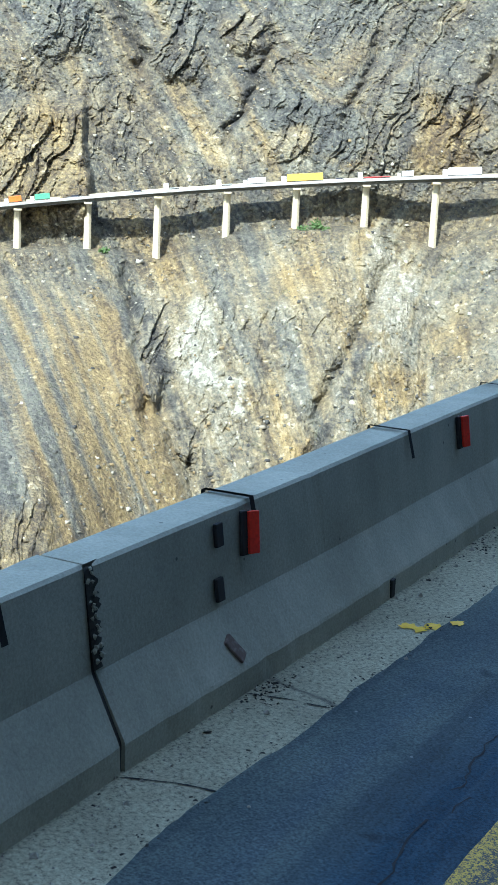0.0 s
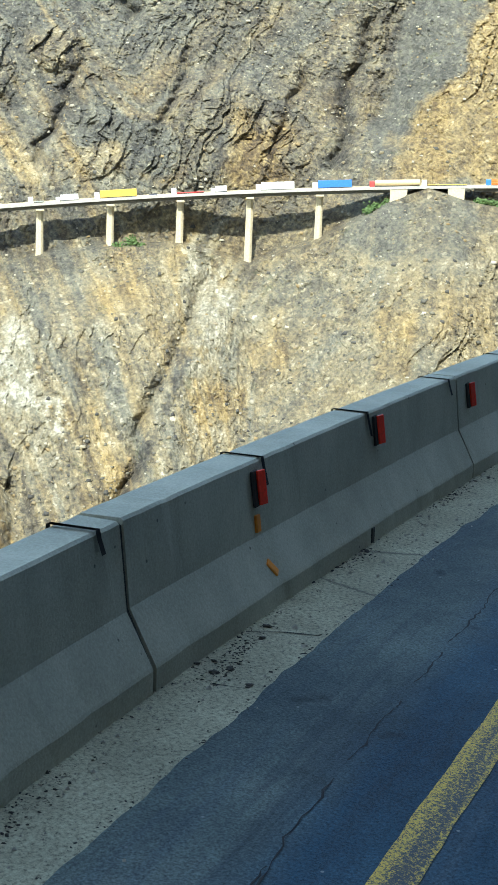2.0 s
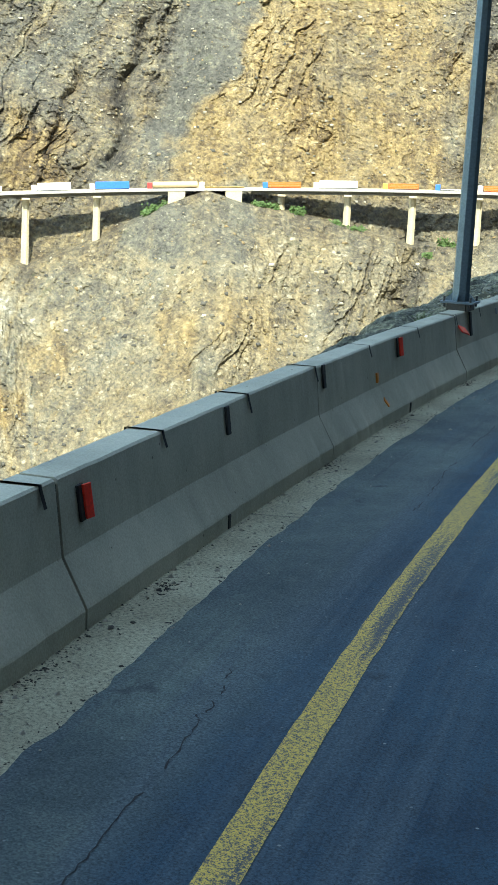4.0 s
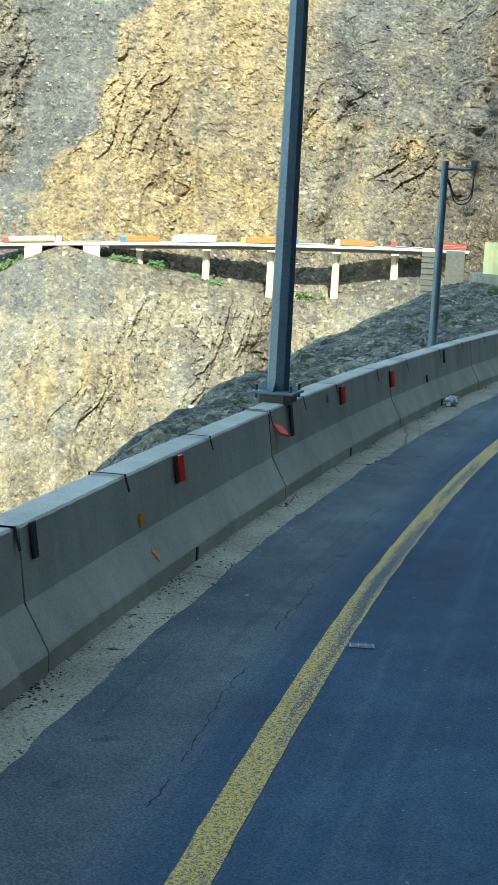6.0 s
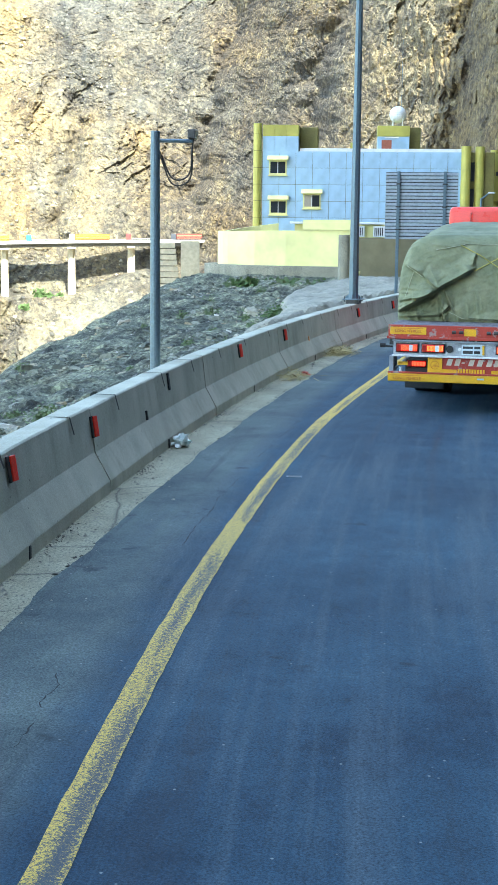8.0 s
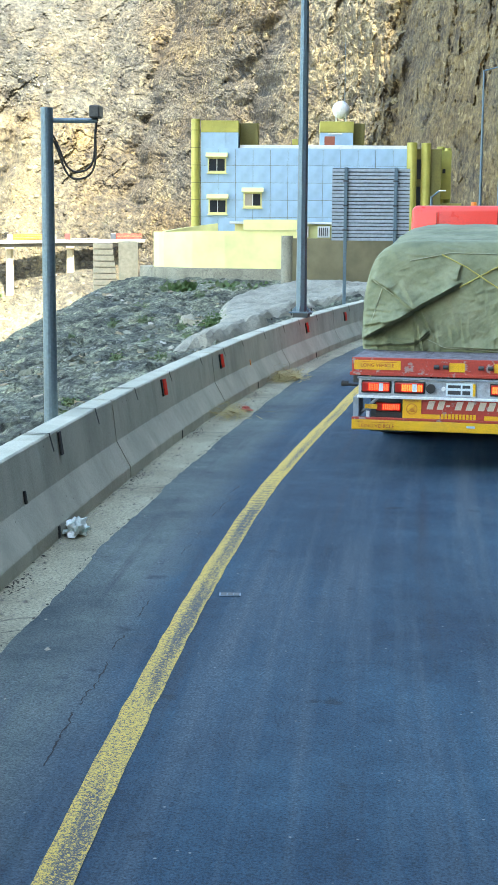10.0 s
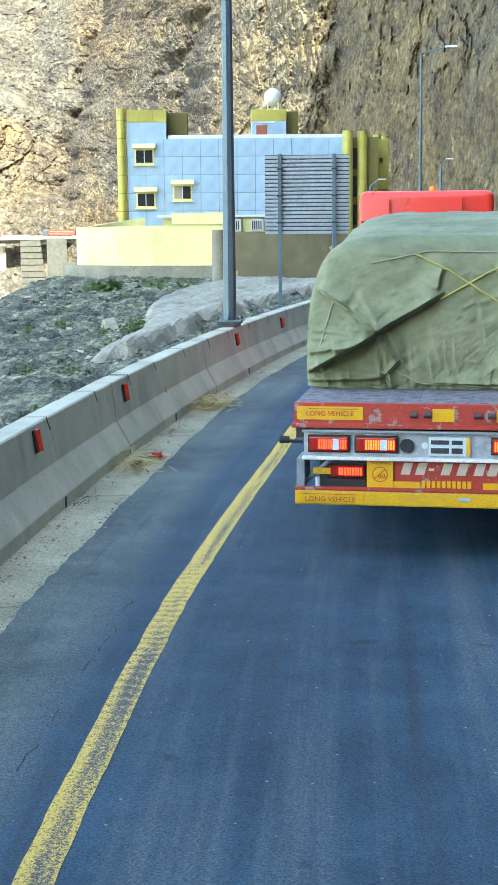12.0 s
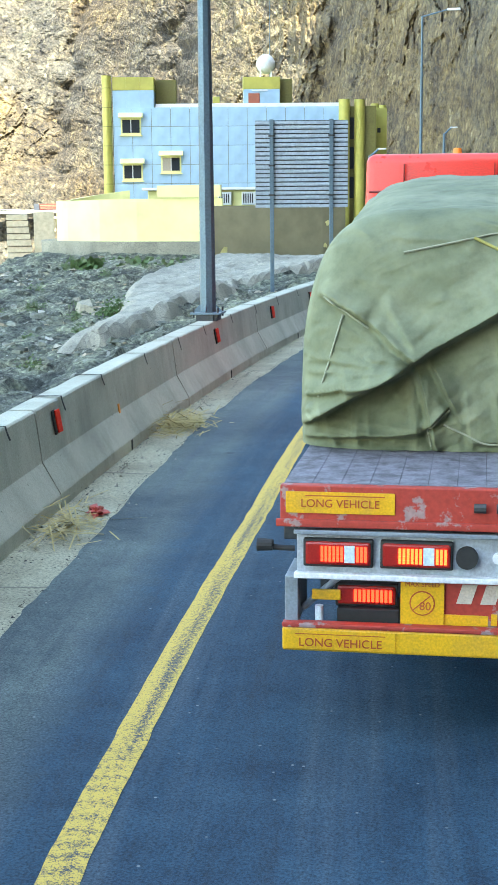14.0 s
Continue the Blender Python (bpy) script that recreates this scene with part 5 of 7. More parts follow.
# ---- road sign seen from behind ----
def road_sign():
    ob = empty("road_sign", pose(-21.75, 49.0, -1.6, 0, 0, 20.5), "large road sign seen from its ribbed metal back on two posts", "road sign")
    for k in range(20):
        part("slat", boxed(0, 3.2, 0.04, 0.10, 4.0 + k * 0.148, 4.0 + k * 0.148 + 0.112, 0.012), ALUMINIUM, ob)
    part("face_sheet", boxed(0.01, 3.19, 0.105, 0.12, 4.0, 6.95), DARK_STEEL, ob)
    for x in (0.5, 2.55):
        p = part("post", boxed(x, x + 0.14, -0.08, 0.055, 0, 6.98, 0.01), STEEL, ob, "galvanised steel post")
        for z in (4.4, 5.4, 6.4):
            part("clamp", boxed(x - 0.04, x + 0.18, -0.10, 0.058, z, z + 0.06, 0.005), DARK_STEEL, p)


road_sign()


def street_lamp(x, y, z, height, arm, label, head=0.85):
    ob = empty("street_lamp", pose(x, y, z, 0, 0, 8), label, "street lamp", "street lamps")
    part("pole", tubed((0, 0, 0), (0, 0, height), 0.13, 0.07, 10), STEEL, ob)
    part("arm", tubed((0, 0, height - 0.05), (arm, 0, height + 0.35), 0.05, 0.04, 8), STEEL, ob)
    part("lamp_head", boxed(arm - 0.1, arm - 0.1 + head, -0.16 * head, 0.16 * head, height + 0.28, height + 0.28 + 0.16 * head, 0.04 * head), WHITE_PAINT, ob)


street_lamp(-28.2, 94.9, 0.0, 14.2, 1.7, "slim grey street lamp with a short arm")
street_lamp(-24.1, 70.1, -0.3, 5.0, 0.5, "low lamp on a grey post beside the building", 0.4)
street_lamp(-22.4, 78.0, -0.2, 6.2, 0.4, "low lamp on a grey post beside the building", 0.4)


def stair_block():
    ob = empty("stepped_block", pose(-98.4, 157.6, -5.5, 0, 0, 30), "stepped white concrete block at the bridge end", "concrete block")
    for k in range(8):
        part("step", boxed(0, 3.3 - 0.1 * k, 0.1 * k, 3, k * 0.8, k * 0.8 + 0.68, 0.03), BRIDGE_CONC, ob)
    part("side_pier", boxed(3.4, 6.0, 0.6, 3.4, -2, 6.6, 0.05), BRIDGE_CONC, ob)


stair_block()


# ---- reflectors and clutter on the barrier ----
def reflector(s, z, mat, tilt=0.0, label="", lone=True):
    """A rectangular block reflector fixed on the barrier's upper face."""
    o = 0.0 + (0.9 - z) * 0.14
    ob = empty("reflector", on_road(s, o + 0.005 + swing(s), z) @ pose(0, 0, 0, tilt, -8, 0), label, "reflector", "reflectors along the barrier")
    part("back_plate", boxed(-0.005, 0.016, -0.045, 0.03, -0.115, 0.115, 0.004), RUBBER, ob, "black back plate")
    if mat is not None:
        part("lens", boxed(-0.010, 0.010, -0.034, 0.034, -0.11, 0.11, 0.005, pose(0.034, 0.032, 0, 0, 0, -22)), mat, ob, "red reflective face")


for s, z, kind, tilt in ((-82.13, 0.74, 1, -6), (-79.02, 0.75, 1, 2), (-75.89, 0.735, 1, 2), (-73.68, 0.75, 1, 2), (-71.30, 0.70, 1, 4), (-68.5, 0.77, 0, 0), (-65.71, 0.78, 0, 0),
                         (-62.73, 0.765, 1, 3), (-59.4, 0.68, 2, 0), (-56.42, 0.75, 1, 2), (-53.46, 0.70, 3, 0), (-49.45, 0.76, 0, 0), (-44.30, 0.74, 1, 3), (-40.08, 0.71, 3, 6),
                         (-31.5, 0.68, 3, 12), (-26.75, 0.66, 1, 0), (-22.8, 0.66, 1, 0), (-13.5, 0.66, 1, 0)):
    if kind == 2:
        bent = part("reflector", boxed(-0.012, 0.012, -0.10, 0.10, -0.075, 0.075, 0.006), RED_PLASTIC)
        bent.matrix_world = on_road(s, 0.075, z) @ pose(0, 0, 0, -25, -50, 0)
        tagged(bent, "bright red reflector bent askew on the barrier", "reflector", "reflectors along the barrier")
    elif kind == 0:
        reflector(s, z, None, tilt, "black backing of a broken reflector on the barrier")
    else:
        reflector(s, z, RED_PLASTIC, tilt, ("weathered dark red reflector on the barrier" if kind == 3 else "bright red rectangular reflector on the barrier"))


RUST = worn("rusty_steel", (0.17, 0.12, 0.10), (0.35, 0.32, 0.30), 0.8, 0, 30, 0.8, 80, 0.002)


def chip(s, o, z, lean, turn, mat, label, size=(0.05, 0.11)):
    ob = part("reflector_piece", boxed(-0.012, 0.012, -size[0], size[0], -size[1], size[1], 0.006), mat)
    ob.matrix_world = on_road(s, o + swing(s), z) @ pose(0, 0, 0, turn, -lean, 0)
    tagged(ob, label, "reflector piece")


for s, z in ((-75.88, 0.51), (-63.68, 0.52), (-37.5, 0.45)):
    chip(s, 0.052, z, 8, 0, ORANGE, "small orange reflector strip on the barrier face", (0.03, 0.055))
for s, z in ((-75.86, 0.235), (-63.60, 0.24), (-57.1, 0.22), (-37.45, 0.17)):
    chip(s, 0.155, z, 30, 35, ORANGE, "small orange reflector piece stuck askew on the barrier", (0.028, 0.06))
chip(-57.1, 0.03, 0.775, 8, 0, BLUE_GREY, "small grey clip on the barrier face", (0.022, 0.05))
chip(-50.87, 0.06, 0.49, 8, 0, RUBBER, "black bracket on the barrier face", (0.02, 0.06))
chip(-82.42, 0.165, 0.235, 30, 30, RUST, "rusty broken reflector piece on the barrier", (0.035, 0.075))
chip(-82.40, 0.03, 0.79, 8, 0, RUBBER, "black bracket on the barrier face", (0.033, 0.06))
chip(-82.42, 0.062, 0.52, 10, 0, RUBBER, "black bracket on the barrier face", (0.033, 0.06))


chip(-58.86, 0.05, 0.72, 8, 0, RUBBER, "black steel bracket hanging from the lamp-post base", (0.05, 0.17))


def drain_slot(s):
    ob = part("drain_slot", boxed(0.16, 0.228, -0.03, 0.03, 0.0, 0.12, 0.01), RUBBER, BLOCKS[block_at(s)], "dark drain slot")
    ob.matrix_world = on_road(s, swing(s), 0.0)


for s in (-86.3, -80.55, -74.15, -68.92, -62.68, -56.5, -50.3, -43.9, -37.6, -31.2, -25.0):
    drain_slot(s)


# ---- litter ----
def plate(s, o, turn, label):
    ob = empty("road_stud_plate", on_road(s, o, 0.02, turn), label, "road stud")
    part("rim", boxed(-0.085, 0.085, -0.05, 0.05, 0.0, 0.006, 0.002), STEEL, ob)
    for x in (-0.048, 0.004, 0.052):
        part("cell", boxed(x - 0.023, x + 0.022, -0.038, 0.041, 0.006, 0.009, 0.001), DARK_STEEL, ob)


plate(-64.6, 1.95, 12, "flattened grey metal road stud on the asphalt")
plate(-52.2, 2.04, 4, "flattened grey metal road stud on the asphalt")
plate(-76.65, 2.175, 20, "flattened grey metal road stud on the asphalt")


def crumple(name, s, o, z, size, mat, label, category, seed):
    bm = bmesh.new()
    bmesh.ops.create_icosphere(bm, subdivisions=3, radius=1.0)
    for v in bm.verts:
        k = 0.65 + 0.8 * noise.noise(v.co * 2.1 + Vector((seed, 0, 0)))
        v.co = Vector((v.co.x * size[0], v.co.y * size[1], max(-0.3, v.co.z) * size[2])) * k
    ob = part(name, bm, mat)
    ob.matrix_world = on_road(s, o, z)
    tagged(ob, label, category)
    return ob


BAG = worn("pale_plastic_bag", (0.78, 0.84, 0.82), (0.20, 0.48, 0.46), 0.4, 0, 14, 0.8, 60, 0.003)
BAG_RED = worn("red_plastic_wrap", (0.5, 0.06, 0.04), (0.3, 0.1, 0.08), 0.5, 0, 14, 0.6, 60, 0.003)
bag = crumple("plastic_bag", -50.15, 0.33, 0.05, (0.16, 0.21, 0.15), BAG, "crumpled pale plastic bag lying at the barrier foot", "litter", 3)
w = crumple("red_wrap", -40.85, 0.60, 0.03, (0.10, 0.2, 0.06), BAG_RED, "flat red plastic litter on the gutter strip", "litter", 5)


def straw_heap(s, o, n, spread, label, mat):
    bm = bmesh.new()
    rng = random.Random(int(-s * 10))
    for k in range(n):
        c = Vector((rng.gauss(0, spread), rng.gauss(0, spread * 2.2), abs(rng.gauss(0, 0.07))))
        a, e, le = rng.uniform(0, 6.28), rng.uniform(-0.3, 0.5), rng.uniform(0.12, 0.42)
        d = Vector((math.cos(a) * math.cos(e), math.sin(a) * math.cos(e), math.sin(e))) * le
        sd = Vector((-math.sin(a), math.cos(a), 0.3)) * 0.005
        p, q = c - d / 2, c + d / 2
        p.z, q.z = max(p.z, 0.004), max(q.z, 0.004)
        bm.faces.new([bm.verts.new(v) for v in (p - sd, p + sd, q + sd, q - sd)])
    ob = part("straw_heap", bm, mat)
    ob.matrix_world = on_road(s, o, 0.0)
    tagged(ob, label, "straw", kind="stuff")


straw_heap(-36.0, 0.46, 420, 0.16, "heap of dry yellow straw against the barrier foot", DRY_GRASS)
straw_heap(-41.4, 0.48, 160, 0.16, "thin scatter of dry twigs on the gutter strip", DRY_GRASS)


def paint_spot(s, o, r, seed):
    bm = bmesh.new()
    rng = random.Random(seed)
    ring = [bm.verts.new((r * 0.85 * math.cos(t) * rng.uniform(0.5, 1.3), r * math.sin(t) * rng.uniform(0.6, 1.3), 0)) for t in np.linspace(0, 6.1, 16)]
    mid = bm.verts.new((0, 0, 0.002))
    for i in range(16):
        bm.faces.new((ring[i], ring[(i + 1) % 16], mid))
    ob = part("paint_spot", bm, worn("yellow_paint_spill", (0.85, 0.55, 0.03), (0.5, 0.36, 0.06), 0.6, 0, 20, 0.7))
    ob.matrix_world = on_road(s, o, 0.006 if o < 0.8 else 0.024)
    tagged(ob, "splash of yellow paint on the gutter strip", "paint spot")


for i, (s, o, r) in enumerate(((-80.98, 0.60, 0.06), (-80.99, 0.68, 0.055), (-80.90, 0.73, 0.065), (-80.80, 0.84, 0.05))):
    paint_spot(s, o, r, i + 1)


def gravel():
    """Loose grit and small stones along the gutter."""
    rng = np.random.default_rng(5)
    bm = bmesh.new()
    for k in range(2600):
        s = rng.uniform(-90, -25)
        o = 0.23 + abs(rng.normal(0, 0.22))
        r = rng.uniform(0.003, 0.012) if k % 12 else rng.uniform(0.012, 0.026)
        p = at(s, o, 0.002 if o < 0.6 else 0.02)
        vs = [bm.verts.new(p + Vector((r * math.cos(t), r * math.sin(t), 0))) for t in (0.3, 1.9, 3.4, 5.0)]
        t = bm.verts.new(p + Vector((0.2 * r, 0.1 * r, r * 0.9)))
        for i in range(4):
            bm.faces.new((vs[i], vs[(i + 1) % 4], t))
    tagged(part("gutter_grit", bm, worn("grit", (0.30, 0.285, 0.24), (0.5, 0.48, 0.4), 0.95, 0, 30, 0.9)), "loose grit and small stones along the gutter", "grit", kind="stuff")


gravel()


def dark_clods():
    """Black crumbs of asphalt and small dark stones: along the ragged edge and at the barrier's foot."""
    rng = np.random.default_rng(8)
    verts, faces = [], []
    heaps = ((-70.6, 0.32, 0.2), (-72.4, 0.27, 0.5), (-76.7, 0.33, 0.3), (-77.1, 0.4, 0.25), (-79.0, 0.34, 0.5), (-82.3, 0.42, 0.3), (-74.6, 0.27, 0.4), (-66.2, 0.27, 0.6), (-63.4, 0.28, 0.4), (-59.9, 0.30, 0.4),
             (-55.6, 0.27, 0.6), (-52.0, 0.30, 0.4), (-47.0, 0.30, 0.6), (-43.5, 0.32, 0.6), (-41.2, 0.42, 0.6), (-38.6, 0.36, 0.5), (-34.2, 0.36, 0.7), (-31.0, 0.38, 0.7))
    for k in range(5400):
        s = rng.uniform(-88, -28)
        edge = rng.uniform() < 0.6
        swept = None
        if k >= 3200:                                      # crumbs swept into heaps along the foot
            swept = heaps[k % len(heaps)]
            s, edge = swept[0] + rng.normal(0, 0.5 * swept[2]), False
        o = 0.66 + float(ragged(np.array([s]))[0]) + rng.normal(-0.01, 0.025) if edge else 0.225 + abs(rng.normal(0, 0.03 if rng.uniform() < 0.6 else 0.2))
        if swept:
            o = max(0.235, swept[1] + rng.normal(0, 0.045))
        r = 0.0015 + (0.0065 if swept else 0.006) * rng.uniform() ** 2 + (0.008 * rng.uniform() if k % 25 == 0 else 0)
        c, base, ax = at(s, o, 0.002 if o < 0.7 else 0.018), len(verts), rng.uniform(0, 6.28)
        for dx, dy, dz in ((-1, -0.7, 0), (1, -0.8, 0), (0.9, 0.8, 0), (-0.8, 0.9, 0), (-0.4, -0.3, 0.7), (0.5, 0.3, 0.85)):
            j = rng.uniform(0.6, 1.3)
            x, y = dx * j * r * 1.5, dy * j * r
            verts.append((c.x + x * math.cos(ax) - y * math.sin(ax), c.y + x * math.sin(ax) + y * math.cos(ax), c.z + dz * r))
        faces += [tuple(base + i for i in f) for f in ((0, 1, 4), (1, 2, 5), (1, 5, 4), (2, 3, 5), (3, 0, 4), (3, 4, 5))]
    me = bpy.data.meshes.new("asphalt_crumbs")
    me.from_pydata(verts, [], faces)
    me.materials.append(worn("dark_grit", (0.035, 0.033, 0.030), (0.12, 0.11, 0.085), 0.95, 0, 25, 0.9, 60, 0))
    tagged(new("asphalt_crumbs", me), "black asphalt crumbs and dark grit along the gutter", "crumbs", kind="stuff")


dark_clods()


CLOD = worn("dark_stone", (0.06, 0.056, 0.048), (0.11, 0.10, 0.085), 0.95, 0, 20, 0.7, 70, 0.004)


def dark_stone(s, o, r, seed):
    bm = bmesh.new()
    bmesh.ops.create_icosphere(bm, subdivisions=2, radius=1.0)
    for v in bm.verts:
        k = 0.8 + 0.6 * noise.noise(v.co * 1.6 + Vector((seed, 0, 0)))
        v.co = Vector((v.co.x * r * 1.1, v.co.y * r * 0.75, max(-0.2, v.co.z) * r * 0.5)) * k
    ob = part("dark_stone", bm, CLOD)
    ob.matrix_world = on_road(s, o, 0.004, seed * 40)
    tagged(ob, "small dark stone lying on the gutter strip", "stone", "stones on the gutter strip")


for i, (s, o, r) in enumerate(((-77.07, 0.24, 0.024), (-77.14, 0.37, 0.032), (-77.22, 0.62, 0.03), (-77.05, 0.43, 0.034), (-76.98, 0.30, 0.022), (-76.29, 0.32, 0.036), (-76.5, 0.38, 0.03), (-71.5, 0.34, 0.03), (-71.35, 0.42, 0.025),
                               (-71.7, 0.28, 0.02), (-82.9, 0.42, 0.02), (-80.1, 0.36, 0.022), (-74.4, 0.27, 0.03), (-62.9, 0.3, 0.03), (-57.0, 0.56, 0.03), (-56.7, 0.60, 0.035), (-56.4, 0.58, 0.025), (-66.4, 0.4, 0.025))):
    dark_stone(s, o, r, i)


# ---- rocks and plants on the near slope ----
def slope_z(s, w):
    """Height of the rubble terrace, without its finest lumps."""
    crest = max(1.0, 4.6 + 0.37 * (s + 49))
    top = float(np.interp(s, [-150, -62, -49, -36, -24, -12, 0, 12, 75], [-0.6, -0.6, -1.1, -2.4, -2.5, -2.1, -1.2, -0.3, 0.0]))
    z = -0.15 + (top + 0.15) * min(1, w / crest)
    if w > crest:
        z -= (w - crest) * 0.87
    return z


def slope_rocks():
    rng = np.random.default_rng(11)
    verts, faces = [], []
    for k in range(17000):
        s = rng.uniform(-66, 40)
        crest = max(1.0, 4.6 + 0.37 * (s + 49))
        w = 0.6 + rng.uniform(0, 1) ** 0.8 * (crest + 5)
        r = 0.035 + 0.17 * rng.uniform(0, 1) ** 4 + (0.26 * rng.uniform(0, 1) if k % 130 == 0 else 0)
        c = at(s, -w, slope_z(s, w) + 0.12 * r + 0.15 * (rng.uniform() - 0.5))
        base = len(verts)
        ax, flat = rng.uniform(0, 6.28), rng.uniform(0.3, 0.7)
        for dx, dy, dz in ((-1, -0.6, -0.5), (0.9, -0.8, -0.5), (1.1, 0.7, -0.5), (-0.7, 0.8, -0.5), (-0.7, -0.4, 0.6), (0.6, -0.5, 0.9), (0.7, 0.5, 0.7), (-0.5, 0.5, 1.0)):
            j = rng.uniform(0.7, 1.25)
            x, y = dx * j * r * 1.4, dy * j * r
            verts.append((c.x + x * math.cos(ax) - y * math.sin(ax), c.y + x * math.sin(ax) + y * math.cos(ax), c.z + dz * j * r * flat + 0.3 * x * 0.5))
        faces += [tuple(base + i for i in f) for f in ((0, 3, 2, 1), (4, 5, 6, 7), (0, 1, 5, 4), (1, 2, 6, 5), (2, 3, 7, 6), (3, 0, 4, 7))]
    me = bpy.data.meshes.new("slate_stones")
    me.from_pydata(verts, [], faces)
    m, n, l, b = material("slate_stone", 0.9)
    gm = n.new("ShaderNodeNewGeometry")
    c = color_ramp(n, l, gm.outputs["Random Per Island"], [(0, (0.07, 0.078, 0.065)), (0.5, (0.135, 0.145, 0.115)), (0.85, (0.24, 0.245, 0.195)), (0.95, (0.34, 0.27, 0.17)), (1.0, (0.46, 0.45, 0.40))])
    g = tex_noise(n, l, 8, 4, 0.7)
    c = mix(n, l, 1.0, c, color_ramp(n, l, g.outputs[0], [(0.3, (0.65,) * 3), (0.7, (1.3,) * 3)]), "MULTIPLY")
    l.new(c, b.inputs["Base Color"])
    me.materials.append(m)
    tagged(new("slate_stones", me), "loose angular slate stones lying on the slope", "stones", kind="stuff")


slope_rocks()


def leaf_clump(name, place, size, count, leaf, label, seed, category="shrub", mat=LEAF, group=""):
    """A low uneven shrub of many small leaves on short twigs."""
    rng = random.Random(seed)
    ob = empty(name, Matrix.Translation(place), label, category, group)
    bm = bmesh.new()
    lobes = [Vector((rng.uniform(-0.6, 0.6), rng.uniform(-0.6, 0.6), rng.uniform(0.15, 0.6))) for _ in range(6)]
    for k in range(count):
        c = rng.choice(lobes)
        p = Vector((c.x + rng.gauss(0, 0.22), c.y + rng.gauss(0, 0.22), max(0.02, c.z + rng.gauss(0, 0.2)))) * size
        d = Vector((rng.gauss(0, 1), rng.gauss(0, 1), rng.gauss(0.3, 1))).normalized() * leaf
        e = d.orthogonal().normalized() * leaf * 0.45
        bm.faces.new([bm.verts.new(v) for v in (p, p + d * 0.5 + e, p + d, p + d * 0.5 - e)])
    part("leaves", bm, mat, ob)
    bm = bmesh.new()
    for c in lobes:
        tube(bm, (0, 0, -0.1 * size), c * size, 0.02 * size, 0.008 * size, 5)
    part("twigs", bm, DARK_STEEL, ob)
    return ob


SAGE = worn("grey_green_leaves", (0.12, 0.17, 0.08), (0.19, 0.20, 0.10), 0.9, 0, 3, 0.8, 30, 0)
rng = random.Random(21)
for k in range(46):
    s = rng.uniform(-47, 20)
    crest = max(1.0, 4.6 + 0.37 * (s + 49))
    w = rng.uniform(0.35, 1.0) * crest
    leaf_clump("shrub", at(s, -w, slope_z(s, w)), rng.uniform(0.2, 0.5), 170, 0.07, "small grey-green shrub among the slate rubble", k, mat=SAGE, group="shrubs on the slope")
leaf_clump("shrub", at(-10.6, -9.5, slope_z(-10.6, 9.5)), 0.75, 420, 0.09, "bushy dark green shrub on the rubble slope", 77, group="shrubs on the slope")
for k in range(16):
    leaf_clump("grass_tuft", Vector((-36.5 + 5.5 * rng.random(), 62.5 + 4.0 * rng.random(), -0.9)), 0.7, 200, 0.28, "tuft of green grass at the wall foot", 100 + k, "grass", SAGE if k % 3 else LEAF, "grass tufts")
for phi, r, z, size in ((57.4, 562, -36, 4.5), (57.9, 560, -38, 4.0), (56.9, 560, -37, 3.2), (47.25, 562, -17, 5.2), (47.5, 560, -19, 3.8), (43.0, 560, -13.5, 3.2), (42.4, 560, -14, 3.0), (41.4, 560, -15, 3.2),
                        (39.8, 560, -20, 3.4), (39.0, 558, -21, 3.0), (66.2, 560, -49, 2.6), (63.2, 560, -52, 3.0), (62.6, 560, -50, 3.2), (40.2, 540, -38, 2.4), (35.3, 560, -25, 3.6), (34.8, 559, -26, 3.2), (35.9, 556, -30, 2.8)):
    leaf_clump("far_bush", polar(phi, r, z), size, 260, 1.0, "green bush on the mountain side below the bridge", int(phi * 10), "bush", group="bushes by the bridge")


# ---- the flatbed lorry with a covered load ----
def lamp_material(name, colour, strength):
    m, n, l, b = material(name, 0.4)
    b.inputs["Base Color"].default_value = (*colour, 1)
    b.inputs["Emission Color"].default_value, b.inputs["Emission Strength"].default_value = (*colour, 1), strength
    return m


LED_RED = lamp_material("lit_red_led", (1.0, 0.05, 0.02), 0.55)
LED_AMBER = lamp_material("lit_amber_led", (1.0, 0.11, 0.025), 0.6)
LED_CLEAR = worn("clear_lamp_lens", (0.62, 0.72, 0.78), (0.5, 0.55, 0.6), 0.15, 0, 20, 0.3, 100, 0)
LENS_RED = worn("dark_red_lens", (0.35, 0.02, 0.015), (0.2, 0.02, 0.02), 0.2, 0, 12, 0.4, 100, 0)
TEXT_RED = worn("dull_red_ink", (0.42, 0.07, 0.02), (0.3, 0.1, 0.03), 0.6)
SEAM = worn("bleached_canvas_seam", (0.30, 0.31, 0.22), (0.2, 0.21, 0.15), 0.85, 0, 6, 0.5, 120, 0)
ROPE = worn("yellow_nylon_rope", (0.40, 0.36, 0.10), (0.25, 0.22, 0.1), 0.8, 0, 30, 0.5, 200, 0)


def words(name, text, size, m, mat, parent):
    cu = bpy.data.curves.new(name, "FONT")
    cu.body, cu.size, cu.extrude, cu.align_x, cu.align_y = text, size, 0.002, "CENTER", "CENTER"
    cu.materials.append(mat)
    ob = new(name, cu)
    ob.parent, ob.matrix_local = parent, m
    return ob


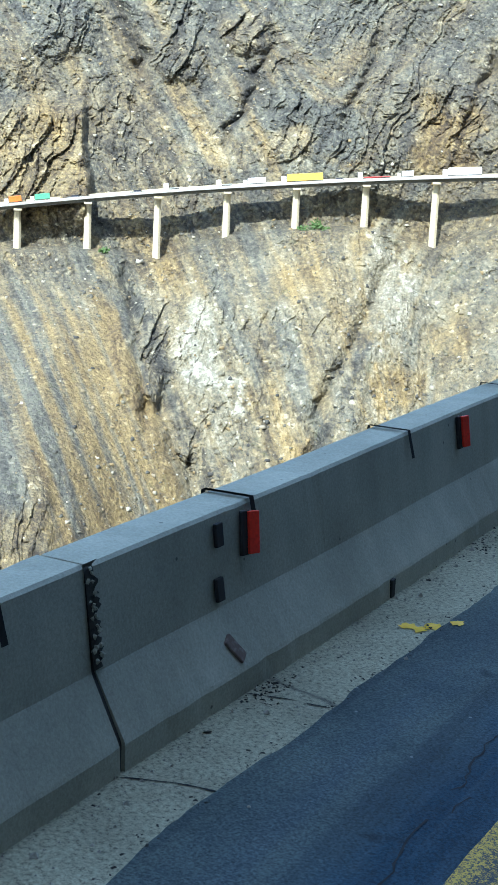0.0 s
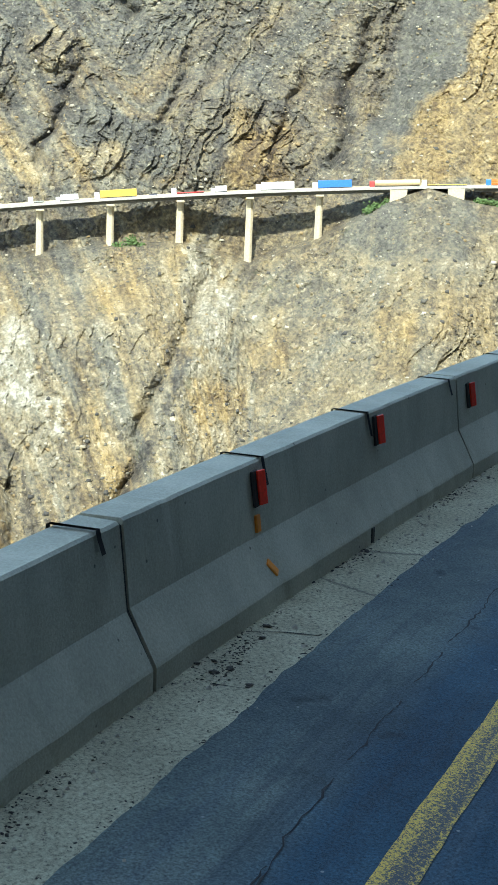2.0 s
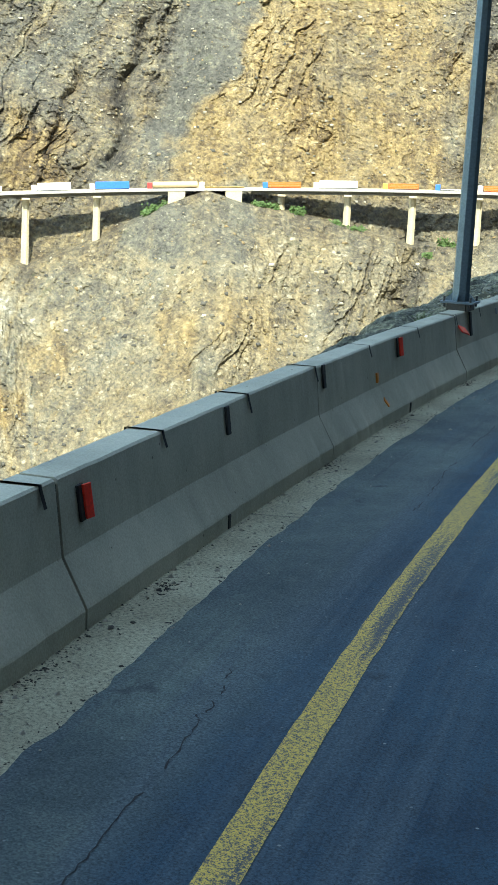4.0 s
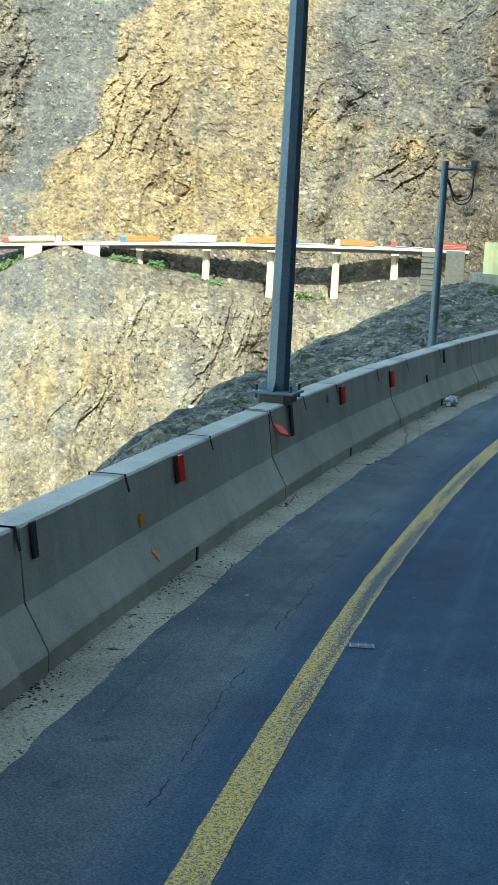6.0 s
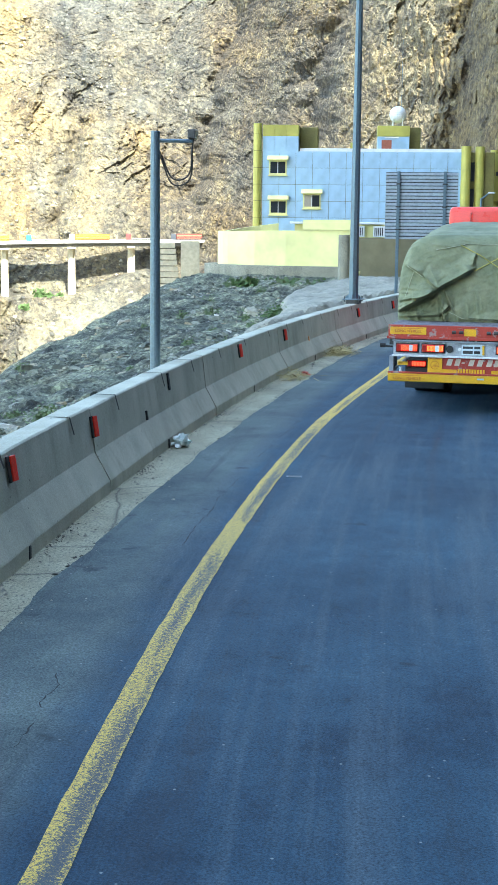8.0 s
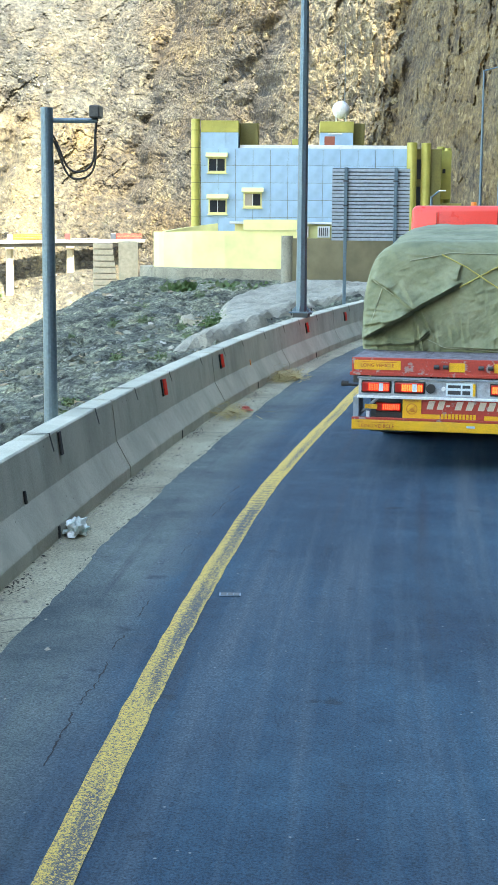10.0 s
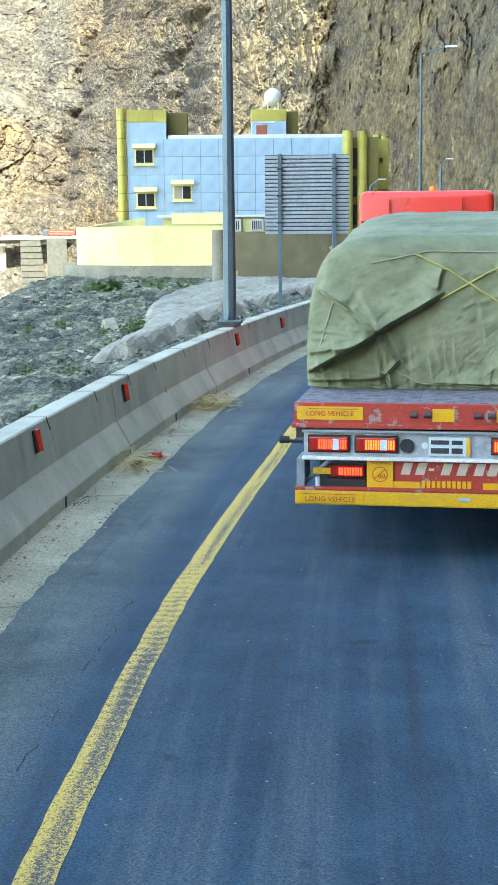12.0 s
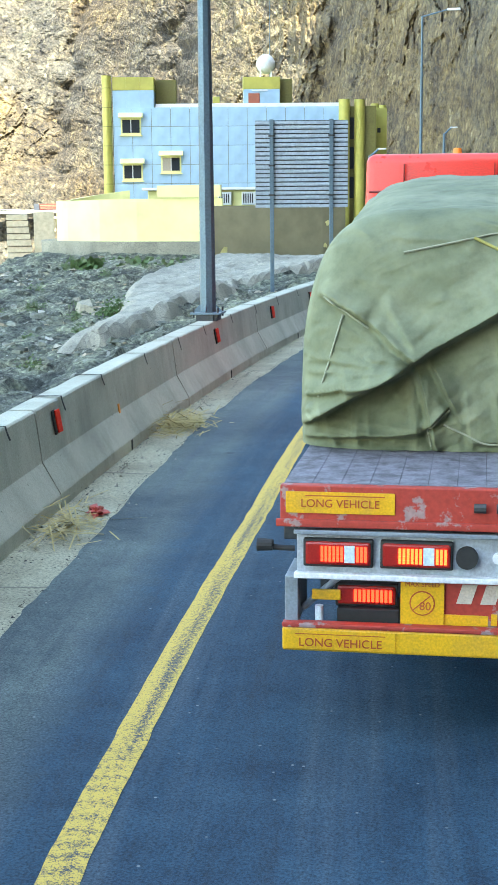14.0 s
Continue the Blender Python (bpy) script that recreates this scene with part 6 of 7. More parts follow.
def rope(name, pts, r, mat, parent, label=""):
    cu = bpy.data.curves.new(name, "CURVE")
    cu.dimensions, cu.bevel_depth, cu.bevel_resolution = "3D", r, 2
    sp = cu.splines.new("BEZIER")
    sp.bezier_points.add(len(pts) - 1)
    for b, co in zip(sp.bezier_points, pts):
        b.co, b.handle_left_type, b.handle_right_type = co, "AUTO", "AUTO"
    cu.materials.append(mat)
    ob = new(name, cu)
    ob.parent = parent
    if label:
        ob["label"] = label
    return ob


LORRY = pose(-4.86, 9.99, 0.018, 0, 0, 12.5)


def wheel(parent, x, y, r=0.5, width=0.28):
    w = part("tyre", tubed((x - width / 2, y, r), (x + width / 2, y, r), r, sides=28), RUBBER, parent)
    part("rim", tubed((x - width / 2 - 0.01, y, r), (x + width / 2 + 0.01, y, r), r * 0.55, sides=20), STEEL, w)


def lorry():
    ob = empty("flatbed_lorry", LORRY, "red flatbed lorry with a grey plank deck and yellow bumper", "lorry")

    def block(name, x0, x1, y0, y1, z0, z1, mat, label="", parent=None, bevel=0.006):
        return part(name, boxed(x0, x1, y0, y1, z0, z1, bevel), mat, parent or ob, label)

    bed = block("deck", -1.25, 1.25, 0.03, 12.6, 1.24, 1.30, RED_PAINT)
    for k in range(17):                                    # planks run along the bed
        x = -1.24 + k * 0.1459
        block("plank", x + 0.0006, x + 0.1453, 0.04, 12.6, 1.30, 1.335, PLANK, parent=bed, bevel=0.002)
    rear = block("rear_beam", -1.25, 1.25, -0.03, 0.035, 1.13, 1.335, RED_PAINT, "chipped red rear beam")
    block("rubbing_strip", -1.27, 1.27, -0.055, -0.03, 1.125, 1.165, RED_PAINT, "scraped red strip", rear)
    y_ = -0.034
    st = block("sticker", -1.22, -0.67, y_ - 0.004, y_, 1.195, 1.305, YELLOW_TAPE, "yellow reflective sticker", rear, 0.001)
    words("sticker_text", "LONG VEHICLE", 0.058, pose(-0.945, y_ - 0.007, 1.245, 90), TEXT_RED, st)
    block("sticker_rim", -1.12, -0.72, y_ - 0.006, y_ - 0.003, 1.283, 1.288, TEXT_RED, parent=st, bevel=0)
    for x in (-0.1, 0.42, 0.95):
        block("sticker", x, x + 0.18, y_ - 0.004, y_, 1.19, 1.295, YELLOW_TAPE, "yellow reflective sticker", rear, 0.001)
    for x in (-0.28, 0.24):                                # hinge lugs
        for dx in (0.0, 0.11):
            part("hinge_lug", tubed((x + dx, y_ - 0.02, 1.245), (x + dx + 0.06, y_ - 0.02, 1.245), 0.024, sides=10), DARK_STEEL, rear)
    for x in (-1.2, -0.45, 0.35, 1.1):
        block("chassis_rail", x - 0.05, x + 0.05, 0.1, 12.4, 1.02, 1.24, DARK_STEEL)
    lamps = block("lamp_panel", -1.17, 1.17, 0.0, 0.03, 0.865, 1.105, DENTED, "dented bluish grey lamp panel")
    block("panel_lip", -1.18, 1.18, -0.05, 0.0, 0.855, 0.885, WHITE_PAINT, parent=lamps)
    block("panel_lip", -1.18, 1.18, -0.05, 0.0, 1.085, 1.11, BLUE_GREY, parent=lamps)

    def cluster(x0, x1, z0, z1, y0, cells, parent):
        c = block("tail_light", x0, x1, y0, y0 + 0.05, z0, z1, LENS_RED, "lit red tail light cluster", parent, 0.012)
        block("light_rim", x0 - 0.012, x1 + 0.012, y0 + 0.012, y0 + 0.055, z0 - 0.012, z1 + 0.012, RUBBER, parent=c, bevel=0.008)
        n = len(cells)
        w = (x1 - x0 - 0.03) / n
        for i, kind in enumerate(cells):
            xa = x0 + 0.015 + i * w
            if kind == "-":
                continue
            if kind == "w":
                block("clear_cell", xa + 0.003, xa + w - 0.003, y0 - 0.006, y0 + 0.001, z0 + 0.015, z1 - 0.015, LED_CLEAR, parent=c, bevel=0.002)
                continue
            for a in range(3):
                for b in range(4):
                    px, pz = xa + w * (a + 0.5) / 3, z0 + 0.02 + (z1 - z0 - 0.04) * (b + 0.5) / 4
                    block("led", px - w * 0.11, px + w * 0.11, y0 - 0.006, y0 + 0.001, pz - 0.009, pz + 0.009, LED_AMBER if kind == "a" else LED_RED, parent=c, bevel=0)

    for sgn in (1, -1):
        a, b = (-1.12, -0.79) if sgn > 0 else (0.79, 1.12)
        cluster(a, b, 0.93, 1.05, -0.05, "-rrwr" if sgn > 0 else "rwrr-", lamps)
        a, b = (-0.73, -0.39) if sgn > 0 else (0.39, 0.73)
        cluster(a, b, 0.93, 1.05, -0.05, "-aawa" if sgn > 0 else "awaa-", lamps)
    part("fog_lamp", tubed((-0.31, -0.05, 0.985), (-0.31, 0.0, 0.985), 0.055, sides=16), RUBBER, lamps, "round black lamp")
    plate_ = block("number_plate", -0.13, 0.215, -0.03, -0.012, 0.905, 1.06, LED_CLEAR, "white rear number plate with plain bars", lamps, 0.004)
    for x, z, w, h in ((-0.11, 1.0, 0.15, 0.035), (0.06, 1.0, 0.09, 0.035), (-0.11, 0.925, 0.15, 0.045), (0.06, 0.925, 0.09, 0.045)):
        block("plate_bar", x, x + w, -0.034, -0.03, z, z + h, DARK_STEEL, parent=plate_, bevel=0)
    block("plate_edge", 0.18, 0.212, -0.034, -0.03, 0.91, 1.055, YELLOW_TAPE, parent=plate_, bevel=0)
    part("plate_lamp", tubed((-0.16, -0.04, 0.985), (-0.16, 0.0, 0.985), 0.025, sides=10), WHITE_PAINT, lamps)
    # lower board
    board = block("lower_board", -0.64, 1.2, 0.02, 0.05, 0.60, 0.855, RED_PAINT, "red lower board with plain painted shapes")
    block("placard", -0.64, -0.42, 0.0, 0.02, 0.615, 0.855, YELLOW_TAPE, "yellow placard", board, 0.002)
    bm = bmesh.new()
    tube(bm, (-0.53, -0.004, 0.735), (-0.53, 0.001, 0.735), 0.065, sides=20)
    part("placard_ring", bm, TEXT_RED, board)
    part("placard_disc", tubed((-0.53, -0.007, 0.735), (-0.53, -0.002, 0.735), 0.058, sides=20), YELLOW_TAPE, board)
    words("placard_text", "MAX SPEED", 0.034, pose(-0.53, -0.003, 0.832, 90), TEXT_RED, board)
    words("placard_text", "80", 0.06, pose(-0.515, -0.010, 0.72, 90), TEXT_RED, board)
    part("placard_slash", tubed((-0.575, -0.008, 0.70), (-0.49, -0.008, 0.775), 0.003, sides=6), TEXT_RED, board)
    for k, x in enumerate((-0.36, -0.24, -0.14, -0.03, 0.10, 0.24, 0.35, 0.46)):
        bm = boxed(x, x + (0.075 if k != 2 else 0.045), 0.013, 0.021, 0.735 if k != 2 else 0.77, 0.835 if k != 2 else 0.79, 0.0)
        for v in bm.verts:                                 # the painted shapes lean forward
            v.co.x += (v.co.z - 0.735) * 0.3
        part("painted_bar", bm, PALE_INK, board)
    block("yellow_stripe", -0.42, -0.2, 0.012, 0.02, 0.62, 0.675, YELLOW_TAPE, parent=board, bevel=0.001)
    for k in range(10):
        block("painted_bar", -0.185 + k * 0.042, -0.155 + k * 0.042, 0.013, 0.021, 0.625, 0.685, YELLOW_TAPE, parent=board, bevel=0.001)
    block("yellow_stripe", 0.32, 0.5, 0.012, 0.02, 0.62, 0.675, YELLOW_TAPE, parent=board, bevel=0.001)
    cluster(-0.97, -0.67, 0.69, 0.79, 0.08, "-rrr", board)
    block("dark_box", -0.97, -0.65, 0.06, 0.3, 0.60, 0.675, RUBBER)
    block("yellow_tab", -1.1, -0.95, 0.06, 0.08, 0.715, 0.77, YELLOW_TAPE)
    part("knob", tubed((-1.06, 0.05, 0.60), (-1.06, 0.05, 0.69), 0.022, sides=10), LED_CLEAR, ob)
    block("side_bracket", -1.23, -1.16, -0.02, 0.35, 0.61, 0.86, BLUE_GREY)
    part("brace", tubed((-1.15, 0.1, 0.66), (-0.92, 0.1, 0.87), 0.018, sides=8), BLUE_GREY, ob)
    bumper = block("bumper", -1.24, 1.24, -0.06, 0.02, 0.475, 0.60, YELLOW_TAPE, "worn yellow reflective bumper", bevel=0.012)
    block("bumper_edge", -1.24, 1.24, -0.065, 0.0, 0.60, 0.625, RED_PAINT, "red upper edge", bumper)
    lab = block("bumper_label", -1.22, -0.66, -0.068, -0.06, 0.49, 0.59, YELLOW_TAPE, "bright yellow label", bumper, 0.001)
    words("bumper_text", "LONG VEHICLE", 0.062, pose(-0.94, -0.071, 0.525, 90), TEXT_RED, lab)
    block("label_rim", -1.17, -0.71, -0.07, -0.067, 0.568, 0.572, TEXT_RED, parent=lab, bevel=0)
    block("blue_patch", 0.12, 0.22, -0.064, -0.06, 0.535, 0.56, BLUE_PANEL, parent=bumper, bevel=0)
    part("marker_arm", tubed((-1.18, 0.0, 1.0), (-1.33, -0.02, 1.01), 0.015, sides=8), RUBBER, ob)
    part("marker_lamp", tubed((-1.37, -0.02, 1.02), (-1.29, -0.02, 1.02), 0.035, 0.03, 12), RUBBER, ob, "black side marker lamp")
    for y in (3.1, 4.4, 5.7):
        part("axle", tubed((-1.1, y, 0.5), (1.1, y, 0.5), 0.06, sides=10), DARK_STEEL, ob)
        for x in (-1.08, -0.76, 0.76, 1.08):
            wheel(ob, x, y)
    for x in (-0.95, 0.95):
        block("mud_flap", x - 0.36, x + 0.30, 2.3, 2.32, 0.12, 1.0, RUBBER)
    block("side_rail", -1.25, -1.2, 0.1, 12.6, 1.12, 1.24, RED_PAINT)
    block("side_rail", 1.2, 1.25, 0.1, 12.6, 1.12, 1.24, RED_PAINT)
    # tractor cab
    bm = boxed(-1.22, 1.22, 12.95, 15.0, 0.9, 3.54, 0.0)
    for v in bm.verts:                                     # the roof narrows and leans forward
        if v.co.z > 3:
            v.co.x, v.co.y = v.co.x * 0.945, v.co.y + (0.16 if v.co.y < 14 else -0.3)
    bmesh.ops.bevel(bm, geom=bm.edges[:], offset=0.13, segments=5, affect="EDGES", profile=0.5)
    for f in bm.faces:
        f.smooth = True
    cab = part("cab", bm, CAB_RED, ob, "bright red driver's cab")
    for x in (-0.62, 0.62):
        block("roof_seam", x - 0.007, x + 0.007, 12.985, 13.06, 2.9, 3.40, CAB_SEAM, parent=cab, bevel=0)
    part("gutter_rail", tubed((-1.1, 12.95, 3.02), (1.1, 12.95, 3.02), 0.018, sides=8), CAB_SEAM, cab)
    part("beacon", tubed((0.1, 13.5, 3.50), (0.1, 13.5, 3.62), 0.07, 0.055, 14), ORANGE, cab, "orange roof beacon")
    block("rear_window", -0.5, 0.5, 12.93, 12.96, 2.3, 2.8, GLASS, parent=cab)
    cab.location = (-0.74, 0.0, -0.2)
    block("tractor_frame", -0.45, 0.45, 9.0, 15.3, 0.7, 0.95, DARK_STEEL)
    for y in (10.2, 14.2):
        for x in (-1.05, 1.05):
            wheel(ob, x, y, 0.52, 0.34)
    block("headboard", -1.2, 1.2, 12.45, 12.55, 1.335, 2.5, RED_PAINT)


lorry()


def covered_load():
    """Canvas pulled over a boxy load, with folds gathered low at the back."""
    ob = empty("tarpaulin_load", LORRY @ pose(0, 0, 1.335), "green canvas tarpaulin roped over a bulky load on the lorry deck", "tarpaulin")
    half, y0, y1 = 1.30, 0.98, 12.2
    nu, nv, split = 330, 300, 0.72
    th = np.linspace(0, np.pi, nu)[:, None] + np.zeros((1, nv))      # left foot, over the top, right foot
    k = np.linspace(0, 1, nv)[None, :] + np.zeros((nu, 1))
    cx, cz = np.cos(th), np.sin(th)
    rad = (np.abs(cx) ** 6 + np.abs(cz) ** 6) ** (-1 / 6)
    grow = np.clip(k / split, 0, 1) ** 0.8                  # the rear face opens from the middle of its foot
    y = y0 + 0.34 * (1 - (1 - np.clip(grow, 0, 1) ** 9) ** 0.5) + np.clip((k - split) / (1 - split), 0, 1) ** 1.6 * (y1 - y0 - 0.34)
    top = 1.33 + 0.22 * ramp(1.1, 3.4, y) - 0.10 * ramp(4, 9, y) + 0.04 * np.sin(y * 1.7)
    x, z = -half * rad * cx * grow, top * np.clip(rad * cz, 0, 2) * grow
    x = x * (1 - 0.05 * ramp(0.5, 1.3, z))
    y = y + 0.10 * np.clip(z / 1.3, 0, 1) ** 2 * ramp(3, 1.2, y)
    rear = ramp(1.75, 1.35, y)
    # drawn folds: a swell above each line and a sharp tuck under it
    depth = 0.0 * x
    wob = 0.03 * (fbm(x * 4, z * 4, 3, 21) - 0.5)
    rng = random.Random(14)
    gathers = []                                            # small folds that run together at the knot and along the foot
    for k in range(20):
        a, r0, r1 = rng.uniform(1.7, 5.2), rng.uniform(0.05, 0.16), rng.uniform(0.28, 0.62)
        gathers.append((-0.58 + r0 * math.cos(a), 0.50 + 0.8 * r0 * math.sin(a), max(-1.28, -0.58 + r1 * math.cos(a)), max(0.02, 0.50 + 0.8 * r1 * math.sin(a)), rng.uniform(0.02, 0.035), rng.uniform(0.010, 0.024)))
    for z0 in (0.06, 0.15, 0.21, 0.34, 0.43, 0.52):
        gathers.append((-1.29, z0, -0.66, 0.44 + 0.1 * (z0 - 0.2), 0.035, 0.022))
    for z0 in (0.03, 0.07, 0.12):
        gathers.append((-1.27, z0 + 0.05, -0.62, z0, 0.03, 0.018))
    for k in range(16):
        x0, h = rng.uniform(-1.2, 1.2), rng.uniform(0.12, 0.55)
        gathers.append((x0, 0.01, x0 + rng.uniform(-0.16, 0.05), h, rng.uniform(0.03, 0.06), rng.uniform(0.008, 0.018)))
    for k in range(12):
        x0, z0 = rng.uniform(-0.3, 1.1), rng.uniform(0.3, 1.1)
        gathers.append((x0, z0, x0 + rng.uniform(0.0, 0.2), z0 - rng.uniform(0.25, 0.5), rng.uniform(0.03, 0.06), rng.uniform(0.006, 0.013)))
    for ax, az, bx, bz, wide, dep in (*gathers, (-1.28, 0.12, -0.65, 0.49, 0.13, 0.10), (-0.65, 0.49, -0.08, 0.83, 0.12, 0.085), (-1.19, 0.89, -0.89, 0.72, 0.07, 0.05), (-0.89, 0.72, -0.60, 0.50, 0.08, 0.06),
                                      (-0.63, 0.47, -0.52, 0.06, 0.05, 0.055), (-0.55, 0.50, -0.41, 0.24, 0.05, 0.06), (-0.43, 0.25, -0.56, 0.12, 0.04, 0.07), (-0.56, 0.12, -0.50, 0.0, 0.04, 0.06),
                                      (-1.28, 0.30, -0.79, 0.40, 0.07, 0.05), (-1.29, 0.04, -0.58, 0.10, 0.06, 0.05), (-1.0, 0.34, -0.66, 0.45, 0.05, 0.045), 
                                      (-0.09, 0.88, -0.05, 1.08, 0.05, 0.045), (-0.24, 0.05, 1.2, 0.02, 0.04, 0.04),
                                      (0.40, 1.06, 0.9, 0.55, 0.08, 0.05), (0.9, 0.55, 1.25, 0.15, 0.08, 0.05), (0.6, 0.6, 0.5, 0.1, 0.08, 0.035)):
        wide, dep = wide * (1.1 if abs(bz - az) > abs(bx - ax) else 1.0), dep * (1.5 if abs(bz - az) > abs(bx - ax) else 2.0)
        ln2 = (bx - ax) ** 2 + (bz - az) ** 2
        t = ((x - ax) * (bx - ax) + (z - az) * (bz - az)) / ln2
        side = -((x - ax) * (bz - az) - (z - az) * (bx - ax)) / ln2**0.5 + wob
        side = np.where(bx >= ax, side, -side)
        fade = ramp(-0.10, 0.15, t) * ramp(1.10, 0.85, t)
        depth = depth + dep * fade * np.where(side > 0, np.exp(-side / wide) * ramp(-0.004, 0.02, side), -0.6 * np.exp(side / (0.6 * wide)) * ramp(0, -0.03, side))
    pull = fbm((x + 1.2 * z) * 1.6, (z - 0.8 * x) * 6.5, 4, 5, 0.55) - 0.5           # slanting wrinkles
    hang = fbm(x * 7 + 0.6 * y * 6, z * 1.1 + y, 4, 15, 0.5) - 0.5                      # upright folds low down
    crease = ridged(x * 2.2 + z * 1.7 + y * 0.7, z * 2.3 - x * 1.1 + y * 1.2, 4, 7, 0.5) - 0.62
    low = ramp(0.7, 0.05, z)
    amt = depth * rear + 0.055 * pull * (0.4 + 0.6 * ramp(1.0, 0.2, z)) + 0.05 * hang * low + 0.028 * crease
    flank = (1 - rear) * ramp(0.8, 1.15, np.abs(x))
    x, y, z = x + amt * np.sign(x) * flank, y - amt * rear, np.maximum(z + amt * (1 - rear) * ramp(0.9, 1.3, z), 0.004 + 0.0 * z)
    cloth = sheet("canvas", np.stack([x, y, z], -1).reshape(-1, 3), nu, nv, TARP)
    cloth.parent = ob

    def face(px, pz, proud=0.012):
        """The cloth's place under (px, pz) on the rear face."""
        i = np.argmin((x - px) ** 2 + (z - pz) ** 2 + np.where(rear > 0.3, 0, 9))
        return (px, float(y.ravel()[i]) - proud, pz)

    def along(name, pts, r, mat, label):
        fine_ = []
        for (xa, za), (xb, zb) in zip(pts, pts[1:]):
            fine_ += [face(xa + (xb - xa) * q / 5, za + (zb - za) * q / 5) for q in range(5)]
        rope(name, fine_ + [face(*pts[-1])], r, mat, ob, label)

    along("rope", [(-0.31, 1.20), (0.0, 1.05), (0.33, 0.84), (0.9, 0.5), (1.15, 0.3)], 0.009, ROPE, "yellow rope")
    along("rope", [(-0.08, 0.80), (0.33, 1.03), (0.62, 1.17)], 0.009, ROPE, "yellow rope")
    along("seam", [(-1.15, 0.87), (-0.89, 0.70)], 0.006, SEAM, "bleached canvas seam")
    along("seam", [(-1.04, 0.77), (-1.17, 0.31)], 0.006, SEAM, "bleached canvas seam")
    along("seam", [(-0.43, 0.24), (-0.55, 0.13), (-0.53, 0.03)], 0.006, SEAM, "bleached canvas seam")
    along("seam", [(-0.46, 0.16), (-0.24, 0.06), (0.33, 0.03), (1.1, 0.03)], 0.006, SEAM, "bleached canvas seam")
    along("seam", [(-0.70, 1.12), (-0.2, 1.22), (0.5, 1.21)], 0.006, SEAM, "bleached canvas seam")


covered_load()


# ---- traffic on the bridge ----
PAINTS = {c: worn(c + "_vehicle_paint", v, tuple(0.7 * x for x in v), 0.45, 0, 0.5, 0.4, 2, 0) for c, v in
          {"white": (0.75, 0.76, 0.78), "yellow": (0.52, 0.36, 0.08), "blue": (0.03, 0.16, 0.55), "orange": (0.70, 0.16, 0.03), "red": (0.55, 0.05, 0.05), "beige": (0.55, 0.42, 0.24), "dark": (0.05, 0.06, 0.08),
           "green": (0.10, 0.35, 0.22), "maroon": (0.30, 0.05, 0.04), "grey": (0.30, 0.33, 0.32)}.items()}


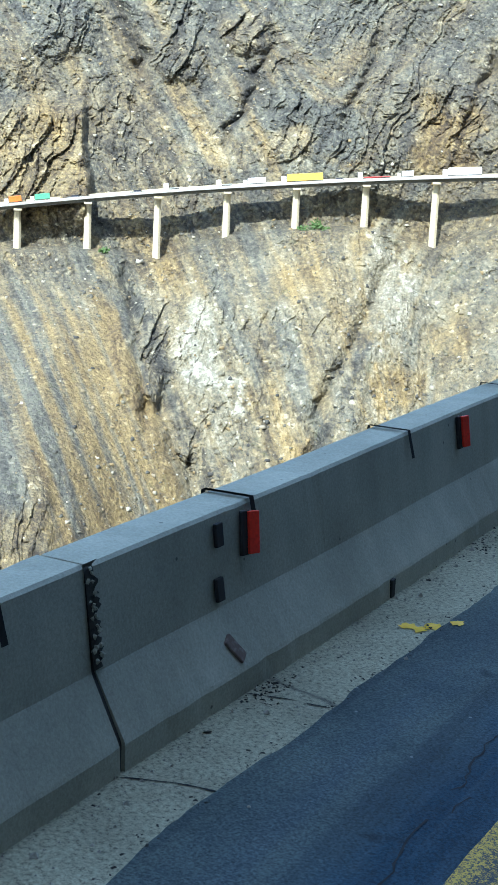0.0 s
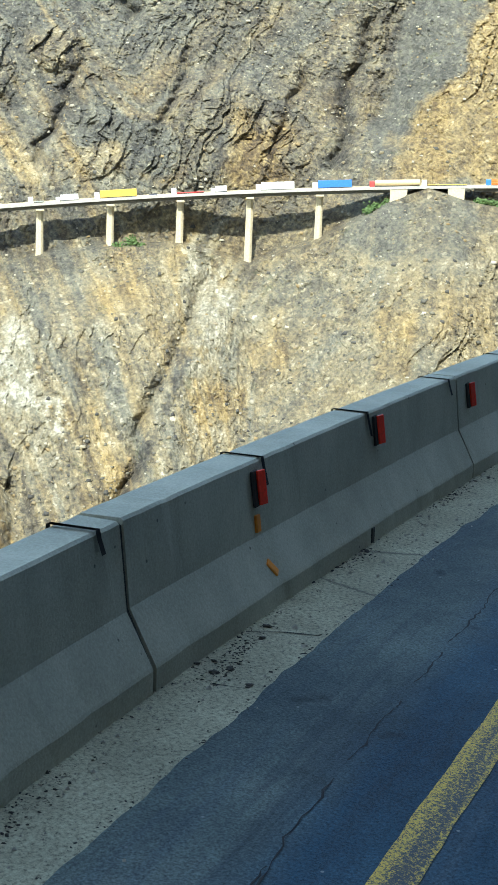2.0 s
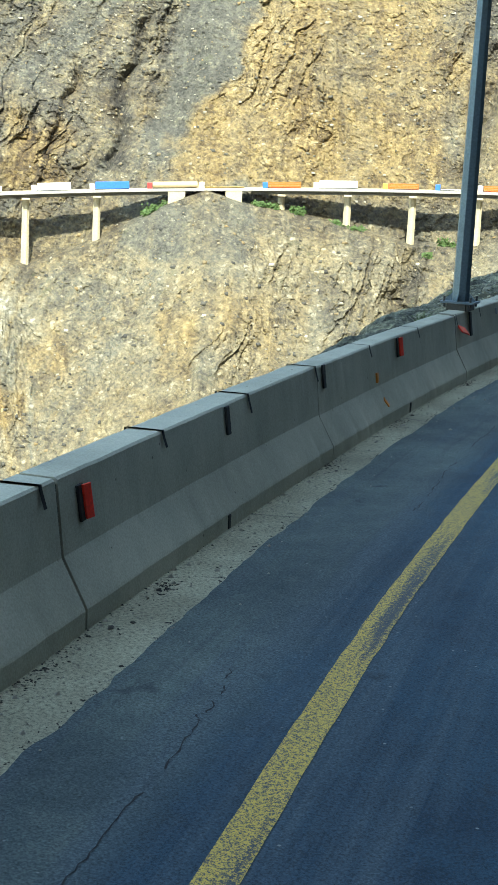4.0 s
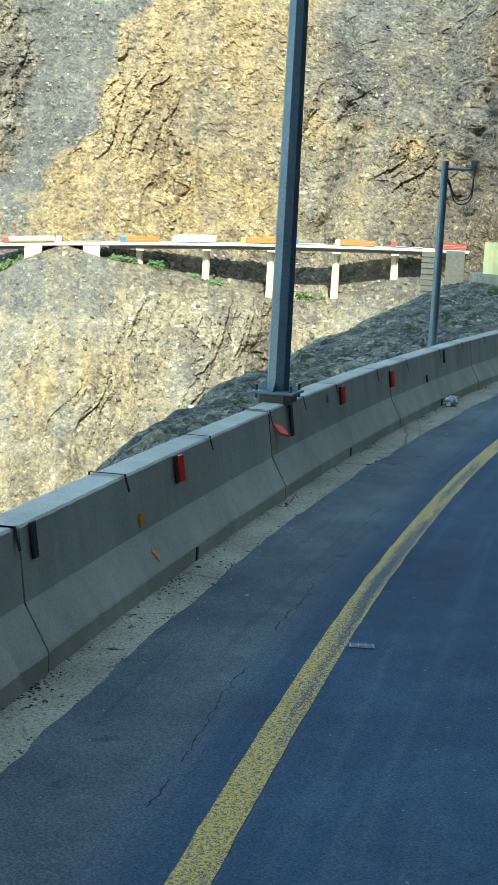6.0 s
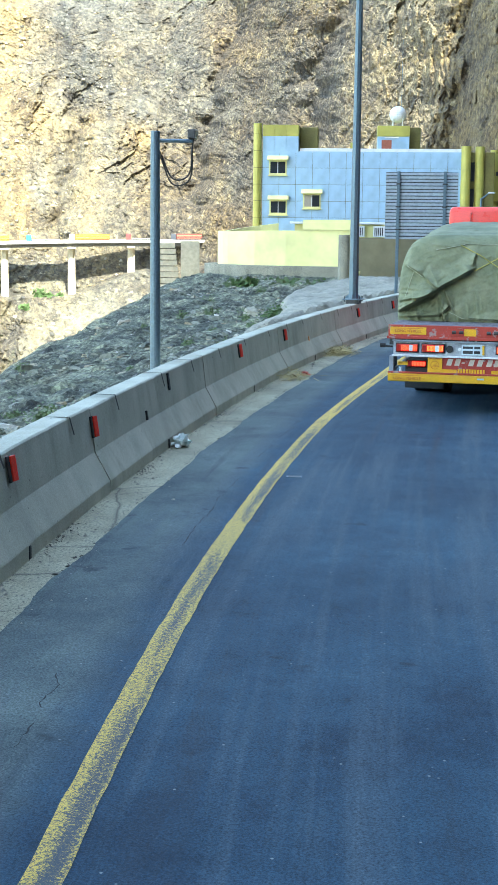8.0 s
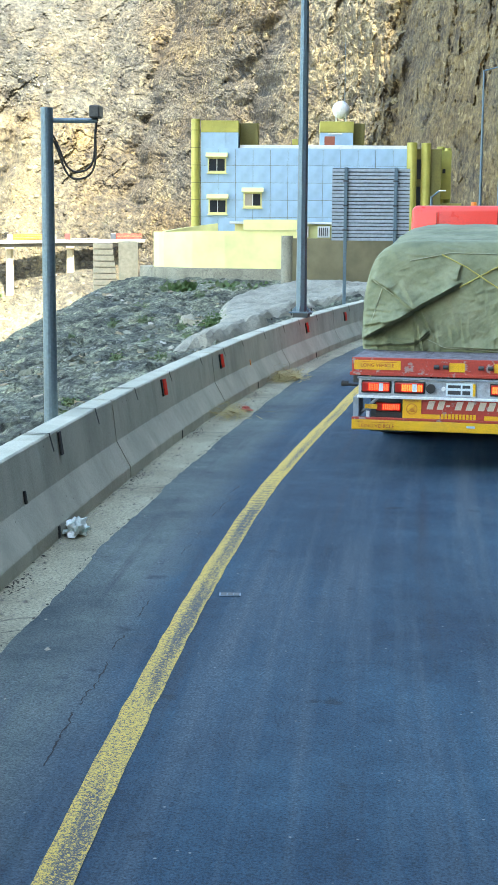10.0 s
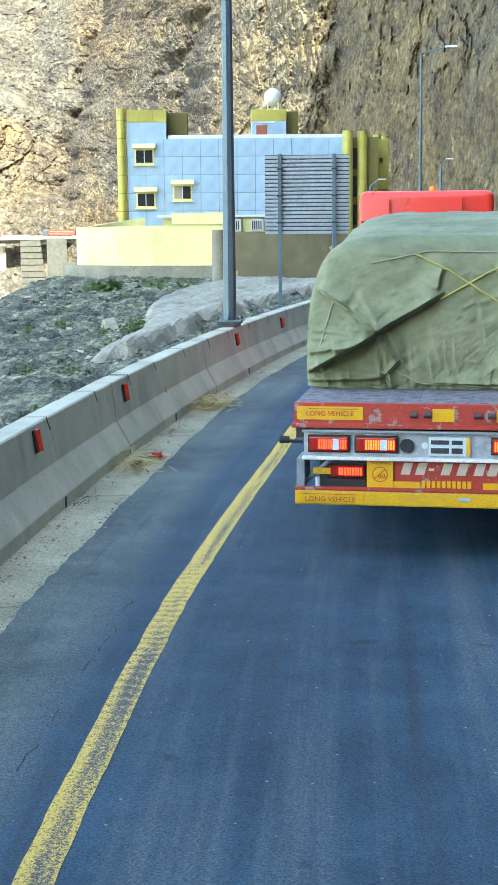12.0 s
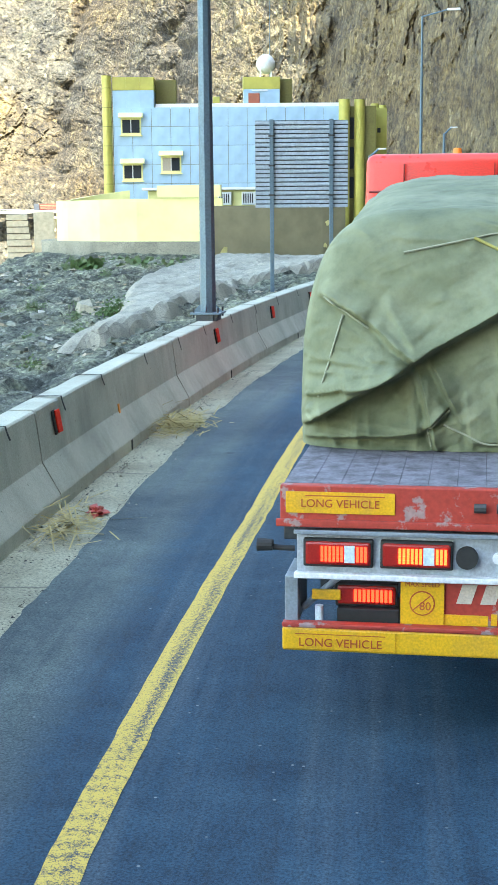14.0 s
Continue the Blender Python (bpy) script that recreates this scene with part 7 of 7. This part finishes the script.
def bridge_vehicle(phi, length, kind, cab, body, lane=3.6):
    """A vehicle that stands on the deck, its cab towards the left along the valley."""
    z = deck_z(phi) - 0.05
    slope = math.degrees(math.atan((deck_z(phi + 0.5) - deck_z(phi - 0.5)) / (BRIDGE_R * math.radians(1.0))))
    m = Matrix.Translation(polar(phi, BRIDGE_R - 5.4 + lane, z)) @ pose(0, 0, 0, 0, 0, phi) @ pose(0, 0, 0, 0, slope, 0)
    what = {"box": "lorry with {} box body", "slat": "lorry with {} slatted bed", "tank": "tanker lorry with {} tank", "flat": "flatbed lorry with {} bed", "car": "{} car", "van": "small {} box van"}[kind].format(body)
    ob = empty("car" if kind == "car" else "lorry", m, f"{what}, {cab} cab, on the bridge" if kind != "car" else f"{body} car on the bridge", "car" if kind == "car" else "lorry", "traffic on the bridge")
    L = length / 2
    P = lambda c: PAINTS[c]  # noqa: E731
    if kind == "car":
        part("body", boxed(-L, L, -0.9, 0.9, 0.3, 0.95, 0.15), P(body), ob)
        part("cabin", boxed(-L * 0.45, L * 0.6, -0.8, 0.8, 0.95, 1.5, 0.2), GLASS, ob)
        axles = (-L * 0.6, L * 0.6)
    else:
        h = {"box": 3.9, "slat": 3.3, "tank": 3.6, "flat": 1.5, "van": 3.2}[kind]
        c0 = -L + (2.3 if kind != "van" else 1.9)
        part("cab", boxed(-L, c0 - 0.3, -1.2, 1.2, 0.7, 3.2 if kind != "van" else 2.4, 0.2), P(cab), ob)
        part("windscreen", boxed(-L - 0.02, -L + 0.3, -1.0, 1.0, 1.9, 2.7 if kind != "van" else 2.2, 0.05), GLASS, ob)
        part("chassis", boxed(-L + 0.4, L, -0.5, 0.5, 0.75, 1.05), DARK_STEEL, ob)
        if kind == "tank":
            part("tank", tubed((c0, 0, 2.2), (L, 0, 2.2), 1.3, sides=20), P(body), ob)
        elif kind == "flat":
            part("bed", boxed(c0, L, -1.25, 1.25, 1.05, 1.35, 0.04), P(body), ob)
        elif kind == "slat":
            part("bed", boxed(c0, L, -1.25, 1.25, 1.05, 1.3, 0.03), P(body), ob)
            for k in range(3):
                part("slat", boxed(c0, L, -1.27, -1.22, 1.4 + 0.62 * k, 1.85 + 0.62 * k), P(body), ob)
                part("slat", boxed(c0, L, 1.22, 1.27, 1.4 + 0.62 * k, 1.85 + 0.62 * k), P(body), ob)
            part("cargo", boxed(c0 + 0.2, L - 0.2, -1.15, 1.15, 1.3, 2.9, 0.1), P("beige"), ob)
        else:
            part("cargo_box", boxed(c0, L, -1.25, 1.25, 1.05, h, 0.05), P(body), ob)
        axles = (-L + 1.2, L - 1.2) if length < 10 else (-L + 1.2, L - 3.6, L - 2.4, L - 1.2)
    for x in axles:
        for y in (-1.0, 1.0):
            part("tyre", tubed((x, y - 0.14, 0.48), (x, y + 0.14, 0.48), 0.48, sides=12), RUBBER, ob)


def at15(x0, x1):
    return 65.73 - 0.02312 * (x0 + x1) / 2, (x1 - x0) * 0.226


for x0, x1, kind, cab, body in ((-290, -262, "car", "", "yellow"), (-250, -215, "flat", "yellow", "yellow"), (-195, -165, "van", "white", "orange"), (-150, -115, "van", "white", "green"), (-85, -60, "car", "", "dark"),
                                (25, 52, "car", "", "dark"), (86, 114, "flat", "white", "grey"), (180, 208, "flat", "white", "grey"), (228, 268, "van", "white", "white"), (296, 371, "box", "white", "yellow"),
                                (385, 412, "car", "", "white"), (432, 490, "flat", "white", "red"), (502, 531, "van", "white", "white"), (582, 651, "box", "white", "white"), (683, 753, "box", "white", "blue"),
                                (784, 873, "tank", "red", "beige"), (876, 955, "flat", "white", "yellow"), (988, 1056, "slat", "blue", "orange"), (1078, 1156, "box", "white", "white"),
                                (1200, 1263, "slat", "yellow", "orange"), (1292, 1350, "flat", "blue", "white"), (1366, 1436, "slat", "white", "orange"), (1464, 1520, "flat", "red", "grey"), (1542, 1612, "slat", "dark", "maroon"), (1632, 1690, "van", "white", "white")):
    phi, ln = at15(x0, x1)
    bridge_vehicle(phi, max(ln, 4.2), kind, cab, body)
